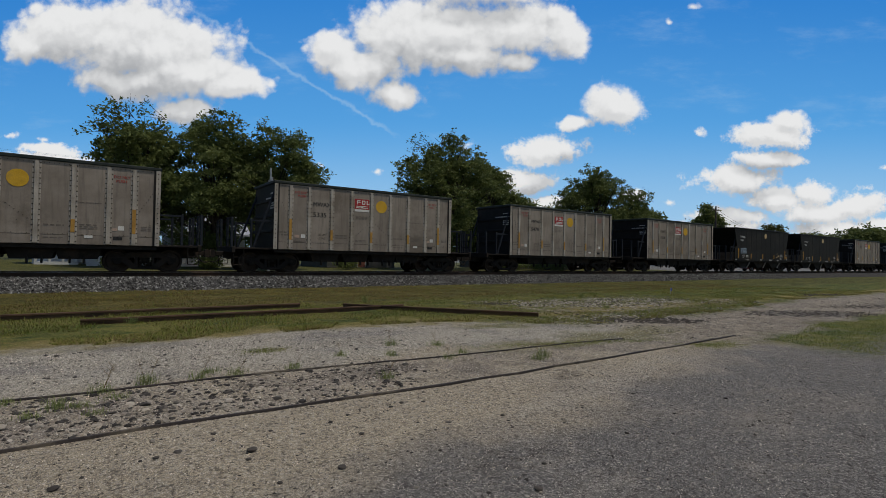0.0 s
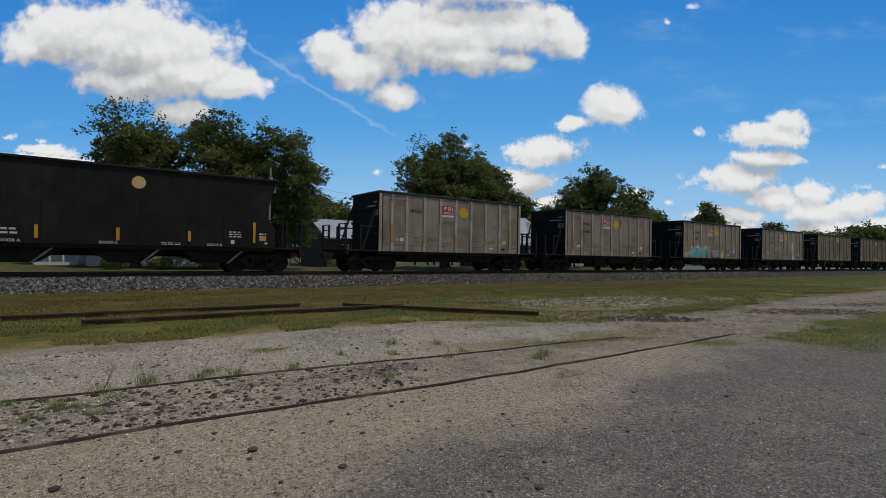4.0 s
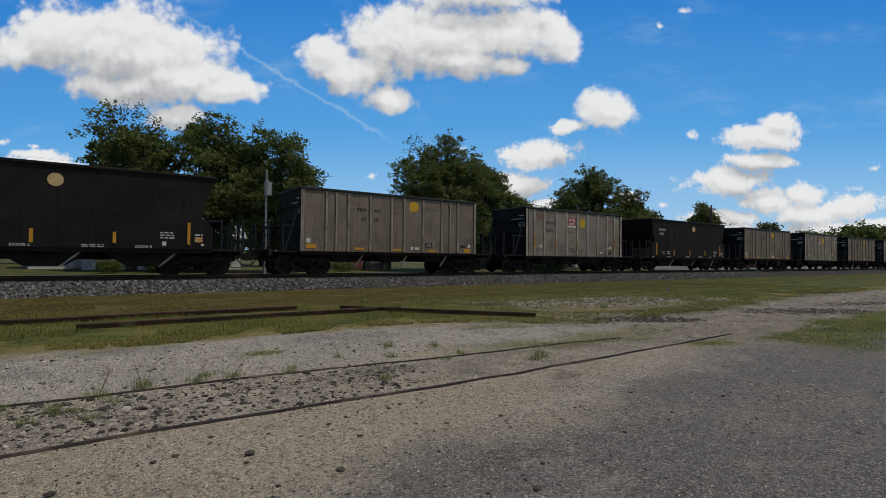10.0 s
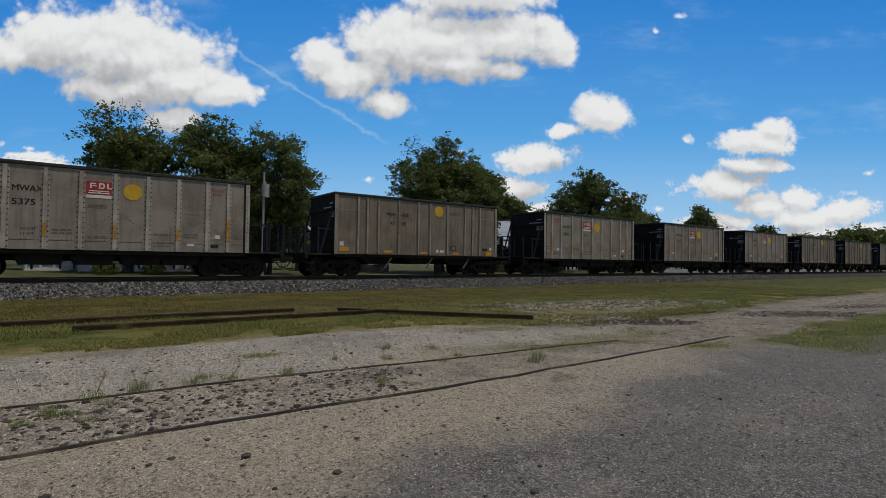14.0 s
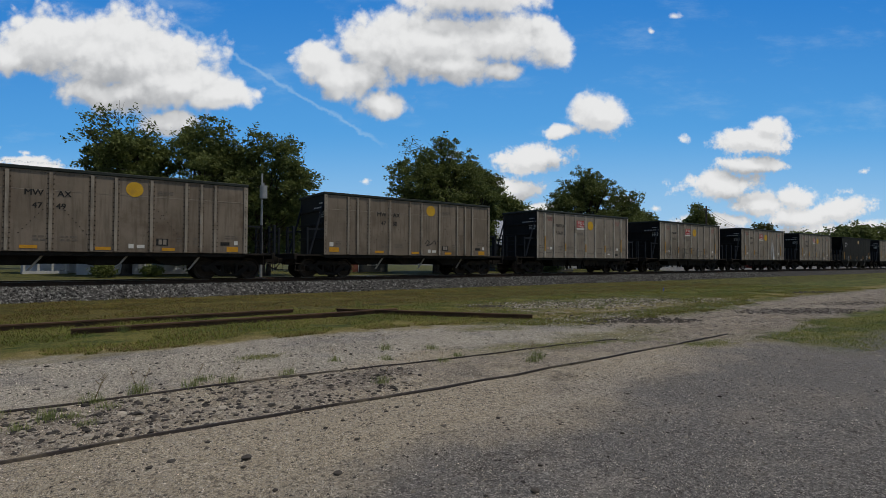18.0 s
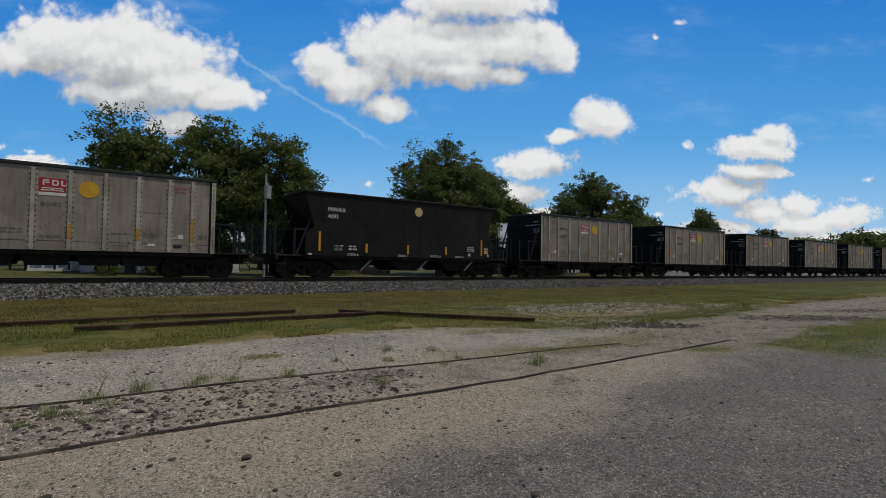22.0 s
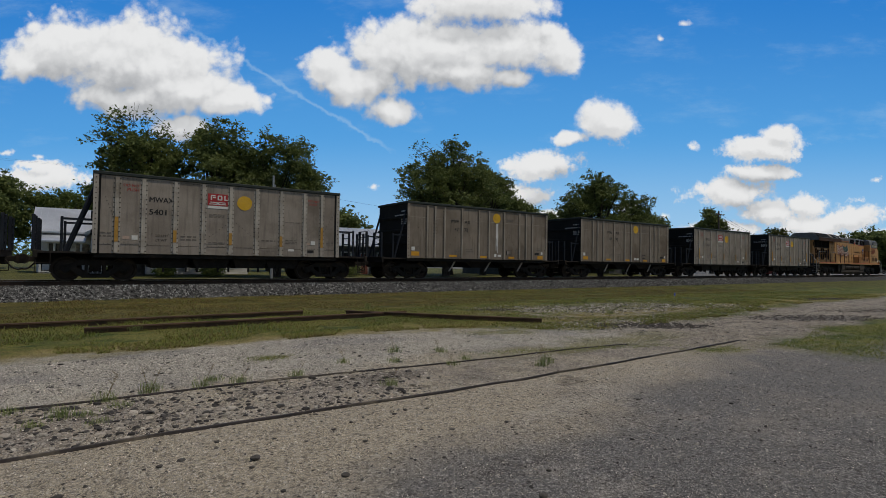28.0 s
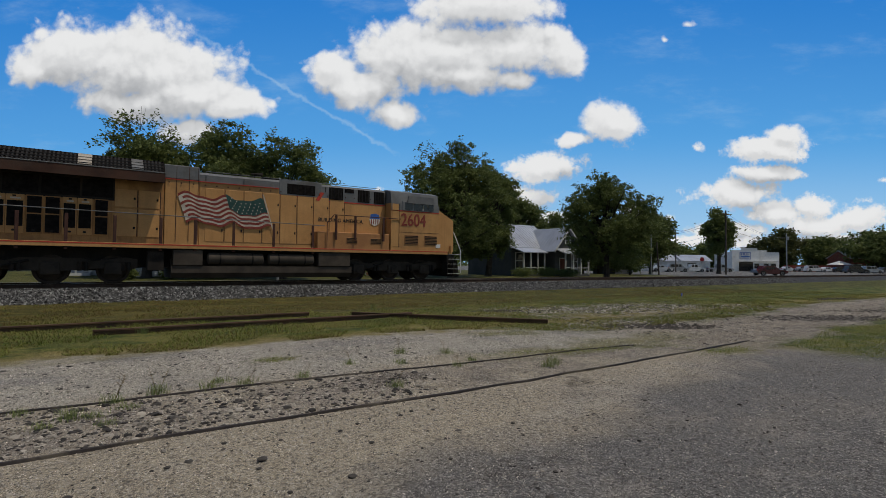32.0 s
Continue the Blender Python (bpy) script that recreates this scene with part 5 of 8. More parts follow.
# the yellow again, its colour darkened for soot and for the overhang's shade
SOOTY_SHADED = mat("sooty_shaded_yellow_paint", (0.36, 0.175, 0.066), (0.45, 0.23, 0.086), 0.8, 0.6, 0.0, 0.03, 40, streak=0.5, dirt=(0.18, 0.09, 0.045))
GRILLE = mat("dark_grille", (0.010, 0.009, 0.009), (0.022, 0.019, 0.018), 6.0, 1.0, 0.0, 0.0, 60, spec=0.0)
SLAT = mat("dusty_slat", (0.013, 0.013, 0.014), (0.024, 0.023, 0.024), 3.0, 0.7, 0.0, 0.0, 40)
TRUCK_GREY = mat("dusty_truck_grey", (0.034, 0.028, 0.022), (0.06, 0.048, 0.038), 2.0, 0.85, 0.0, 0.2, 40, dirt=(0.055, 0.044, 0.036))
TANK = mat("dusty_tank", (0.05, 0.041, 0.033), (0.085, 0.069, 0.055), 1.4, 0.8, 0.0, 0.1, 40)
HANDRAIL = mat("dark_red_handrail", (0.06, 0.028, 0.022), (0.09, 0.042, 0.032), 4.0, 0.6, 0.0, 0.0, 40)
RAIL_WHITE = mat("white_handrail", (0.5, 0.49, 0.47), (0.62, 0.61, 0.58), 4.0, 0.6, 0.0, 0.0, 40)
NAVY = mat("navy_paint", (0.02, 0.06, 0.058), (0.04, 0.09, 0.08), 4.0, 0.6, 0.0, 0.0, 40)
FLAG_RED = mat("flag_red", (0.20, 0.040, 0.030), (0.28, 0.065, 0.05), 4.0, 0.6, 0.0, 0.0, 40)
FLAG_WHITE = mat("flag_white", (0.42, 0.36, 0.30), (0.60, 0.54, 0.46), 4.0, 0.6, 0.0, 0.0, 40)
SHIELD_BLUE = mat("shield_blue", (0.04, 0.12, 0.40), (0.06, 0.16, 0.46), 4.0, 0.6, 0.0, 0.0, 40)


def locomotive():
    loco = new("locomotive")
    hw = 0.87
    # frame, deck and sill
    fr = part("frame", Geo().box(0.35, 21.2, -0.75, 0.75, 0.62, 1.40, 0.03), UNDER, loco)
    part("deck", Geo().box(0.44, 20.9, -1.52, 1.52, 1.44, 1.55, 0.01), ROOF_GREY, loco)
    part("sill", Geo().box(0.44, 20.95, -1.555, -1.523, 1.40, 1.58, 0.006), ARMOUR, loco)
    part("sill", Geo().box(0.44, 20.95, 1.523, 1.555, 1.40, 1.58, 0.006), ARMOUR, loco)
    part("sill_stripe", Geo().box(0.46, 20.92, -1.561, -1.556, 1.52, 1.565), STRIPE, loco, "red stripe along the sill")
    # the radiator end with its overhanging wings
    part("rear_hood", Geo().box(0.50, 7.2, -hw, hw, 1.552, 4.12, 0.03), SOOTY_SHADED, loco)
    wing = [(-0.9, 4.10), (-1.52, 4.12), (-1.55, 4.42), (-0.95, 4.92), (0.95, 4.92), (1.55, 4.42), (1.52, 4.12), (0.9, 4.10)]
    part("wing_roof", Geo().box(0.44, 7.13, -0.94, 0.94, 4.922, 4.96, 0.01), GRILLE, loco)
    wg = part("radiator_wing", Geo().prism_x(wing, 0.42, 7.15), GRILLE, loco, "overhanging dark radiator housing")
    part("wing_fascia", Geo().box(0.42, 7.15, -1.585, -1.545, 4.02, 4.40, 0.01), RUSTY, wg, "rust-brown side of the housing")
    cap = [(y * 1.02, z + (0.012 if z > 4.5 else -0.01)) for y, z in wing]
    part("end_cap", Geo().prism_x(cap, 0.36, 0.42), ROOF_GREY, wg, "grey end plate")
    for i in range(52):
        x = 0.48 + i * 0.127
        if 4.2 < x < 4.76 or 5.94 < x < 6.44:
            continue
        part("radiator_slat", Geo().prism_x([(-1.55, 4.425), (-0.95, 4.925), (-0.95, 4.955), (-1.55, 4.455)], x, x + 0.06), SLAT, wg)
    for z, y in ((4.53, -1.46), (4.66, -1.30), (4.79, -1.14)):
        part("slat_bar", Geo().box(0.46, 7.1, y - 0.02, y + 0.02, z - 0.015, z + 0.02), SLAT, wg)
    part("gutter", Geo().box(0.40, 7.16, -1.60, -1.54, 4.40, 4.435, 0.006), ROOF_GREY, wg)
    part("roof_panel", Geo().prism_x([(-1.50, 4.478), (-0.97, 4.928), (-0.97, 4.95), (-1.50, 4.50)], 4.28, 4.72), POST, wg)
    part("roof_panel", Geo().prism_x([(-1.50, 4.478), (-0.97, 4.928), (-0.97, 4.95), (-1.50, 4.50)], 6.0, 6.4), ROOF_GREY, wg)
    yh = -hw - 0.012
    # dark sheet behind the intakes: the wing's shade is in its colour, besides soot
    part("intake_recess", Geo().box(1.0, 5.48, yh + 0.004, -hw + 0.02, 3.24, 4.10), UNDER, loco, "dark sheet holding the housing's shade and soot in its colour")
    for x, w in ((1.05, 0.96), (2.10, 1.03), (3.20, 1.17), (4.43, 1.0)):
        part("upper_grille", Geo().box(x, x + w, yh, -hw + 0.02, 3.34, 4.02, 0.01), GRILLE, loco, "dark radiator intake")
    part("upper_grille", Geo().box(0.56, 0.86, yh, -hw + 0.02, 3.45, 3.92, 0.005), GRILLE, loco)
    # tall doors carry two screens in a pale frame, the others one screen below a plain panel
    for x0, x1, tall in ((1.19, 1.67, 1), (1.72, 2.20, 0), (2.22, 2.74, 0), (2.78, 3.27, 1), (3.31, 3.80, 1), (3.85, 4.28, 0), (4.31, 4.77, 0), (4.83, 5.30, 1)):
        d = part("screen_door", Geo().box(x0, x1, yh - 0.015, -hw + 0.02, 1.85, 3.26, 0.012), SOOTY_SHADED if tall else ARMOUR, loco)
        for z0, z1 in (((1.90, 2.56), (2.61, 3.22)) if tall else ((2.11, 3.03),)):
            part("screen", Geo().box(x0 + 0.035, x1 - 0.035, yh - 0.024, yh - 0.012, z0, z1), GRILLE, d, "black mesh screen")
        if not tall:
            part("stencil_bar", Geo().box(x0 + 0.12, x1 - 0.10, yh - 0.022, yh - 0.014, 3.09, 3.15), FLAG_WHITE, d)
        part("latch", Geo().box(x0 + 0.18, x0 + 0.28, yh - 0.035, yh - 0.014, 1.93, 2.0, 0.008), UNDER, d)
        part("latch", Geo().box(x0 + 0.18, x0 + 0.28, yh - 0.035, yh - 0.014, 3.17, 3.23, 0.008), UNDER, d)
    for x in (5.50, 6.30):
        for z0, z1 in ((1.85, 2.95), (3.02, 3.72)):
            hd = part("hood_door", Geo().box(x, x + 0.74, yh - 0.01, -hw + 0.02, z0, z1, 0.012), ARMOUR, loco)
            part("door_seam", Geo().box(x + 0.745, x + 0.775, -hw - 0.006, -hw, z0, z1), RUSTY, hd)
            part("latch", Geo().box(x + 0.62, x + 0.69, yh - 0.03, yh, z0 + 0.3, z0 + 0.4, 0.01), UNDER, hd)
    # the engine hood
    part("blower_box", Geo().box(7.16, 8.50, -0.92, 0.92, 4.32, 4.90, 0.03), ROOF_GREY, loco)
    part("blower_side", Geo().box(7.21, 8.50, -0.905, 0.905, 1.553, 4.31, 0.02), ARMOUR, loco)
    part("engine_hood", Geo().box(8.51, 17.4, -hw, hw, 1.553, 4.30, 0.02), ARMOUR, loco)
    part("hood_roof", Geo().prism_x([(-hw - 0.01, 4.32), (-hw - 0.01, 4.60), (-0.7, 4.72), (0.7, 4.72), (hw + 0.01, 4.60), (hw + 0.01, 4.32)], 8.51, 17.4), ROOF_GREY, loco)
    part("hood_stripe", Geo().box(7.22, 11.86, -0.935, -hw - 0.006, 4.285, 4.315), STRIPE, loco, "red stripe below the grey roof")
    g = Geo()
    for i, x in enumerate((8.75, 9.55, 10.35, 11.15, 11.95, 12.75, 13.55, 14.35)):
        part("hood_door", Geo().box(x, x + 0.76, yh - 0.004, -hw + 0.02, 1.75, 4.05, 0.014), ARMOUR, loco)
        part("door_seam", Geo().box(x + 0.763, x + 0.788, -hw - 0.006, -hw, 1.75, 4.05), RUSTY, loco)
        part("latch", Geo().box(x + 0.66, x + 0.72, yh - 0.03, yh, 2.2, 2.32, 0.01), UNDER, loco)
        part("latch", Geo().box(x + 0.66, x + 0.72, yh - 0.03, yh, 3.5, 3.6, 0.01), UNDER, loco)
    for x in (7.62, 8.1, 8.45):
        part("panel_seam", Geo().box(x, x + 0.02, -0.925, -0.918, 1.75, 4.85), RUSTY, loco)
    for k in range(22):
        part("hood_bolt", Geo().cyl((7.35 + k * 0.46, -0.93 if k < 3 else yh - 0.004, 4.16), (7.35 + k * 0.46, -0.945 if k < 3 else yh - 0.02, 4.16), 0.03, 8), RUSTY, loco)
    for x in (8.74, 10.3, 12.3, 14.1):
        part("roof_seam", Geo().box(x, x + 0.025, -hw - 0.022, -hw - 0.01, 4.33, 4.59), GRILLE, loco)
    part("roof_handrail", Geo().pipe([(8.8, -0.62, 4.73), (8.8, -0.62, 4.80), (17.2, -0.62, 4.80), (17.2, -0.62, 4.73)], 0.014, 6), ROOF_GREY, loco)
    ex = part("exhaust_box", Geo().box(11.2, 12.2, -0.45, 0.45, 4.72, 4.84, 0.03), GRILLE, loco)
    for x, w, z0, z1 in ((12.24, 1.36, 4.10, 4.58), (14.31, 0.73, 4.0, 4.60), (15.84, 0.65, 3.98, 4.60), (16.74, 0.60, 3.98, 4.58)):
        gr = part("vent_grille", Geo().box(x, x + w, yh - 0.026, -hw + 0.02, z0, z1, 0.012), GRILLE, loco, "black vent grille")
        for k in range(4):
            xx = x + w * (k + 0.5) / 4
            part("vent_slat", Geo().box(xx - 0.012, xx + 0.012, yh - 0.038, yh - 0.024, z0 + 0.03, z1 - 0.03), SLAT, gr)
    part("vent_frame", Geo().box(15.12, 15.62, yh - 0.018, -hw + 0.02, 4.40, 4.60, 0.01), GRILLE, loco)
    part("grey_band", Geo().box(11.88, 13.92, -hw - 0.024, -hw, 4.04, 4.74, 0.012), ROOF_GREY, loco)
    part("lower_stripe", Geo().box(11.88, 13.7, -hw - 0.013, -hw - 0.006, 3.995, 4.035), STRIPE, loco)
    part("grey_band", Geo().box(13.93, 17.38, -hw - 0.008, -hw, 3.93, 4.32), ROOF_GREY, loco)
    part("lower_stripe", Geo().box(13.72, 17.38, -hw - 0.013, -hw - 0.006, 3.88, 3.93), STRIPE, loco)
    part("stripe_step", Geo().prism([(13.62, 3.90), (13.80, 3.88), (14.06, 4.30), (13.86, 4.30)], -hw - 0.032, -hw - 0.006), STRIPE, loco)
    # low cabinets beside the cab
    part("battery_box", Geo().box(13.55, 17.4, -1.42, -0.89, 1.556, 2.38, 0.03), RUST_SKIRT, loco, "rust-stained low cabinet")
    for x in (15.0, 16.3):
        lv = part("louvre", Geo().box(x, x + 0.62, -1.435, -1.415, 1.85, 2.14, 0.008), RUST_SKIRT, loco)
        for k in range(4):
            part("louvre_slat", Geo().box(x + 0.03, x + 0.59, -1.445, -1.434, 1.88 + k * 0.065, 1.91 + k * 0.065), UNDER, lv)
    # cab and nose
    cab = part("cab", Geo().prism([(17.45, 1.556), (17.45, 4.02), (20.42, 4.02), (20.42, 1.556)], -1.47, 1.47), ARMOUR, loco)
    part("cab_top", Geo().prism_x([(-1.475, 4.022), (-1.36, 4.62), (-0.9, 4.74), (0.9, 4.74), (1.36, 4.62), (1.475, 4.022)], 17.45, 20.36), ROOF_GREY, cab)
    part("cab_stripe", Geo().box(17.47, 20.40, -1.482, -1.472, 3.62, 3.66), STRIPE, cab)
    part("cab_band", Geo().box(17.46, 20.41, -1.479, -1.471, 3.663, 4.02), ROOF_GREY, cab, "grey band beside the windows")
    win = part("cab_window", Geo().box(18.08, 20.0, -1.50, -1.44, 3.66, 4.16, 0.02), ROOF_GREY, cab, "cab side window in a grey frame")
    for x0, x1 in ((18.25, 18.70), (18.78, 19.30), (19.36, 19.62), (19.70, 20.02)):
        part("pane", Geo().box(x0, x1, -1.512, -1.498, 3.72, 4.09, 0.006), GLASS_DARK, win)
    part("mullion", Geo().box(19.32, 19.355, -1.53, -1.513, 3.70, 4.10), WHITE, win)
    part("sun_visor", Geo().prism([(18.35, 4.06), (18.42, 4.44), (19.95, 4.44), (20.02, 4.06)], -1.60, -1.52), ROOF_GREY, win)
    part("cab_door", Geo().box(17.5, 17.9, -1.482, -1.45, 1.75, 4.0, 0.02), ARMOUR, cab)
    part("door_seam", Geo().box(17.90, 17.93, -1.480, -1.46, 1.75, 4.0), UNDER, cab)
    for x in (18.25, 19.45):
        lv = part("louvre", Geo().box(x, x + 0.85, -1.49, -1.465, 1.88, 2.40, 0.01), RUST_SKIRT, cab)
        for k in range(6):
            part("louvre_slat", Geo().box(x + 0.04, x + 0.81, -1.502, -1.489, 1.92 + k * 0.08, 1.955 + k * 0.08), UNDER, lv)
    part("cab_seam", Geo().box(17.6, 20.4, -1.478, -1.472, 2.52, 2.535), UNDER, cab)
    part("nose", Geo().prism([(20.43, 1.556), (20.43, 3.86), (20.75, 3.70), (21.48, 3.30), (21.5, 1.556)], -1.30, 1.30), ARMOUR, loco)
    part("white_card", Geo().box(20.2, 20.5, -1.492, -1.474, 1.75, 1.95, 0.004), WHITE, loco)
    g = part("windshield", Geo().box(20.365, 20.39, -1.1, 1.1, 4.05, 4.5, 0.01), GLASS_DARK, cab)
    word(loco, "2604", 18.02, 2.87, 0.94, FLAG_RED, -1.487, 0.82)
    word(loco, "BUILDING AMERICA", 13.77, 2.90, 0.262, INK, -hw - 0.024)
    sh = part("shield", Geo().prism([(16.56, 3.40), (16.50, 3.12), (16.56, 2.92), (16.80, 2.80), (17.04, 2.92), (17.10, 3.12), (17.04, 3.40), (16.80, 3.46)], -hw - 0.024, -hw - 0.012), WHITE, loco, "white shield with blue top and red stripes")
    part("shield_top", Geo().prism([(16.56, 3.40), (16.52, 3.18), (17.08, 3.18), (17.04, 3.40), (16.80, 3.46)], -hw - 0.03, -hw - 0.025), SHIELD_BLUE, sh)
    for x in (16.62, 16.74, 16.86, 16.98):
        part("shield_stripe", Geo().box(x - 0.024, x + 0.024, -hw - 0.03, -hw - 0.025, 2.90, 3.16), FLAG_RED, sh)
    # the painted flag, waving, its blue field to the front
    def wave(x):
        return 0.10 * math.sin((x - 7.9) * 4.3) + 0.05 * math.sin((x - 7.9) * 7.9) - 0.04 * (x - 9.8)
    xs = [7.85 + 0.125 * i for i in range(29)]
    fy = -0.938
    def band(z0, z1, y, x0, x1):
        g = Geo()
        pts = [x for x in xs if x0 <= x <= x1]
        for a, b in zip(pts, pts[1:]):
            k0, k1 = 0.3 * (3.06 - z0), 0.3 * (3.06 - z1)
            g.add([(a + k0, y, z0 + wave(a)), (b + k0, y, z0 + wave(b)), (b + k1, y, z1 + wave(b)), (a + k1, y, z1 + wave(a))], [(0, 1, 2, 3)])
        return g
    fl = part("painted_flag", band(2.46, 3.66, fy, 7.85, 11.36), FLAG_WHITE, loco, "faded waving striped flag painted on the hood")
    for k in range(7):
        z = 2.46 + k * 0.1846
        part("flag_stripe", band(z, z + 0.098, fy - 0.003, 7.85 + 0.06 * (k % 2), 10.1 if k > 3 else 11.36), FLAG_RED, fl)
    part("flag_field", band(3.06, 3.70, fy - 0.006, 9.72, 11.36), NAVY, fl, "dark blue field")
    g = Geo()
    for j in range(4):
        for i in range(7):
            x, z = 9.85 + i * 0.2 + (0.1 if j % 2 else 0) - 0.05 * j, 3.14 + j * 0.14
            g.add([(x - 0.03, fy - 0.009, z + wave(x)), (x, fy - 0.009, z + 0.035 + wave(x)), (x + 0.03, fy - 0.009, z + wave(x)), (x, fy - 0.009, z - 0.035 + wave(x))], [(0, 1, 2, 3)])
    st = part("flag_stars", g, FLAG_WHITE, fl)
    st["kind"] = "stuff"
    part("flag_staff", Geo().prism([(11.12, 3.95), (11.17, 3.95), (11.70, 2.15), (11.65, 2.15)], fy - 0.012, fy - 0.006), FLAG_WHITE, fl)
    # tanks below the frame
    part("fuel_tank", Geo().prism_x([(-1.45, 0.42), (-1.2, 0.20), (1.2, 0.20), (1.45, 0.42), (1.45, 0.98), (-1.0, 0.98), (-1.0, 0.70), (-1.45, 0.70)], 7.45, 15.3), TANK, loco)
    for x0, x1 in ((8.85, 11.05), (11.35, 13.35)):
        at = part("air_tank", Geo().cyl((x0, -1.28, 1.02), (x1, -1.28, 1.02), 0.25, 20).cyl((x0 - 0.06, -1.28, 1.02), (x0, -1.28, 1.02), 0.16, 20, 0.25).cyl((x1, -1.28, 1.02), (x1 + 0.06, -1.28, 1.02), 0.25, 20, 0.16), TANK, loco, "dusty round air tank")
        for f in (0.2, 0.8):
            x = x0 + (x1 - x0) * f
            part("tank_strap", Geo().cyl((x - 0.03, -1.28, 1.02), (x + 0.03, -1.28, 1.02), 0.262, 20), UNDER, at)
    part("tool_box", Geo().box(7.5, 8.6, -1.5, -1.0, 0.72, 1.36, 0.02), TANK, loco)
    part("tool_box", Geo().box(13.6, 15.2, -1.5, -1.0, 0.72, 1.36, 0.02), TANK, loco)
    part("blow_valve", Geo().box(6.6, 7.2, -1.4, -1.1, 0.5, 1.3, 0.03).cyl((6.9, -1.45, 1.1), (6.9, -1.3, 1.1), 0.09, 12), UNDER, loco)
    # three-axle trucks
    wm = Geo().lathe([(0.0, -0.02), (0.13, -0.055), (0.2, 0.0), (0.43, 0.02), (0.46, -0.04), (0.543, -0.045), (0.546, 0.055), (0.572, 0.062), (0.572, 0.088), (0.2, 0.06), (0.0, 0.06)], (0, 0, 0), 30).mesh("wheel", WHEEL)
    for x in (3.55, 17.75):
        tr = part("truck", Geo().box(-2.2, 2.2, -0.55, 0.55, 0.5, 0.92, 0.04), UNDER, loco, m=pose(x, 0, 0))
        for s in (-1, 1):
            g = Geo().prism([(-2.75, 0.60), (-2.75, 0.95), (-2.35, 1.02), (-1.3, 0.86), (-0.9, 0.98), (0.9, 0.98), (1.3, 0.86), (2.35, 1.02), (2.75, 0.95), (2.75, 0.60), (2.35, 0.52), (1.4, 0.58), (0.5, 0.50), (-0.5, 0.50), (-1.4, 0.58), (-2.35, 0.52)], s * 1.0 - 0.12, s * 1.0 + 0.12)
            sf = part("side_frame", g, TRUCK_GREY, tr)
            for a in (-1.95, 0.0, 1.95):
                part("wheel", wm, WHEEL, tr, m=pose(a, s * 0.755, 0.546, 0, 0, 0 if s < 0 else 180))
                part("axle_box", Geo().box(a - 0.3, a + 0.3, s * 1.13 - 0.08, s * 1.13 + 0.08, 0.34, 0.82, 0.04).cyl((a, s * 1.2, 0.546), (a, s * 1.27, 0.546), 0.15, 16), TRUCK_GREY, tr)
            for a in (-2.35, -0.98, 0.98, 2.35):
                for k in range(2):
                    part("spring", Geo().cyl((a + k * 0.2 - 0.1, s * 1.17, 0.50), (a + k * 0.2 - 0.1, s * 1.17, 0.84), 0.075, 10), UNDER, tr)
            part("damper", Geo().cyl((-0.6, s * 1.2, 0.9), (-1.5, s * 1.2, 0.62), 0.05, 8), UNDER, tr)
    # steps and railings
    for x0, s in ((0.28, 1), (21.42, -1)):
        sw = part("step_well", Geo().box(min(x0, x0 + s * 0.5), max(x0, x0 + s * 0.5), -1.5, 1.5, 1.0, 1.43, 0.02).box(min(x0, x0 + s * 0.08), max(x0, x0 + s * 0.08), -1.52, 1.52, 0.35, 1.0, 0.01), UNDER, loco)
        for k in range(5):
            z = 0.34 + k * 0.27
            part("step", Geo().box(min(x0 - s * 0.42, x0 + s * 0.42), max(x0 - s * 0.42, x0 + s * 0.42), -1.54, -1.02, z, z + 0.016, 0.003), RAIL_WHITE, sw, "pale worn step")
        part("step_side", Geo().box(min(x0 + s * 0.43, x0 + s * 0.47), max(x0 + s * 0.43, x0 + s * 0.47), -1.53, -1.0, 0.3, 1.55), UNDER, sw)
        part("handrail", Geo().pipe([(x0 - s * 0.44, -0.80, 2.72), (x0 - s * 0.44, -1.44, 1.75), (x0 - s * 0.44, -1.5, 1.6), (x0 - s * 0.44, -1.5, 0.40)], 0.024, 8), RAIL_WHITE, loco, "white bent handrail")
        part("snow_plough", Geo().prism([(x0 - s * 0.05, 0.2), (x0 - s * 0.45, 0.16), (x0 - s * 0.2, 0.75), (x0 - s * 0.05, 0.95)], -1.3, 1.3), UNDER, loco)
        part("coupler", COUPLER_ME, UNDER, loco, m=pose(x0 - s * 0.45, 0, 0, 0, 0, 180 if s > 0 else 0))
        part("end_plate", Geo().box(min(x0 + s * 0.1, x0 + s * 0.2), max(x0 + s * 0.1, x0 + s * 0.2), -1.45, 1.45, 1.43, 1.9, 0.02), ARMOUR, loco)
    part("handrail", Geo().pipe([(0.53, -1.5, 0.85), (0.53, -1.5, 2.70), (0.62, -1.5, 2.79), (0.9, -1.5, 2.80)], 0.023, 8), RAIL_WHITE, loco, "white bent handrail")
    part("handrail", Geo().pipe([(0.9, -1.5, 2.80), (7.6, -1.5, 2.72), (13.9, -1.5, 2.64)], 0.018, 8), ROOF_GREY, loco)
    for x in (2.6, 4.0, 5.5, 7.05, 8.3, 9.8, 11.5, 13.3):
        part("stanchion", Geo().box(x - 0.055, x + 0.055, -1.53, -1.47, 1.30, 2.62, 0.01), HANDRAIL, loco, "dark red stanchion")
    part("handrail", Geo().pipe([(14.0, -1.5, 1.6), (14.0, -1.5, 2.8), (14.35, -1.5, 3.2), (18.0, -1.52, 3.2)], 0.02, 8), HANDRAIL, loco)
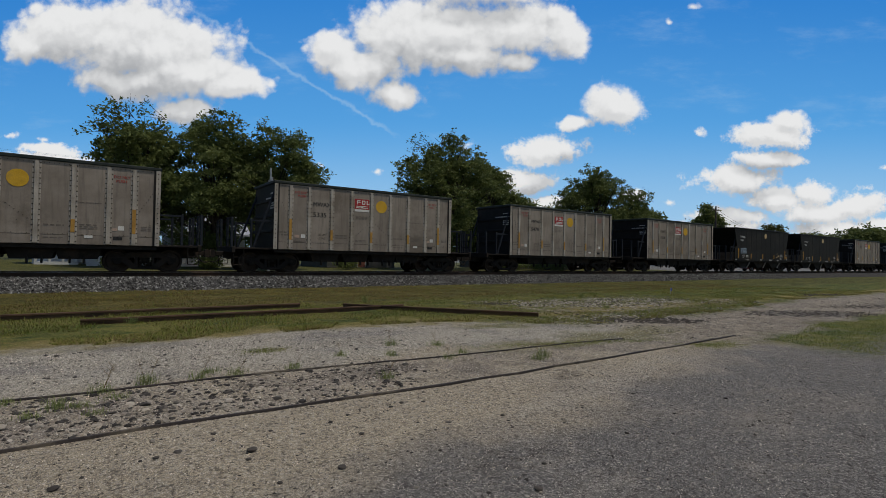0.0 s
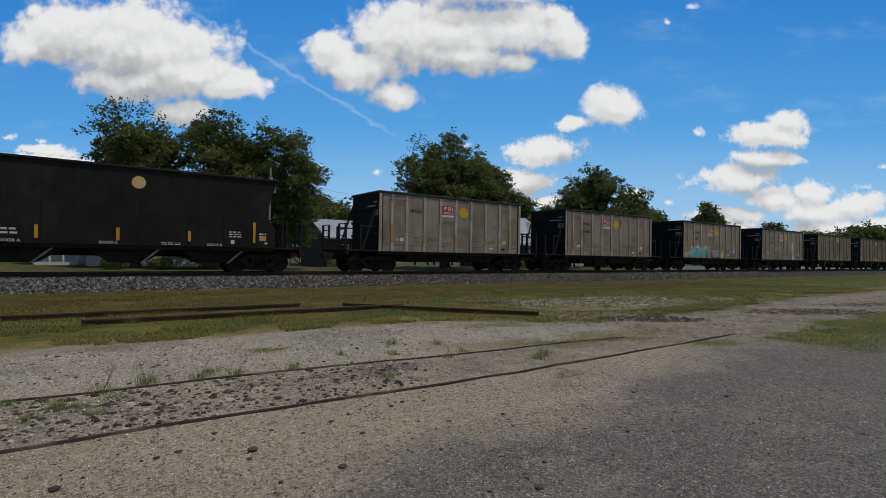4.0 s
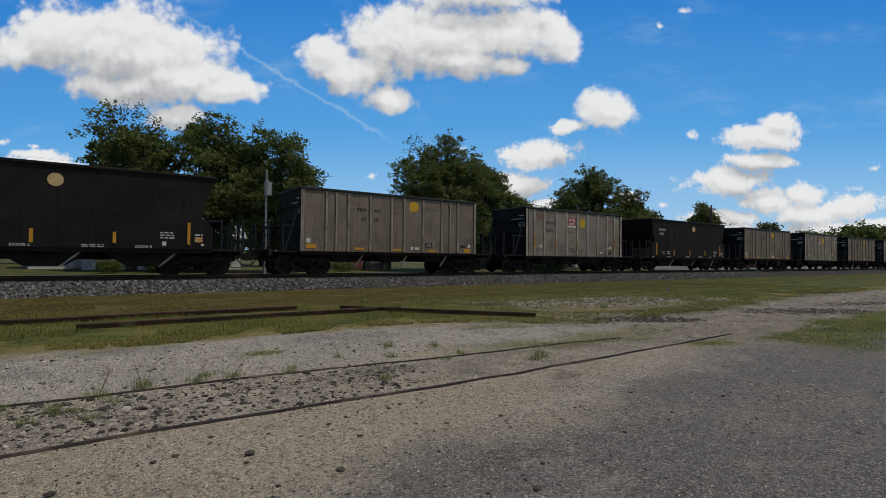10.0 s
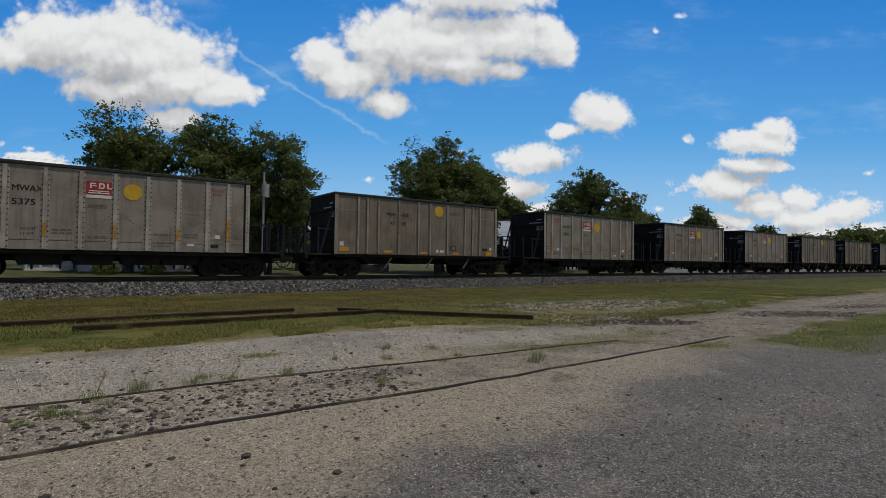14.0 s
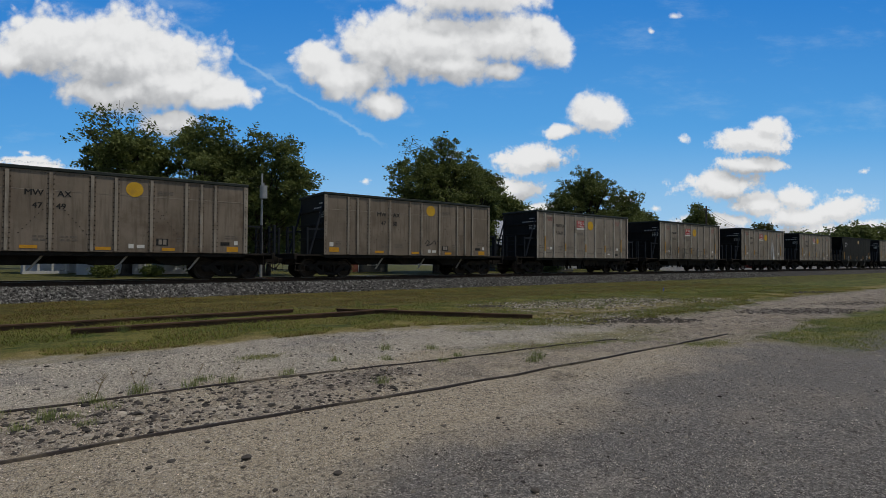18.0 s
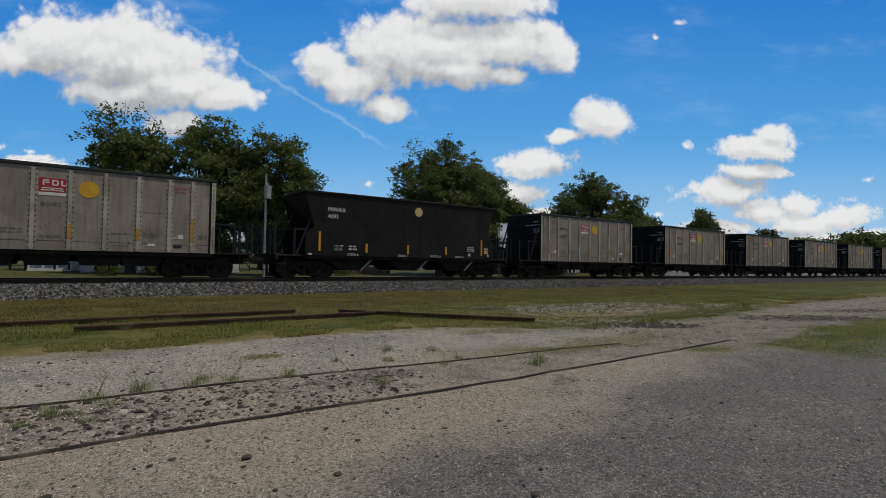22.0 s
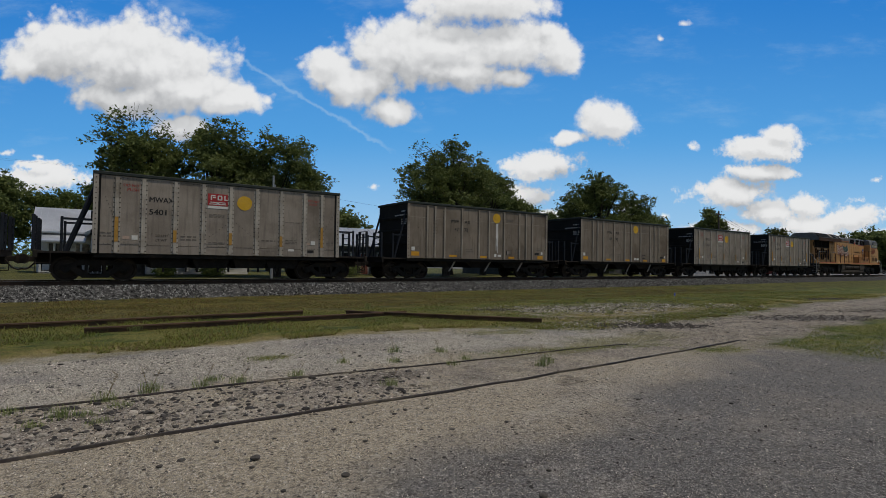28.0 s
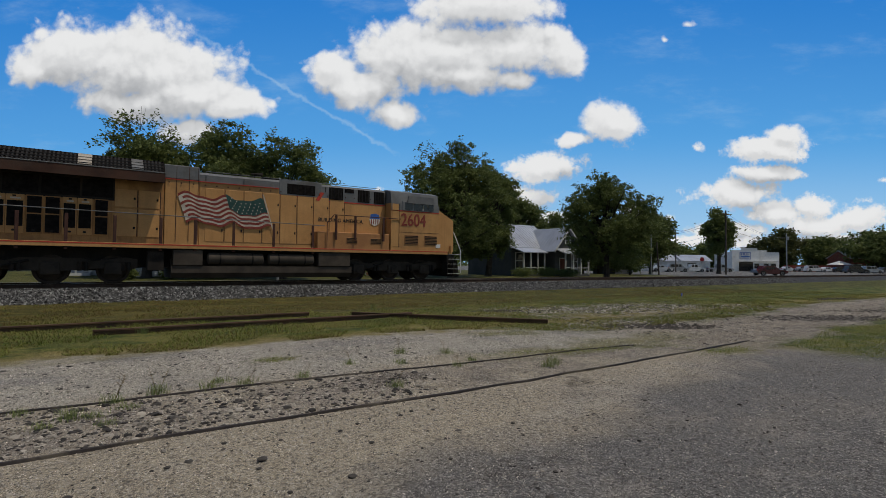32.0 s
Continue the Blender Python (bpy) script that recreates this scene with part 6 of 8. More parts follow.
    for x in (14.45, 15.45, 17.0):
        part("stanchion", Geo().box(x - 0.055, x + 0.055, -1.53, -1.47, 2.0, 3.22, 0.01), HANDRAIL, loco, "dark red stanchion")
    # horn and antennas
    part("horn", Geo().cyl((10.9, -0.3, 4.72), (10.9, -0.3, 4.95), 0.03, 8).cyl((10.75, -0.3, 4.95), (11.25, -0.3, 4.95), 0.04, 8, 0.09), UNDER, loco)
    return tagged(loco, "faded yellow and grey diesel locomotive with a painted flag", "locomotive")


LOCO = locomotive()
LOCO.matrix_basis = pose(559.74, TRACK_Y, RAIL_Z + 0.004)
# ---- trees ----
def leaf_material(name, a, b):
    mt, t, p = blank(name)
    ri = t.node("ShaderNodeNewGeometry").outputs["Random Per Island"]
    co = t.node("ShaderNodeTexCoord").outputs["Object"]
    broad = t.noise(co, 0.5, 3.0)
    col = t.mix(t.m("MULTIPLY_ADD", ri, 0.4, t.m("MULTIPLY_ADD", broad, 1.1, -0.25), clamp=True), a, b)
    t.put(p.inputs["Base Color"], col)
    p.inputs["Roughness"].default_value = 0.6
    p.inputs["Specular IOR Level"].default_value = 0.25
    tr = t.node("ShaderNodeBsdfTranslucent")
    t.put(tr.inputs[0], col)
    mx = t.node("ShaderNodeMixShader")
    mx.inputs[0].default_value = 0.35
    t.put(mx.inputs[1], p.outputs[0])
    t.put(mx.inputs[2], tr.outputs[0])
    t.put(mt.node_tree.nodes["Material Output"].inputs[0], mx.outputs[0])
    return mt


LEAF = leaf_material("dark_foliage", (0.078, 0.108, 0.034), (0.20, 0.235, 0.072))
LEAF_LIGHT = leaf_material("light_foliage", (0.075, 0.105, 0.028), (0.17, 0.21, 0.055))
LEAF_WARM = leaf_material("olive_foliage", (0.05, 0.062, 0.018), (0.135, 0.14, 0.045))
BARK = mat("bark", (0.045, 0.036, 0.028), (0.085, 0.07, 0.055), 3.0, 0.95, 0.0, 0.6, 25)


def leaves(centres, sizes, rng, flat=0.35):
    """Small folded leaf sprays of random tilt at the centres: points and faces."""
    n = len(centres)
    u = rng.normal(size=(n, 3))
    u[:, 2] *= 0.6
    u /= np.linalg.norm(u, axis=1)[:, None]
    w = np.cross(u, rng.normal(size=(n, 3)))
    w /= np.linalg.norm(w, axis=1)[:, None]
    k = np.cross(u, w)
    s = sizes[:, None]
    vs = np.stack([centres - u * s, centres + w * s * 0.5 + k * s * 0.18, centres + u * s, centres - w * s * 0.5 + k * s * 0.18], 1)
    i = 4 * np.arange(n)[:, None]
    return vs, np.concatenate([i + [0, 1, 2], i + [0, 2, 3]], 0)


def tree(name, x, y, h, w, seed, n=9000, leaf=0.16, low=0.18, clumps=46, material=None, label="broad dark green tree beside the street", open_top=0.0, stems=1, group="", twigs=0):
    """A trunk with limbs to every bough; each bough carries many small sprays of leaves with gaps between them."""
    rng = np.random.default_rng(seed)
    rnd = random.Random(seed)
    clumps = int(clumps * 1.5)
    root = tagged(new(name), label, "tree", group)
    root.matrix_basis = pose(x, y, ground_z(x, y))
    # bough centres in an uneven egg
    c = rng.normal(size=(clumps, 3))
    c /= np.linalg.norm(c, axis=1)[:, None]
    c *= rng.uniform(0.25, 1.0, (clumps, 1)) ** 0.6
    mid, half = h * (1 + low) / 2, h * (1 - low) / 2
    pts = np.stack([c[:, 0] * w / 2, c[:, 1] * w / 2, mid + c[:, 2] * half * 0.9], 1)
    pts[:, :2] *= (1 - 0.25 * np.clip((pts[:, 2:3] - mid) / half, 0, 1) + 0.1 * rng.normal(size=(clumps, 1)))
    rad = rng.uniform(0.09, 0.18, clumps) * w * np.where(pts[:, 2] > mid + half * 0.55, 1 - open_top * 0.5, 1.0)
    g = Geo()
    starts = [(rnd.uniform(-.5, .5) * (stems > 1), rnd.uniform(-.4, .4) * (stems > 1)) for _ in range(stems)]
    r0 = 0.028 * h / (1 + 0.35 * (stems - 1))
    heads = []
    for sx, sy in starts:
        p0 = Vector((sx, sy, -0.1))
        p1 = Vector((sx * 1.8 + rnd.uniform(-.2, .2), sy * 1.8 + rnd.uniform(-.2, .2), h * (low + 0.08)))
        p2 = Vector((p1.x + rnd.uniform(-.5, .5), p1.y + rnd.uniform(-.5, .5), h * 0.55))
        g.cyl(p0, p0.lerp(p1, 0.12), r0 * 1.5, 9, r0 * 1.05)
        g.cyl(p0.lerp(p1, 0.12), p1, r0 * 1.05, 9, r0 * 0.8)
        g.cyl(p1, p2, r0 * 0.8, 8, r0 * 0.45)
        heads.append((p1, p2))
    for i in range(clumps):
        p1, p2 = heads[i % stems]
        a = p1.lerp(p2, rnd.uniform(0.0, 1.0))
        b = Vector(pts[i])
        m = a.lerp(b, 0.5) + Vector((0, 0, 0.1 * (b - a).length * rnd.uniform(-.6, 1)))
        g.cyl(a, m, r0 * 0.32, 6, r0 * 0.2, False)
        g.cyl(m, b, r0 * 0.2, 5, r0 * 0.06, False)
    # sprays on the outside of each bough, fewer where the crown opens
    size = leaf * 1.15
    spray = int(n / 26)
    which = rng.choice(clumps, spray, p=rad ** 2 / (rad ** 2).sum())
    d = rng.normal(size=(spray, 3))
    d /= np.linalg.norm(d, axis=1)[:, None]
    d *= rng.uniform(0.35, 1.2, (spray, 1))
    d[:, 2] *= 0.8
    mids = pts[which] + d * rad[which][:, None]
    if open_top:
        mids = mids[rng.random(len(mids)) > open_top * np.clip((mids[:, 2] - mid) / half, 0, 1)]
    # bare twigs that stand out of the top, with a few leaves each
    tips = []
    for k in range(twigs):
        a = Vector(pts[rnd.randrange(clumps)])
        a = Vector((-abs(a.x) * 0.9 if k % 3 else a.x, a.y * 0.6, h * rnd.uniform(0.72, 0.92)))
        way = Vector((rnd.uniform(-1, 0.1), rnd.uniform(-.5, .5), rnd.uniform(0.0, 0.7))).normalized()
        for f in (0.0, 0.9, -0.8):
            tip = a + (way + Vector((0.25 * f, 0, 0.35 * f))) * rnd.uniform(0.9, 1.9)
            g.cyl(a, a.lerp(tip, 0.5), 0.024, 4, 0.016, False)
            g.cyl(a.lerp(tip, 0.5), tip, 0.016, 4, 0.008, False)
            tips += [tuple(tip), tuple(a.lerp(tip, 0.7))] if rnd.random() < 0.7 else []
    part("trunk", g, BARK, root)
    rs = rng.uniform(1.6, 3.6, (len(mids), 1)) * size
    pick = rng.integers(0, len(mids), n)
    q = rng.normal(size=(n, 3)) * [0.55, 0.55, 0.36]
    cen = mids[pick] + q * rs[pick]
    if tips:
        few = np.repeat(np.array(tips), 9, 0)
        cen = np.concatenate([cen, few + rng.normal(0, 0.16, few.shape)])
    vs, fs = leaves(cen, rng.uniform(0.55, 1.25, len(cen)) * size, rng)
    crown = part("crown", quick("crown", vs, fs, material or LEAF), None, root)
    crown["kind"] = "stuff"
    return root


tree("tree", 3.0, 43.6, 12.2, 6.4, 11, 40800, 0.12, 0.12, 50, label="tall open-crowned tree with sparse leafy top twigs", open_top=0.8, twigs=16)
tree("tree", 7.4, 41.4, 11.9, 8.0, 12, 50000, 0.11, 0.07, 62, label="dense dark green tree by the street", stems=2)
tree("tree", 11.6, 38.6, 11.2, 7.0, 13, 48000, 0.10, 0.07, 58, label="dense dark tree with several stems", stems=3)
tree("tree", 27.2, 38.7, 12.9, 9.4, 14, 54400, 0.11, 0.05, 60, label="broad dark green tree beside the street", open_top=0.45, twigs=8)
tree("tree", 33.8, 41.4, 12.4, 5.6, 15, 32640, 0.12, 0.08, 36, label="dark green tree behind a broader one")
tree("tree", 42.2, 33.0, 10.7, 8.4, 16, 59840, 0.10, 0.10, 62, label="round dense dark tree close to the track")
tree("tree", 69.0, 46.0, 10.0, 7.6, 17, 16800, 0.20, 0.1, 40, label="slim tree beside the parking lot")
tree("tree", 90.6, 47.0, 12.0, 4.0, 18, 12800, 0.24, 0.22, 34, label="tall narrow dark tree beside a pole", open_top=0.2)
tree("tree", 48.2, 52.6, 12.2, 7.0, 19, 14400, 0.22, 0.1, 36, label="tree behind the grey house")
tree("tree", 55.5, 53.8, 9.3, 6.0, 20, 11200, 0.22, 0.1, 32, label="lower tree behind the grey house")
tree("tree", -9.5, 72.0, 12.4, 10.0, 21, 26000, 0.19, 0.1, 40, label="dark tree behind the white house")
tree("tree", -1.5, 74.0, 11.0, 9.0, 22, 22000, 0.18, 0.1, 38, LEAF_LIGHT, label="lighter green tree behind the white house", open_top=0.3)
tree("tree", 22.5, 56.0, 8.2, 8.0, 23, 11200, 0.24, 0.1, 34, label="low dark tree behind the roofs")
tree("tree", 17.0, 60.0, 9.0, 8.0, 24, 11200, 0.24, 0.1, 34, label="low dark tree behind the roofs")
tree("tree", 188.5, 77.5, 13.6, 13.0, 25, 12800, 0.42, 0.08, 40, LEAF_WARM, label="broad tree behind the white building")
tree("tree", 200.0, 69.5, 12.4, 14.0, 26, 12800, 0.42, 0.08, 40, label="broad dark tree behind the parked cars")
tree("tree", 190.0, 52.5, 13.0, 14.0, 27, 12800, 0.42, 0.08, 40, label="dark tree behind the brick building")
tree("tree", 196.0, 44.0, 13.0, 14.0, 28, 11200, 0.42, 0.08, 40, label="dark tree behind the brick building")
tree("tree", 165.0, 88.0, 9.5, 9.0, 29, 8000, 0.42, 0.08, 30, LEAF_LIGHT, label="light green tree beside the white building")
tree("tree", 150.0, 92.0, 8.0, 12.0, 30, 8000, 0.42, 0.08, 30, LEAF_LIGHT, label="light green bushy tree far off")
tree("tree", 62.0, 50.0, 7.5, 6.5, 31, 9600, 0.22, 0.08, 30, label="bushy dark tree beside the street")
tree("tree", 31.5, 44.0, 11.5, 7.0, 32, 22000, 0.14, 0.06, 44, label="dark spreading tree beside the grey house")
tree("tree", 52.0, 44.5, 7.5, 6.0, 33, 14000, 0.16, 0.05, 36, label="low dark tree behind a rounder one")
tree("tree", 58.5, 42.0, 5.5, 5.0, 34, 9000, 0.16, 0.05, 30, label="small bushy tree beside a thin pole")


def far_wood():
    """A far belt of woods that closes the view."""
    rng = np.random.default_rng(50)
    pts = []
    for i in range(900):
        a = radians(rng.uniform(-60, 130))
        r = rng.uniform(230, 330)
        pts.append((math.sin(a) * r, math.cos(a) * r))
    pts = np.array(pts)
    n = 16000
    which = rng.integers(0, len(pts), n)
    h = rng.uniform(3.0, 8.5, len(pts))
    cen = np.stack([pts[which, 0] + rng.normal(0, 3, n), pts[which, 1] + rng.normal(0, 3, n), h[which] * rng.random(n) ** 0.7], 1)
    vs, fs = leaves(cen, rng.uniform(0.7, 1.5, n), rng)
    tagged(new("far_wood", quick("far_wood", vs, fs, LEAF)), "far belt of dark green woods", "woods", kind="stuff")


far_wood()


def bushes():
    """Low shrubs in front of the houses."""
    rng = np.random.default_rng(60)
    for i, (x, y, w, h) in enumerate(((1.5, 39.5, 1.6, 0.9), (4.2, 39.2, 1.4, 0.8), (7.2, 39.0, 1.8, 1.0), (38.6, 37.8, 3.0, 1.1), (41.6, 37.6, 2.6, 0.9), (36.0, 38.5, 2.4, 1.0), (17.8, 39.4, 2.2, 1.2))):
        n = 1400
        d = rng.normal(size=(n, 3))
        d /= np.linalg.norm(d, axis=1)[:, None]
        cen = d * (rng.random((n, 1)) ** 0.4) * [w / 2, w / 2, h / 2] * rng.uniform(0.7, 1.2, (n, 1)) + [0, 0, h / 2]
        vs, fs = leaves(cen, rng.uniform(0.05, 0.12, n), rng)
        tagged(new("shrub", quick("shrub", vs, fs, LEAF)), "low dark green shrub in front of a house", "shrub").matrix_basis = pose(x, y, ground_z(x, y))


bushes()

# ---- houses and buildings behind the railway ----
SIDING = mat("white_siding", (0.60, 0.61, 0.62), (0.70, 0.71, 0.72), 0.8, 0.7, 0.0, 0.05, 30, dirt=(0.48, 0.47, 0.45))
# grey boards, the colour lowered to include shade from the trees
SIDING_SHADED_GREY = mat("shaded_grey_siding", (0.07, 0.072, 0.07), (0.10, 0.102, 0.098), 0.8, 0.7, 0.0, 0.05, 30)
TIN = mat("tin_roof", (0.44, 0.47, 0.52), (0.54, 0.57, 0.62), 0.6, 0.4, 0.4, 0.03, 20, dirt=(0.40, 0.41, 0.43))
TRIM = mat("white_trim", (0.62, 0.62, 0.60), (0.7, 0.7, 0.68), 2.0, 0.6, 0.0, 0.0, 30)
BRICK = mat("red_brick", (0.17, 0.06, 0.045), (0.24, 0.095, 0.07), 3.0, 0.9, 0.0, 0.2, 30)
STUCCO = mat("white_stucco", (0.78, 0.78, 0.77), (0.86, 0.86, 0.85), 0.5, 0.85, 0.0, 0.1, 30, dirt=(0.5, 0.5, 0.48))
FENCE_RED = mat("red_fence_paint", (0.22, 0.05, 0.04), (0.30, 0.08, 0.06), 2.0, 0.8, 0.0, 0.1, 30)
POLE_WOOD = mat("pole_wood", (0.07, 0.055, 0.045), (0.12, 0.10, 0.085), 3.0, 0.95, 0.0, 0.4, 25)
POLE_GREY = mat("galvanised_pole", (0.32, 0.33, 0.33), (0.42, 0.43, 0.43), 2.0, 0.5, 0.5, 0.0, 25)


def window(parent, x, z, w, h, y, axis="y", lit=None):
    """A framed window on a wall that faces -y (or -x)."""
    def bx(a, b, c, d, e, f):
        return Geo().box(a, b, c, d, e, f, 0.01) if axis == "y" else Geo().box(c, d, a, b, e, f, 0.01)
    wn = part("window", bx(x - w / 2 - 0.1, x + w / 2 + 0.1, y - 0.05, y + 0.03, z - 0.1, z + h + 0.1), TRIM, parent)
    part("pane", bx(x - w / 2, x + w / 2, y - 0.065, y - 0.045, z, z + h / 2 - 0.03), GLASS_DARK, wn)
    part("pane", bx(x - w / 2, x + w / 2, y - 0.065, y - 0.045, z + h / 2 + 0.03, z + h), GLASS_DARK, wn)


def clapboards(parent, x0, x1, y, z0, z1, material, step=0.2):
    me = Geo().prism_x([(y, 0), (y - 0.03, 0), (y - 0.006, step)], x0, x1).mesh("board", material)
    for k in range(int((z1 - z0) / step)):
        part("board", me, material, parent, m=pose(0, 0, z0 + k * step))


def house(name, x, y, w, d, eave, ridge, wall_mat, roof_mat, label, along="x", windows=(), door=None, porch=None, turn=0, boards=True):
    """A gabled house, its front wall on y = 0 of its own space, w wide and d deep."""
    h = tagged(new(name), label, "house")
    h.matrix_basis = pose(x, y, 0.1, 0, 0, turn)
    t = 0.15
    walls = part("wall", Geo().box(0, w, 0, t, 0, eave).box(0, w, d - t, d, 0, eave).box(0, t, t, d - t, 0, eave).box(w - t, w, t, d - t, 0, eave), wall_mat, h)
    if boards:
        clapboards(walls, 0.02, w - 0.02, -0.002, 0.05, eave - 0.05, wall_mat)
    o = 0.4
    if along == "x":
        ym = d / 2
        k = (ridge - eave) / ym
        prof = [(-o, eave - o * k), (ym, ridge), (d + o, eave - o * k), (d + o, eave - o * k + 0.12), (ym, ridge + 0.12), (-o, eave - o * k + 0.12)]
        roof = part("roof", Geo().prism_x(prof, -o, w + o), roof_mat, h)
        for s in range(int((w + 2 * o) / 0.45) + 1):
            xx = -o + s * 0.45
            part("roof_seam", Geo().prism_x([(-o, eave - o * k + 0.121), (ym, ridge + 0.121), (ym, ridge + 0.16), (-o, eave - o * k + 0.16)], xx, xx + 0.035), roof_mat, roof)
        part("gable", Geo().prism_x([(t, eave), (ym, ridge - 0.05), (d - t, eave)], 0, t), wall_mat, h)
        part("gable", Geo().prism_x([(t, eave), (ym, ridge - 0.05), (d - t, eave)], w - t, w), wall_mat, h)
    else:
        xm = w / 2
        k = (ridge - eave) / xm
        prof = [(-o, eave - o * k), (xm, ridge), (w + o, eave - o * k), (w + o, eave - o * k + 0.12), (xm, ridge + 0.12), (-o, eave - o * k + 0.12)]
        roof = part("roof", Geo().prism(prof, -o, d + o), roof_mat, h)
        for s in range(int((d + 2 * o) / 0.45) + 1):
            yy = -o + s * 0.45
            part("roof_seam", Geo().prism([(-o, eave - o * k + 0.121), (xm, ridge + 0.121), (xm, ridge + 0.16), (-o, eave - o * k + 0.16)], yy, yy + 0.035), roof_mat, roof)
        for yy in (0, d - t):
            part("gable", Geo().prism([(t, eave), (xm, ridge - 0.05), (w - t, eave)], yy, yy + t), wall_mat, h)
        part("bargeboard", Geo().prism([(-o, eave - o * k - 0.1), (xm, ridge - 0.1), (w + o, eave - o * k - 0.1), (w + o, eave - o * k + 0.1), (xm, ridge + 0.1), (-o, eave - o * k + 0.1)], -o - 0.04, -o - 0.003), TRIM, h)
    for wx, wz, ww, wh in windows:
        window(h, wx, wz, ww, wh, 0)
    if door is not None:
        dr = part("door", Geo().box(door - 0.45, door + 0.45, -0.06, 0.02, 0.05, 2.1, 0.01), TRIM, h)
        part("door_leaf", Geo().box(door - 0.38, door + 0.38, -0.075, -0.05, 0.08, 2.02, 0.01), BRICK, dr)
    if porch:
        x0, x1, dep, ph = porch
        pr = part("porch", Geo().box(x0, x1, -dep, -0.09, 0.0, 0.25), wall_mat, h)
        part("porch_roof", Geo().prism_x([(-dep - 0.2, ph), (-0.02, ph + 0.6), (-0.02, ph + 0.7), (-dep - 0.2, ph + 0.1)], x0 - 0.2, x1 + 0.2), roof_mat, pr)
        for i in range(4):
            px = x0 + 0.1 + (x1 - x0 - 0.2) * i / 3
            part("porch_post", Geo().box(px - 0.07, px + 0.07, -dep, -dep + 0.14, 0.25, ph, 0.01), TRIM, pr)
        part("porch_rail", Geo().box(x0 + 0.1, x1 - 0.1, -dep + 0.04, -dep + 0.1, 0.95, 1.02), TRIM, pr)
    return h


house("house", -3.5, 52.0, 8.4, 6.0, 3.5, 5.4, SIDING, TIN, "white clapboard house with a pale metal roof", windows=((1.2, 0.9, 0.9, 1.5), (3.0, 0.9, 0.9, 1.5)), porch=(0.2, 3.0, 1.4, 2.5))
house("house", 0.05, 46.6, 4.5, 4.9, 3.25, 4.6, SIDING, TIN, "white clapboard front gable half hidden by a tree", along="y", windows=((1.2, 0.8, 0.9, 1.5), (3.2, 0.8, 0.9, 1.5)))
house("house", 5.6, 46.5, 5.8, 6.0, 2.9, 4.6, SIDING, TIN, "white clapboard house half hidden by trees", windows=((1.2, 0.7, 0.9, 1.5), (3.2, 0.7, 0.9, 1.5), (4.7, 0.7, 0.9, 1.5)))
house("house", 18.4, 45.0, 7.2, 7.0, 2.9, 4.6, SIDING_SHADED_GREY, TIN, "low house with a pale metal roof", windows=((1.6, 0.8, 0.9, 1.3), (5.4, 0.8, 0.9, 1.3)), door=3.5)
house("house", 38.4, 43.0, 7.0, 8.0, 3.4, 6.1, SIDING_SHADED_GREY, TIN, "grey wooden house with a metal roof", along="x", windows=((1.2, 0.9, 1.0, 1.7),), porch=(0.2, 3.6, 1.8, 2.6))
house("house", 42.6, 40.4, 4.2, 5.0, 3.2, 5.5, SIDING_SHADED_GREY, TIN, "front gable of a grey wooden house with white trim", along="y", windows=((2.1, 3.75, 0.7, 0.8), (3.2, 0.9, 0.9, 1.6)), door=1.2, porch=(0.1, 4.1, 1.5, 2.5))
house("shed", 104.5, 72.0, 8.0, 6.0, 2.6, 4.0, SIDING, TIN, "small pale building with a low roof", turn=-34, windows=((2.0, 0.8, 1.2, 1.2),), boards=False)
house("shed", 113.0, 67.0, 6.5, 6.0, 2.6, 3.9, STUCCO, TIN, "small pale garage with a low roof", turn=-34, windows=((2.2, 0.2, 2.0, 1.8),), boards=False)
house("brick_building", 184.5, 57.0, 18.0, 9.0, 4.2, 6.4, BRICK, TIN, "long red brick building with a pale roof", turn=-34, windows=((2.0, 1.0, 2.6, 1.3), (6.0, 1.0, 2.6, 1.3), (10.0, 1.0, 2.6, 1.3), (14.0, 1.0, 2.6, 1.3)), boards=False)
house("shed", 62.0, 47.0, 4.0, 4.0, 2.7, 4.2, SIDING_SHADED_GREY, TIN, "pale small house behind a dark tree", along="y", windows=((1.6, 0.8, 0.9, 1.3),))


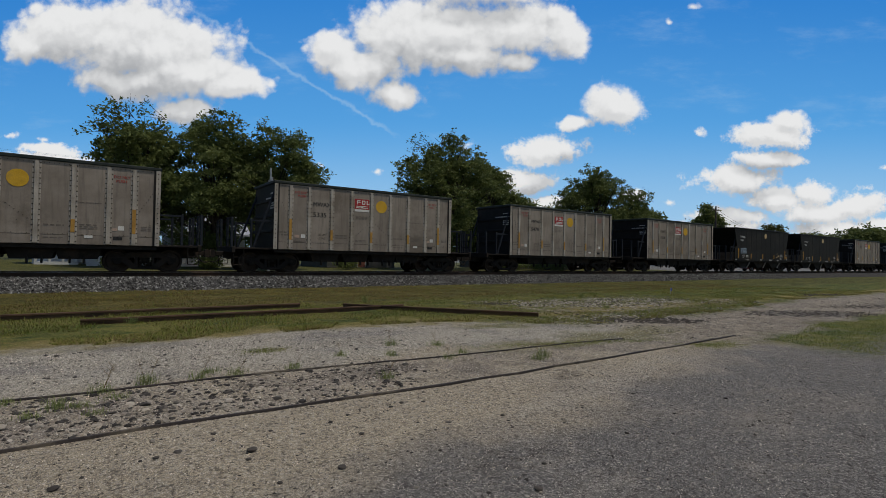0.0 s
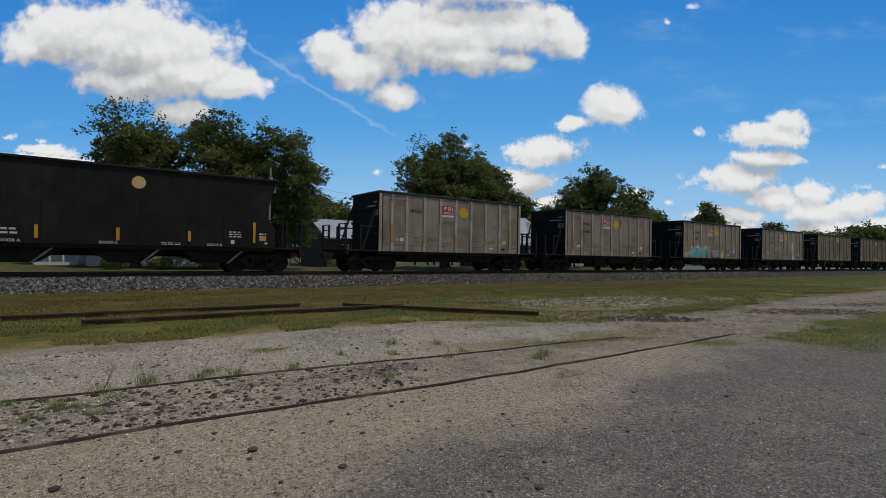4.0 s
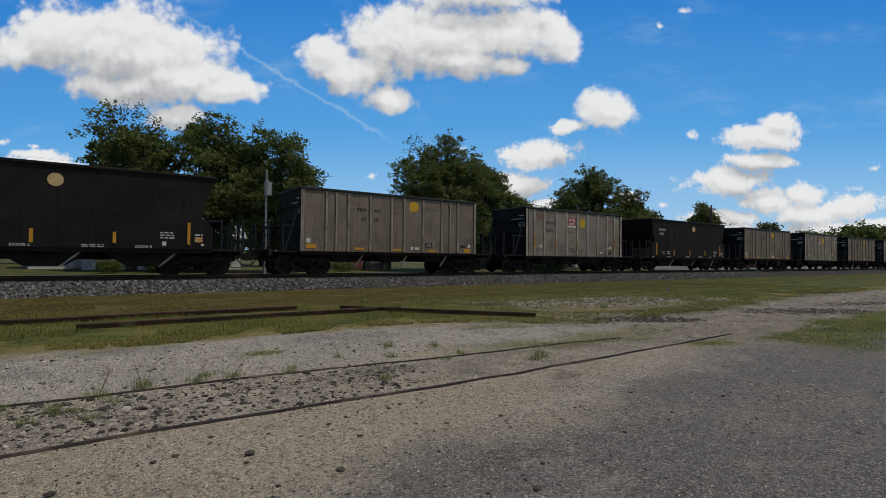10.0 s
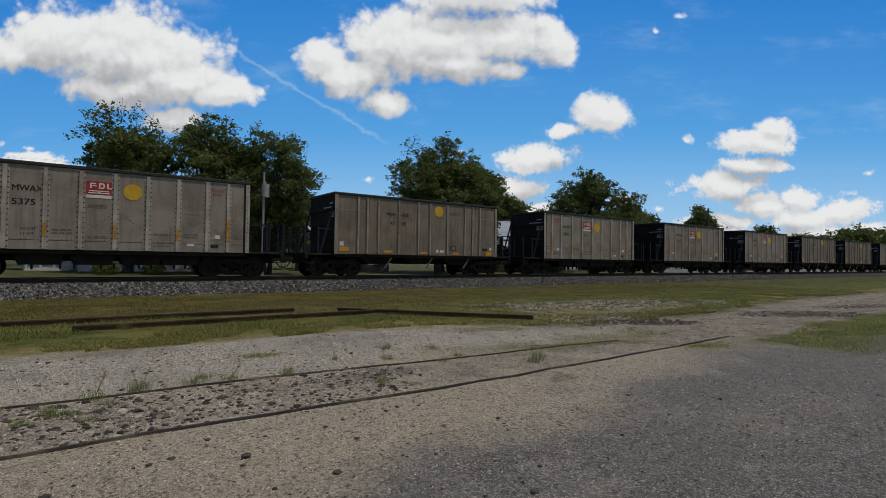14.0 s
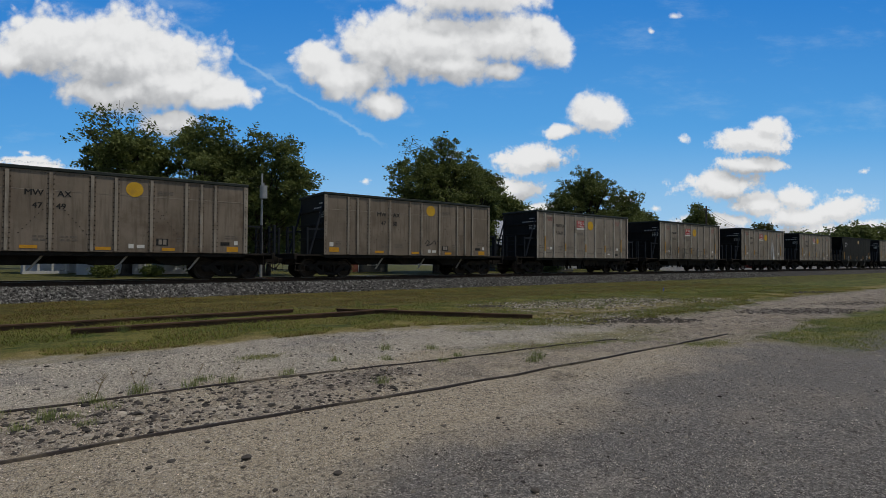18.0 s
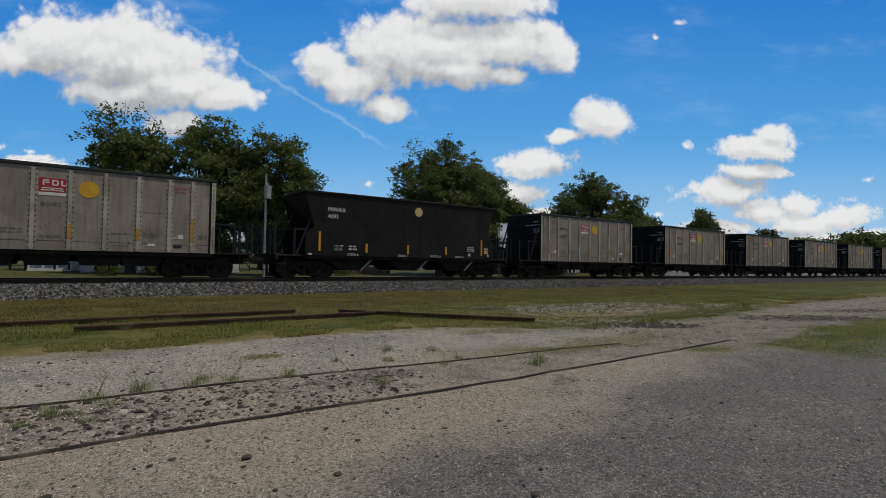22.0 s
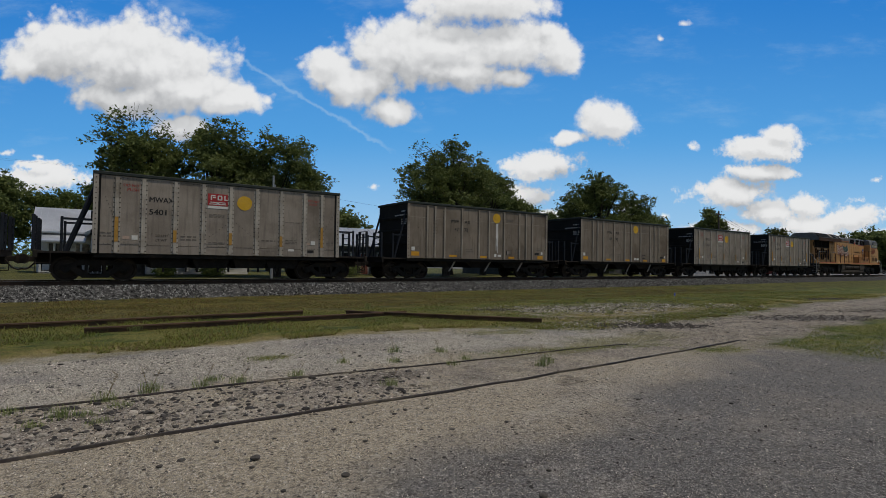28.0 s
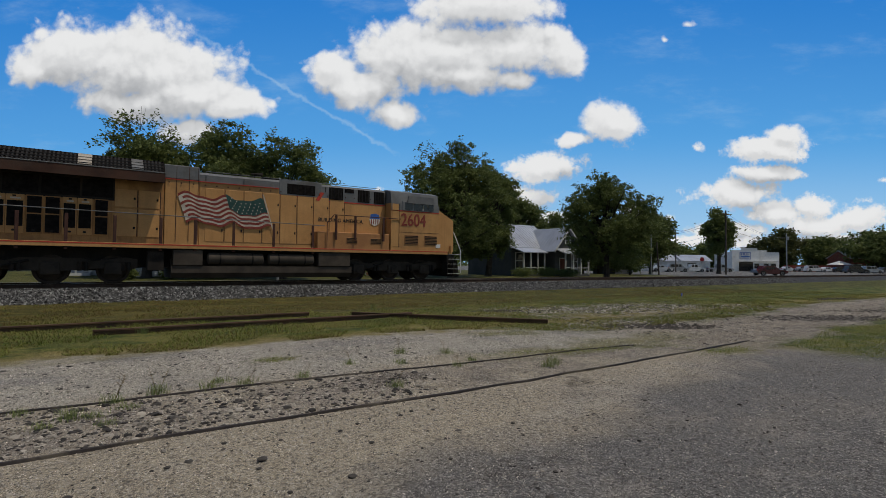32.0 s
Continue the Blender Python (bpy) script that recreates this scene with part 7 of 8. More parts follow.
def storefront():
    b = tagged(new("storefront"), "white stucco shop with stepped parapet and blue sign", "building")
    b.matrix_basis = pose(144.3, 71.2, 0.1, 0, 0, -34)
    part("wall", Geo().box(0, 13.0, 0, 9, 0, 5.4).box(0, 9.6, 0, 0.3, 5.402, 5.9).box(2.6, 7.0, 0, 0.3, 5.902, 6.5), STUCCO, b)
    part("parapet_cap", Geo().box(2.4, 7.2, -0.1, 0.4, 6.502, 6.62), UNDER, b)
    part("parapet_cap", Geo().box(9.5, 13.1, -0.1, 0.4, 5.402, 5.52), UNDER, b)
    gd = part("garage_door", Geo().box(1.9, 5.8, -0.06, 0.02, 0.05, 2.6, 0.02), UNDER, b, "dark garage door with glass panels")
    for k in range(4):
        part("door_panel", Geo().box(2.0, 5.7, -0.09, -0.062, 0.15 + k * 0.62, 0.65 + k * 0.62), GLASS_DARK, gd)
    for x in (6.8, 9.4, 11.4):
        window(b, x, 0.9, 1.3, 1.3, 0)
    part("awning", Geo().box(1.5, 12.4, -0.7, -0.07, 2.75, 2.9), TRIM, b)
    sg = part("shop_sign", Geo().box(2.1, 5.1, -0.08, -0.02, 3.35, 5.35, 0.01), SHIELD_BLUE, b, "blue and white shop sign")
    part("sign_face", Geo().box(2.25, 4.95, -0.10, -0.082, 3.5, 5.2), WHITE, sg)
    word(sg, "OLD", 2.45, 4.45, 1.0, SHIELD_BLUE, -0.115)
    part("sign_bar", Geo().box(2.4, 4.8, -0.115, -0.102, 3.98, 4.26), SHIELD_BLUE, sg)
    part("sign_bar", Geo().box(2.5, 4.7, -0.115, -0.102, 3.62, 3.82), SHIELD_BLUE, sg)


storefront()


def fence():
    f = tagged(new("board_fence"), "low red board fence behind the parked cars", "fence")
    f.matrix_basis = pose(170.5, 69.0, 0.1, 0, 0, -34)
    me = Geo().box(0, 0.28, 0, 0.03, 0.05, 1.9, 0.004).mesh("board", FENCE_RED)
    for i in range(52):
        part("board", me, FENCE_RED, f, m=pose(i * 0.3, 0, 0))
    for z in (0.5, 1.5):
        part("rail", Geo().box(0, 15.6, 0.032, 0.09, z, z + 0.1), FENCE_RED, f)


fence()


def tent():
    t = tagged(new("canopy_tent"), "white pitched canopy tent on a lot", "tent")
    t.matrix_basis = pose(180.8, 58.5, 0.1, 0, 0, -34)
    part("canopy", Geo().add([(-2.2, -2.2, 2.2), (2.2, -2.2, 2.2), (2.2, 2.2, 2.2), (-2.2, 2.2, 2.2), (0, 0, 3.4), (0, 0, 3.3)], [(0, 1, 4), (1, 2, 4), (2, 3, 4), (3, 0, 4), (1, 0, 5), (2, 1, 5), (3, 2, 5), (0, 3, 5)]), WHITE, t)
    for x in (-2.1, 2.1):
        for y in (-2.1, 2.1):
            part("leg", Geo().box(x - 0.03, x + 0.03, y - 0.03, y + 0.03, 0, 2.22), POLE_GREY, t)


tent()


# ---- parked vehicles ----
def paint(name, c):
    return mat(name, c, tuple(min(1, v * 1.12) for v in c), 1.0, 0.28, 0.0, 0.0, 20, spec=0.6)


TYRE = mat("tyre", (0.012, 0.012, 0.012), (0.022, 0.022, 0.022), 4.0, 0.9, 0.0, 0.1, 30)
CHROME = mat("wheel_metal", (0.35, 0.35, 0.36), (0.45, 0.45, 0.46), 4.0, 0.35, 0.8, 0.0, 30)
TYRE_ME = Geo().lathe([(0.20, -0.1), (0.30, -0.11), (0.335, -0.07), (0.335, 0.07), (0.30, 0.11), (0.20, 0.1)], (0, 0, 0), 20).mesh("tyre", TYRE)
RIM_ME = Geo().lathe([(0.0, -0.06), (0.06, -0.07), (0.09, -0.05), (0.2, -0.085), (0.21, 0.08)], (0, 0, 0), 16).mesh("rim", CHROME)


def vehicle(x, y, turn, colour, label, kind="suv", length=4.6):
    """A car in its own space: x along it, its near side to -y."""
    c = tagged(new("pickup_truck" if kind == "pickup" else "car"), label, "pickup truck" if kind == "pickup" else "car", "parked cars")
    c.matrix_basis = pose(x, y, ground_z(x, y) + 0.01, 0, 0, turn)
    L = length / 2
    top = 1.78 if kind in ("suv", "pickup") else 1.46
    belt = 1.02 if kind in ("suv", "pickup") else 0.90
    body = [(-L, 0.42), (-L + 0.04, 0.80), (-L + 0.14, belt - 0.04), (L - 1.1, belt), (L - 0.18, belt - 0.18), (L, 0.68), (L - 0.02, 0.38), (L - 0.5, 0.26), (-L + 0.5, 0.26)]
    part("body", Geo().prism(body, -0.88, 0.88), colour, c)
    if kind == "pickup":
        cab = [(-0.55, belt + 0.002), (-0.42, top - 0.06), (-0.2, top), (0.75, top), (1.45, belt + 0.002)]
        part("tailgate", Geo().box(-L + 0.16, -L + 0.22, -0.8, 0.8, belt + 0.003, belt + 0.12), colour, c)
        glass = ((-0.38, 0.18), (0.26, 0.95))
    elif kind == "suv":
        cab = [(-L + 0.2, belt + 0.002), (-L + 0.42, top - 0.1), (-L + 0.8, top), (0.5, top), (1.25, belt + 0.002)]
        glass = ((-L + 0.55, -0.75), (-0.66, 0.02), (0.1, 0.72))
    else:
        cab = [(-L + 0.75, belt + 0.002), (-L + 1.35, top - 0.03), (-L + 1.7, top), (0.2, top), (1.15, belt + 0.002)]
        glass = ((-L + 1.35, -0.45), (-0.36, 0.42))
    part("cabin", Geo().prism(cab, -0.76, 0.76), colour, c)
    for a, b in glass:
        part("side_window", Geo().prism([(a, belt + 0.06), (a + 0.06, top - 0.14), (b - 0.12, top - 0.14), (b, belt + 0.06)], -0.775, -0.762), GLASS_DARK, c)
    part("windscreen", Geo().prism([(cab[-2][0] + 0.06, top - 0.1), (cab[-1][0] - 0.06, belt + 0.1), (cab[-1][0] + 0.02, belt + 0.1), (cab[-2][0] + 0.14, top - 0.1)], -0.66, 0.66), GLASS_DARK, c)
    part("headlight", Geo().box(L - 0.16, L - 0.02, -0.84, -0.5, 0.68, 0.8, 0.02), WHITE, c)
    part("tail_light", Geo().box(-L - 0.01, -L + 0.1, -0.89, -0.7, 0.7, 0.95, 0.02), RED, c)
    part("bumper", Geo().box(L - 0.12, L + 0.05, -0.8, 0.8, 0.36, 0.52, 0.04), UNDER, c)
    for wx in (-L + 0.85, L - 0.9):
        for s in (-1, 1):
            wh = part("wheel", RIM_ME, CHROME, c, m=pose(wx, s * 0.82, 0.335, 0, 0, 0 if s < 0 else 180))
            part("tyre", TYRE_ME, TYRE, wh)
            part("wheel_arch", Geo().cyl((wx, s * 0.889, 0.36), (wx, s * 0.80, 0.36), 0.40, 20), TYRE, c)
    return c


SILVER = paint("silver_car_paint", (0.30, 0.32, 0.34))
MAROON = paint("maroon_car_paint", (0.075, 0.011, 0.012))
WHITE_CAR = paint("white_car_paint", (0.62, 0.63, 0.64))
BLACK_CAR = paint("black_car_paint", (0.012, 0.013, 0.015))
GREY_CAR = paint("grey_car_paint", (0.06, 0.066, 0.072))
vehicle(118.1, 61.2, -34, SILVER, "silver pickup truck parked on the lot", "pickup", 6.0)
vehicle(84.0, 36.0, -34, MAROON, "maroon car on the street beyond the track", "car", 4.6)
vehicle(150.2, 64.6, -34, BLACK_CAR, "black car parked before the white shop", "car", 4.4)
vehicle(166.8, 66.6, -34, WHITE_CAR, "white car parked before a red fence", "car", 4.6)
vehicle(169.8, 64.0, -30, SILVER, "silver car parked before a red fence", "car", 4.6)
vehicle(163.0, 58.6, -34, WHITE_CAR, "white car parked on the lot", "suv", 5.0)
vehicle(166.0, 56.6, -30, WHITE_CAR, "white car parked behind another", "car", 4.5)
vehicle(168.6, 54.8, -34, BLACK_CAR, "black car parked on the lot", "car", 4.7)
vehicle(147.5, 44.6, -34, BLACK_CAR, "black sport utility car near the brick building", "suv", 5.0)
vehicle(152.8, 43.2, -30, SILVER, "silver car near the brick building", "suv", 4.7)
vehicle(158.0, 42.0, -30, GREY_CAR, "grey car near the brick building", "car", 4.6)
vehicle(103.0, 66.0, -40, WHITE_CAR, "white car parked by the small buildings", "car", 4.5)
vehicle(105.8, 64.0, -34, SILVER, "silver car parked by the small buildings", "suv", 4.6)
vehicle(109.0, 62.4, -34, WHITE_CAR, "white pickup parked by the small buildings", "pickup", 5.4)


# ---- poles and wires ----
def pole(x, y, h, r, label, arm=False, box=False, lean=0.0, material=None):
    p = tagged(new("utility_pole"), label, "utility pole")
    p.matrix_basis = pose(x, y, ground_z(x, y), 0, lean, 0)
    m = material or POLE_WOOD
    part("shaft", Geo().cyl((0, 0, -0.2), (0, 0, h), r, 10, r * 0.7), m, p)
    if arm:
        part("crossarm", Geo().box(-1.1, 1.1, -0.06, 0.06, h - 0.7, h - 0.56, 0.01), POLE_WOOD, p)
        for a in (-1.0, -0.4, 0.4, 1.0):
            part("insulator", Geo().cyl((a, 0, h - 0.56), (a, 0, h - 0.42), 0.05, 8), POLE_GREY, p)
    if box:
        part("transformer", Geo().cyl((0, -0.35, h - 1.7), (0, -0.35, h - 0.85), 0.24, 16).cyl((0, -0.35, h - 0.85), (0, -0.35, h - 0.65), 0.05, 8), POLE_GREY, p, "grey drum transformer")
    return p


pole(10.0, 34.5, 6.95, 0.09, "grey utility pole with a small drum", box=True, material=POLE_GREY)
pole(63.5, 42.2, 6.3, 0.07, "thin grey pole beside the street", material=POLE_GREY)
pole(65.0, 42.0, 4.6, 0.12, "short leaning wooden pole", lean=-6)
pole(84.4, 42.6, 10.4, 0.17, "dark wooden utility pole before a narrow tree", arm=True)
pole(103.4, 62.8, 9.0, 0.13, "wooden utility pole by the small buildings", arm=True)
pole(145.6, 58.3, 9.9, 0.17, "pale utility pole on the lot", box=True, material=POLE_GREY)
pole(119.0, 74.0, 6.5, 0.12, "thin dark pole beside a garage")


def wire(a, b, sag, r=0.007):
    a, b = Vector(a), Vector(b)
    pts = [a.lerp(b, i / 12) - Vector((0, 0, sag * 4 * (i / 12) * (1 - i / 12))) for i in range(13)]
    side = (b - a).cross(Vector((0, 0, 1))).normalized() * r
    vs = [tuple(q) for p in pts for q in (p + side, p + Vector((0, 0, r)), p - side, p - Vector((0, 0, r)))]
    fs = [(4 * i + j, 4 * i + (j + 1) % 4, 4 * i + 4 + (j + 1) % 4, 4 * i + 4 + j) for i in range(12) for j in range(4)]
    tagged(part("overhead_wire", Geo().add(vs, fs), INK), "thin black overhead wire between poles", "wire", "overhead wires")


for k, dz in enumerate((9.9, 9.9, 7.8)):
    o = (-0.9, 0.9, 0.0)[k]
    wire((84.4 + o, 42.6, dz), (103.4 + o, 62.8, dz - 1.4), 0.5, 0.02)
    wire((84.4 + o, 42.6, dz), (145.6 + o, 58.3, 9.0), 1.2, 0.02)
wire((10.0, 34.5, 6.8), (-30, 39, 7.8), 0.6, 0.003)
wire((10.0, 34.5, 6.3), (84.4, 42.6, 8.2), 2.0)
wire((10.0, 34.5, 6.7), (-30, 38.6, 8.2), 0.6, 0.003)


def stop_sign():
    s = tagged(new("stop_sign"), "red eight-sided road sign on a thin post", "road sign")
    s.matrix_basis = pose(93.0, 51.3, 0.1, 0, 0, -34)
    part("post", Geo().box(-0.03, 0.03, -0.03, 0.03, 0, 2.3), POLE_GREY, s)
    part("sign_plate", Geo().cyl((0, -0.06, 2.6), (0, -0.035, 2.6), 0.42, 8), RED, s)


stop_sign()
# ---- small growth and stones in the yard ----
GRASS = leaf_material("grass_blades", (0.07, 0.125, 0.016), (0.30, 0.29, 0.07))
DRY = leaf_material("dry_grass", (0.075, 0.055, 0.018), (0.26, 0.19, 0.07))
WEED = leaf_material("weed_green", (0.15, 0.20, 0.06), (0.26, 0.29, 0.11))


def blades(px, py, h, rng, spread=0.5, width=0.005):
    """One bent blade of grass at each place."""
    n = len(px)
    pz = np.array([ground_z(float(a), float(b)) for a, b in zip(px, py)])
    a = rng.uniform(0, 6.283, n)
    lean = rng.uniform(0.3, spread, n) * h
    dx, dy = np.cos(a), np.sin(a)
    wx, wy = -dy * width, dx * width
    base = np.stack([px, py, pz - 0.005], 1)
    mid = base + np.stack([dx * lean * 0.35, dy * lean * 0.35, h * 0.6], 1)
    tip = base + np.stack([dx * lean, dy * lean, h], 1)
    w = np.stack([wx, wy, np.zeros(n)], 1)
    vs = np.stack([base - w, base + w, mid + w * 0.8, mid - w * 0.8, tip], 1)
    i = 5 * np.arange(n)[:, None]
    return vs, np.concatenate([i + [0, 1, 2], i + [0, 2, 3], i + [3, 2, 4]], 0)


def verge_edge(x):
    s = lambda v, a, b: (lambda u: u * u * (3 - 2 * u))(np.clip((v - a) / (b - a), 0, 1))
    return 8.9 - 1.9 * s(x, 6, 9) + 1.3 * s(x, 12, 25)


def grass():
    rng = np.random.default_rng(70)
    n = 190000
    px = -3.5 + 38 * rng.random(n) ** 1.35
    ed = verge_edge(px)
    py = ed + 0.1 + (20.6 - ed) * rng.random(n) ** 1.5
    keep = np.array([noise.noise((float(a) * 0.8, float(b) * 0.8, 2.0)) + 0.35 * noise.noise((float(a) * 3, float(b) * 3, 5.0)) for a, b in zip(px, py)]) > -0.22 + 0.35 * np.exp(-(py - ed) * 1.5)
    stony = np.hypot((px - 13.5) * 0.2, (py - 10.2) * 0.42) < 0.75
    keep &= ~(stony & (rng.random(n) > 0.25))
    px, py = px[keep], py[keep]
    h = rng.uniform(0.02, 0.06, len(px)) * np.array([1.0 + 1.6 * max(0.0, noise.noise((float(a) * 0.5, float(b) * 1.3, 9.0))) for a, b in zip(px, py)]) * np.where(rng.random(len(px)) > 0.97, 1.8, 1.0)
    dry = rng.random(len(px)) < 0.28 + 0.5 * np.clip((py - 13.5) / 2.0, 0, 1) + 0.3 * np.exp(-((py - verge_edge(px)) / 0.35) ** 2)
    for sel, m, nm, lb in ((~dry, GRASS, "grass", "short mown green grass of the verge"), (dry, DRY, "dry_grass", "short dry yellowish grass of the verge")):
        vs, fs = blades(px[sel], py[sel], h[sel] * 0.9, rng, 2.2, 0.0055)
        tagged(new(nm, quick(nm, vs, fs, m)), lb, "grass", kind="stuff")
    # the patch at the side of the lot and thin growth along the sunken rails
    n = 9000
    qx = 10.2 + 16 * rng.random(n) ** 1.2
    qy = rng.uniform(2.75, 4.45, n) + 0.25 * np.sin(qx)
    cx = np.concatenate([rng.normal(6.7, 0.9, 1400), rng.normal(2.1, 0.18, 500), rng.normal(8.75, 0.4, 700)])
    cy = np.concatenate([6.1 - 0.32 * (cx[:1400] - 5.3) + rng.normal(0, 0.1, 1400), rng.normal(7.35, 0.12, 500), rng.normal(4.42, 0.14, 700)])
    vs, fs = blades(np.concatenate([qx, cx]), np.concatenate([qy, cy]), np.concatenate([rng.uniform(0.02, 0.05, n), rng.uniform(0.01, 0.03, 2600)]), rng, 2.6, 0.004)
    tagged(new("grass_patch", quick("grass_patch", vs, fs, GRASS)), "sparse grass at the side of the gravel lot", "grass", kind="stuff")


grass()


def weed(x, y, h, seed, tall=0):
    rng = np.random.default_rng(seed)
    n = 90
    px, py = rng.normal(0, 0.05, n), rng.normal(0, 0.05, n)
    hh = h * rng.uniform(0.35, 1.0, n)
    a = rng.uniform(0, 6.283, n)
    lean = hh * rng.uniform(0.2, 1.0, n)
    d = np.stack([np.cos(a), np.sin(a), np.zeros(n)], 1)
    w = np.stack([-np.sin(a), np.cos(a), np.zeros(n)], 1) * 0.0019
    base = np.stack([px, py, np.full(n, -0.01)], 1)
    mid = base + d * (lean * 0.35)[:, None] + np.array([0, 0, 1.0]) * (hh * 0.65)[:, None]
    tip = base + d * lean[:, None] + np.array([0, 0, 1.0]) * hh[:, None]
    vs = np.stack([base - w, base + w, mid + w, mid - w, tip], 1)
    i = 5 * np.arange(n)[:, None]
    fs = np.concatenate([i + [0, 1, 2], i + [0, 2, 3], i + [3, 2, 4]], 0)
    wd = tagged(new("weed"), "small tuft of green weeds growing in the gravel", "weed", "weeds along the spur")
    wd.matrix_basis = pose(x, y, ground_z(x, y))
    part("tuft", quick("tuft", vs, fs, WEED), None, wd)["kind"] = "stuff"
    for k in range(tall):
        g = Geo()
        q = Vector((0, 0, 0))
        a = rng.uniform(0, 6.28)
        top = Vector((math.cos(a) * 0.1, math.sin(a) * 0.1, h * rng.uniform(1.3, 1.9)))
        g.cyl((0, 0, -0.01), top * 0.6, 0.003, 5, 0.002).cyl(top * 0.6, top, 0.002, 5, 0.0012)
        for j in range(5):
            b = top * (0.6 + 0.08 * j)
            s = 1 if j % 2 else -1
            g.cyl(b, b + Vector((s * 0.04, 0.02, 0.05)), 0.0015, 4)
        part("seed_stalk", g, DRY, wd)


WEEDS = ((0.55, 6.10, 0.17, 2), (0.16, 5.98, 0.15, 2), (1.05, 6.06, 0.13, 1), (1.42, 6.03, 0.13, 1), (2.05, 6.0, 0.12, 1), (-0.18, 5.55, 0.13, 0), (2.84, 5.10, 0.11, 1), (3.55, 6.25, 0.10, 0), (4.15, 5.72, 0.10, 1), (4.55, 5.95, 0.09, 0),
         (5.15, 5.0, 0.14, 1), (5.38, 5.1, 0.15, 1), (3.9, 6.9, 0.14, 1), (4.55, 6.6, 0.12, 1), (1.2, 6.3, 0.10, 0), (-0.55, 5.95, 0.08, 0), (2.9, 6.5, 0.1, 1), (14.7, 12.2, 0.25, 1), (6.9, 13.9, 0.3, 1), (0.75, 11.3, 0.2, 1), (12.2, 9.2, 0.2, 0), (0.0, 5.5, 0.08, 0), (0.28, 5.66, 0.07, 0), (-0.35, 5.35, 0.08, 0), (0.1, 5.2, 0.06, 0))
for i, (wx, wy, wh, wt_) in enumerate(WEEDS):
    weed(wx, wy, wh, 100 + i, wt_)


def stone_mesh(seed, r):
    rnd = random.Random(seed)
    bm = bmesh.new()
    bmesh.ops.create_icosphere(bm, subdivisions=2, radius=r)
    for v in bm.verts:
        v.co *= 1 + 0.35 * noise.noise(v.co * (2.2 / r) + Vector((seed, 0, 0)))
        v.co.z *= 0.42
    me = bpy.data.meshes.new("rock")
    bm.to_mesh(me)
    bm.free()
    me.materials.append(DARKROCK)
    return me


ROCKS = ((1.41, 3.11, .030), (1.80, 3.62, .022), (2.28, 2.19, .028), (0.99, 3.69, .035), (0.93, 3.55, .018), (3.05, 3.38, .020), (1.0, 3.1, .018), (-0.12, 3.72, .030), (0.42, 3.9, .022), (2.12, 3.0, .016), (2.6, 2.45, .018), (4.7, 3.2, .020), (3.6, 2.5, .018), (5.4, 2.6, .022), (-0.2, 3.4, .04), (1.9, 4.1, .02), (2.5, 4.2, .022))
for i, (rx, ry, rr) in enumerate(ROCKS):
    ob = tagged(new("rock", stone_mesh(i, rr)), "small dark stone lying on the gravel", "rock", "stones in the yard")
    ob.matrix_basis = pose(rx, ry, ground_z(rx, ry) + rr * 0.35, 0, 0, i * 40)


def pebbles():
    """Loose stones by the thousand: dense between the old rails, thinner elsewhere."""
    r = np.random.default_rng(80)
    def at(n, x0, x1, y0, y1, s0, s1, bias=1.0):
        x = x0 + (x1 - x0) * r.random(n) ** bias
        return x, r.uniform(y0, y1, n), r.uniform(s0, s1, n) * r.uniform(0.5, 1.0, n) ** 2
    lots = [at(3400, -2, 3.2, 4.62, 5.98, .008, .045, 1.3), at(900, 2.5, 8, 4.62, 5.9, .006, .02), at(1500, -2, 9, 6.1, 8.8, .008, .034, 1.3), at(3000, -1.5, 9, 2.0, 4.5, .004, .020), at(4200, 0.6, 14, 1.0, 3.4, .004, .016), at(2600, 9, 19, 7.6, 12.6, .015, .05), at(1200, 8.5, 16, 6.2, 8.2, .01, .035), at(3600, 9, 30, 4.7, 8.6, .008, .04, 1.4), at(140, -2, 3, 2.6, 4.5, .012, .034), at(300, -2, 3.6, 4.66, 5.95, .03, .062), at(90, -2, 5, 6.2, 8.4, .02, .045)]
    px, py, sz = (np.concatenate([l[k] for l in lots]) for k in range(3))
    bare = np.minimum(np.hypot((px - 16.6) / 2.2, (py - 5.75) / 0.9), np.hypot((px - 10.8) / 1.2, (py - 6.95) / 0.8)) > 1
    px, py, sz = px[bare], py[bare], sz[bare]
    n = len(px)
    pz = np.array([ground_z(float(a), float(b)) for a, b in zip(px, py)])
    octa = np.array([(1, 0, 0), (0, 1, 0), (-1, 0, 0), (0, -1, 0), (.5, .5, .8), (-.5, .5, .7), (-.5, -.5, .8), (.5, -.5, .7)], float)
    fs1 = np.array([(0, 1, 4), (1, 2, 5), (2, 3, 6), (3, 0, 7), (4, 1, 5), (5, 2, 6), (6, 3, 7), (7, 0, 4), (4, 5, 6), (4, 6, 7)])
    vs = octa[None] * sz[:, None, None] * r.uniform(0.55, 1.4, (n, 8, 3))
    a = r.uniform(0, 6.28, n)
    ca, sa = np.cos(a)[:, None], np.sin(a)[:, None]
    vs = np.stack([vs[..., 0] * ca - vs[..., 1] * sa + px[:, None], vs[..., 0] * sa + vs[..., 1] * ca + py[:, None], vs[..., 2] * 0.5 + pz[:, None] - 0.002], -1)
    fs = (fs1[None] + 8 * np.arange(n)[:, None, None]).reshape(-1, 3)
    tagged(new("pebbles", quick("pebbles", vs, fs, PEBBLE)), "loose grey and brown stones strewn over the yard", "stones", kind="stuff")




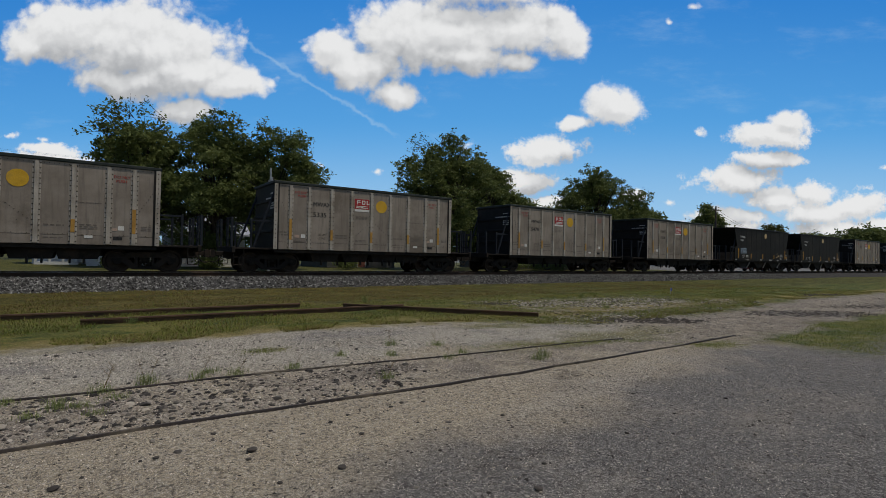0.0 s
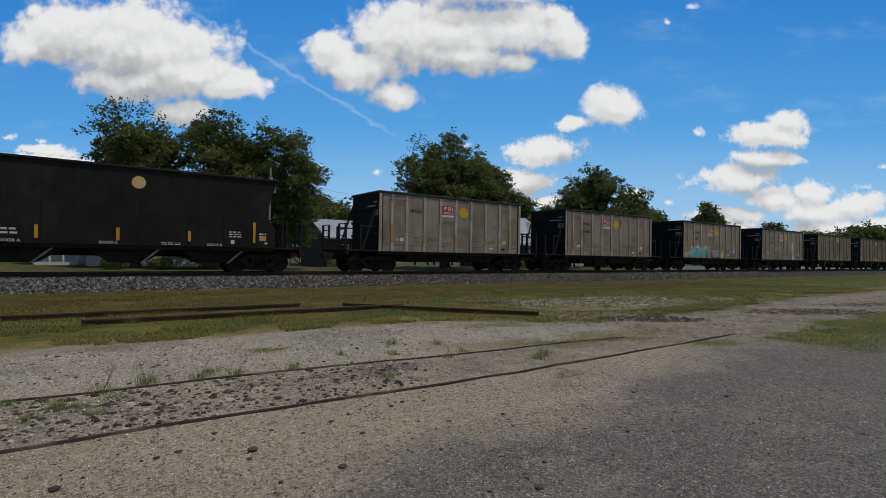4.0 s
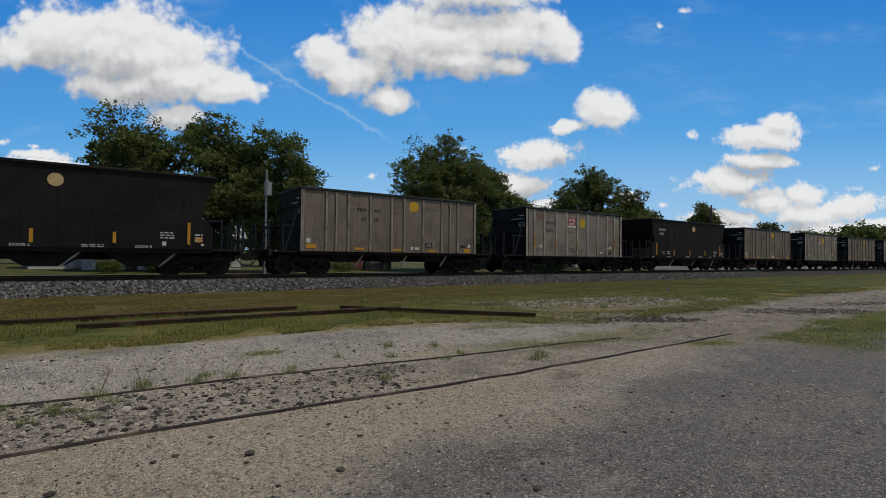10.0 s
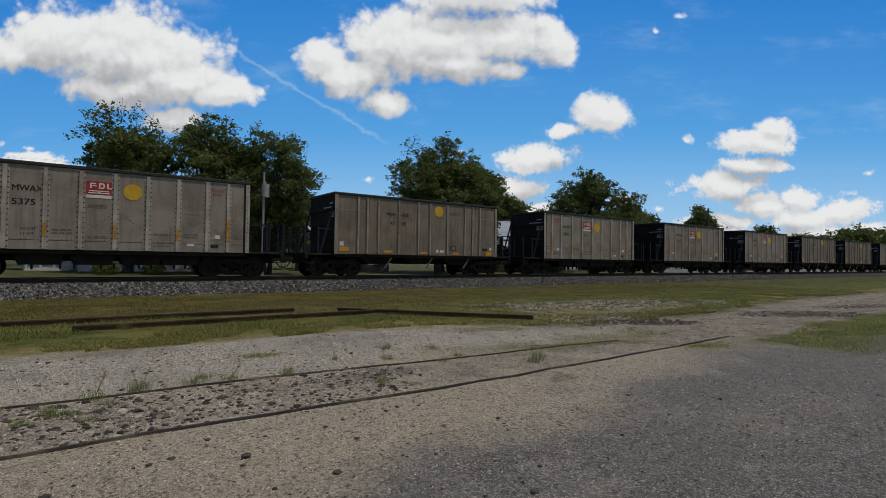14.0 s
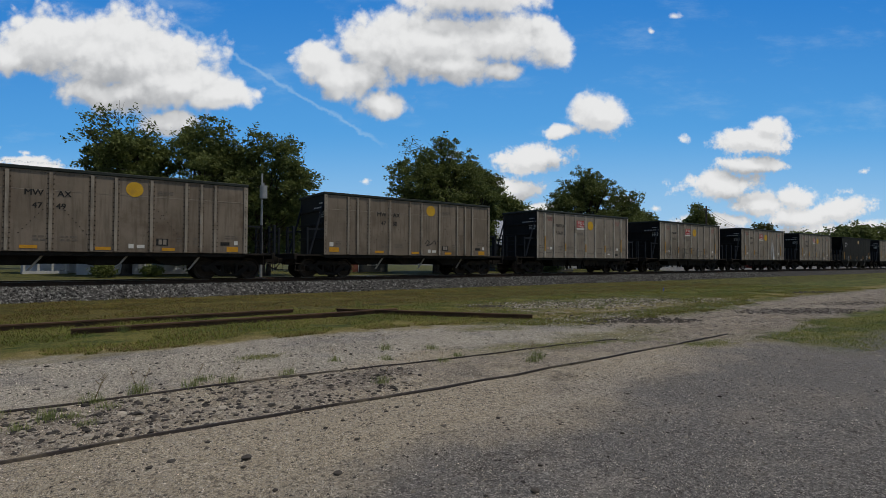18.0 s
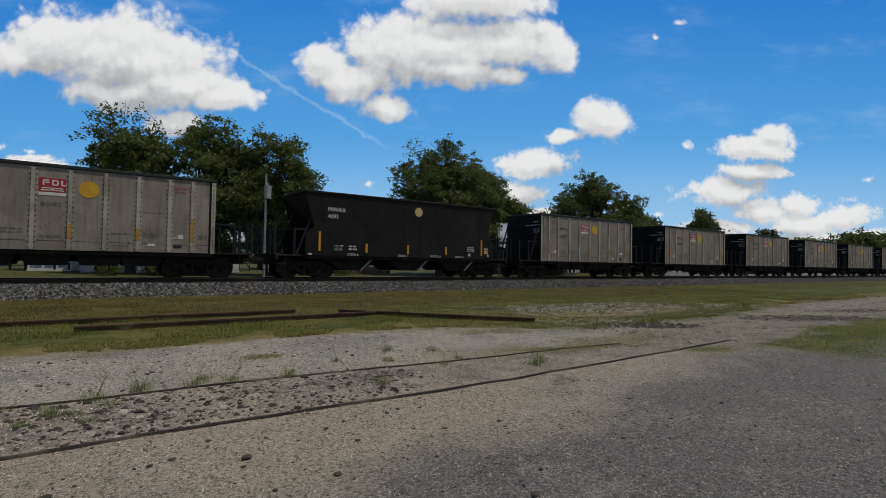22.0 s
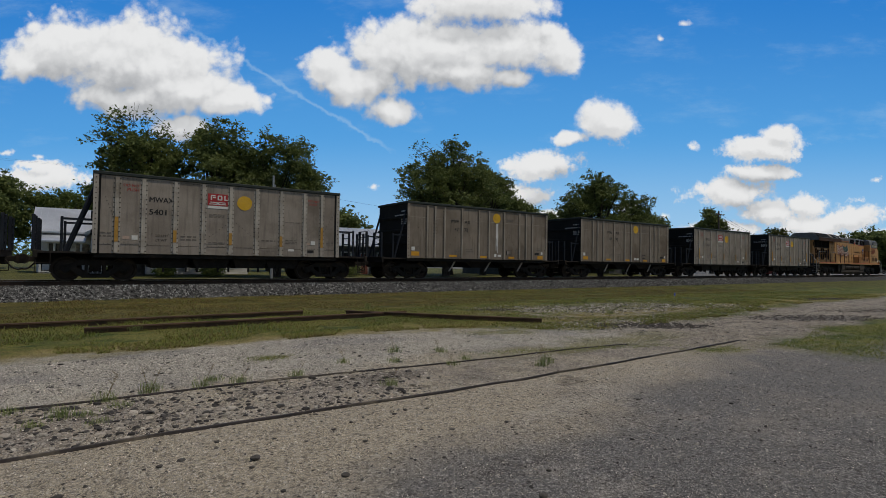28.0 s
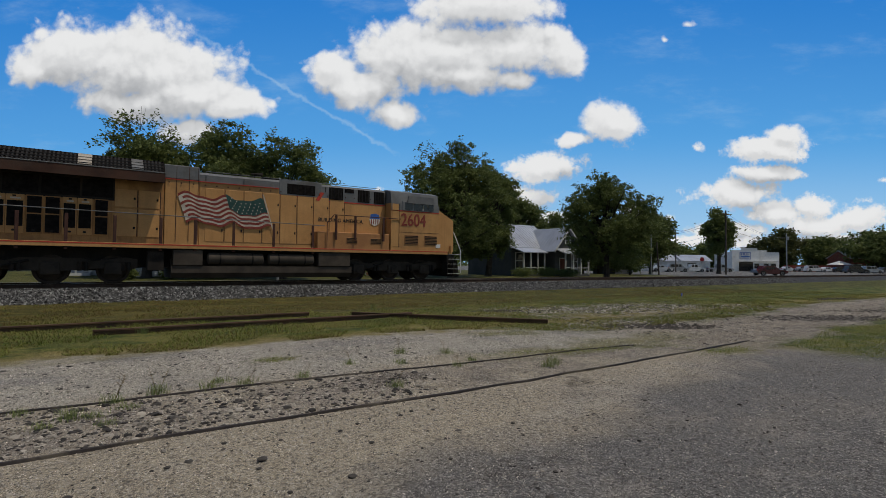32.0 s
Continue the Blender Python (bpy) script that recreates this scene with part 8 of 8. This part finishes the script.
def grit():
    """Small grit, light and dark, over the near yard."""
    r = np.random.default_rng(81)
    n = 70000
    px = -1.5 + 15 * r.random(n) ** 1.4
    py = 1.3 + 7.2 * r.random(n) ** 1.3
    sz = r.uniform(0.003, 0.009, n) * (0.5 + py / 9)
    pz = np.array([ground_z(float(a), float(b)) for a, b in zip(px, py)])
    base = np.array([(1, 0, 0), (-.5, .87, 0), (-.5, -.87, 0), (0, 0, .9)], float)
    vs = base[None] * sz[:, None, None] * r.uniform(0.6, 1.5, (n, 4, 3))
    a = r.uniform(0, 6.28, n)
    ca, sa = np.cos(a)[:, None], np.sin(a)[:, None]
    vs = np.stack([vs[..., 0] * ca - vs[..., 1] * sa + px[:, None], vs[..., 0] * sa + vs[..., 1] * ca + py[:, None], vs[..., 2] + pz[:, None]], -1)
    fs = (np.array([(0, 1, 3), (1, 2, 3), (2, 0, 3)])[None] + 4 * np.arange(n)[:, None, None]).reshape(-1, 3)
    tagged(new("grit", quick("grit", vs, fs, GRIT)), "fine light and dark grit on the yard", "gravel", kind="stuff")


def chips():
    """Rotten wood and broken tar, and pale crushed stone beside them."""
    r = np.random.default_rng(83)
    def oval(n, cx, cy, turn, rx, ry, s0, s1):
        a, q = r.uniform(0, 6.283, n), r.random(n) ** 0.6
        u, v = rx * q * np.cos(a), ry * q * np.sin(a)
        ca, sa = math.cos(radians(turn)), math.sin(radians(turn))
        return cx + u * ca - v * sa, cy + u * sa + v * ca, r.uniform(s0, s1, n)
    dark = [oval(420, 10.8, 6.95, -32, 1.4, 0.6, .02, .055), oval(520, 16.6, 5.75, -22, 2.3, 0.8, .012, .04), oval(240, 21.5, 5.9, -15, 2.6, 0.6, .012, .035), oval(120, 27.2, 9.0, -15, 1.6, 0.5, .03, .09), oval(160, 9.9, 11.6, -28, 0.8, 0.3, .02, .05)]
    pale = [oval(1100, 12.4, 10.8, -28, 3.2, 1.2, .012, .045), oval(900, 17.0, 10.0, -25, 3.4, 1.2, .012, .045), oval(500, 10.5, 7.6, -30, 1.6, 0.7, .012, .04), oval(260, 5.5, 2.6, 10, 3.5, 1.4, .006, .016), oval(220, 8.0, 2.0, 10, 4.0, 1.2, .007, .018), oval(300, 4.0, 4.0, -8, 3.0, 0.35, .006, .014)]
    octa = np.array([(1, 0, 0), (0, 1, 0), (-1, 0, 0), (0, -1, 0), (.2, .1, .6), (0, 0, -.4)], float)
    tri = np.array([(0, 1, 4), (1, 2, 4), (2, 3, 4), (3, 0, 4)])
    for lots, m, nm, lb in ((dark, DARKROCK, "dark_rubble", "dark rotten wood and broken tar pieces"), (pale, RUBBLE, "pale_rubble", "pale crushed stone strewn in the grass and yard")):
        px, py, sz = (np.concatenate([l[k] for l in lots]) for k in range(3))
        n = len(px)
        pz = np.array([ground_z(float(a), float(b)) for a, b in zip(px, py)])
        vs = octa[None] * sz[:, None, None] * r.uniform(0.6, 1.4, (n, 6, 3))
        a = r.uniform(0, 6.28, n)
        ca, sa = np.cos(a)[:, None], np.sin(a)[:, None]
        vs = np.stack([vs[..., 0] * ca - vs[..., 1] * sa + px[:, None], vs[..., 0] * sa + vs[..., 1] * ca + py[:, None], vs[..., 2] + pz[:, None] + 0.002], -1)
        fs = (tri[None] + 6 * np.arange(n)[:, None, None]).reshape(-1, 3)
        tagged(new(nm, quick(nm, vs, fs, m)), lb, "stones", kind="stuff")


pebbles()
grit()
chips()
FLAG_BLUE = mat("blue_marker", (0.02, 0.05, 0.35), (0.03, 0.07, 0.42), 4.0, 0.6, 0.0, 0.0, 40)


def marker(x, y):
    m = tagged(new("marker_flag"), "small blue marker flag on a wire in the grass", "marker flag")
    m.matrix_basis = pose(x, y, ground_z(x, y))
    part("wire", Geo().cyl((0, 0, -0.05), (0, 0, 0.28), 0.004, 6), POLE_GREY, m)
    part("flag", Geo().box(0.0, 0.09, -0.002, 0.002, 0.16, 0.28), FLAG_BLUE, m)


marker(19.8, 11.8)
def gone(t):
    """How far the train has run to the left after t seconds, in metres."""
    k = t / 16
    return t * (17.044 + 0.1242 * k + 0.2069 * k * k - 0.0590 * k ** 3)


def spin(thing, x0, r):
    """Roll the wheels of a car while it passes the camera: a row for each thirtieth of a second."""
    times = [k / 30 for k in range(0, 961) if -14 < x0 - gone(k / 30) < 34]
    if not times:
        return
    times = sorted({0.0, 32.0, *times})
    for wheel in [w for w in thing.children_recursive if w.name.startswith("wheel")]:
        rest = wheel.matrix_basis.copy()
        place, turn = Matrix.Translation(rest.translation), rest.to_3x3().to_4x4()
        a0 = gone(times[1]) if len(times) > 2 else 0.0
        rows = []
        for t in times:
            a = 0.0 if t < times[1] else gone(min(t, times[-2])) - a0
            rows.append((t, place @ Matrix.Rotation(-a / r, 4, "Y") @ turn))
        walk(wheel, rows)


def motions():
    walk(backdrop, [(0.0, pose(0, 0, 0, 0, 0, 0)), (16.0, pose(0, 0, 0, -0.45, 0.3, 0.4)), (32.0, pose(0, 0, 0, -0.9, 0.6, 0.8))])
    for car, x in CARS:
        walk(car, [(t, pose(x - gone(t), TRACK_Y, RAIL_Z + 0.004)) for t in range(0, 33, 2)])
        spin(car, x, 0.457)
    spin(LOCO, 570.0, 0.546)
    walk(LOCO, [(t, pose(559.74 - gone(t), TRACK_Y, RAIL_Z + 0.004)) for t in range(0, 33, 2)])


motions()
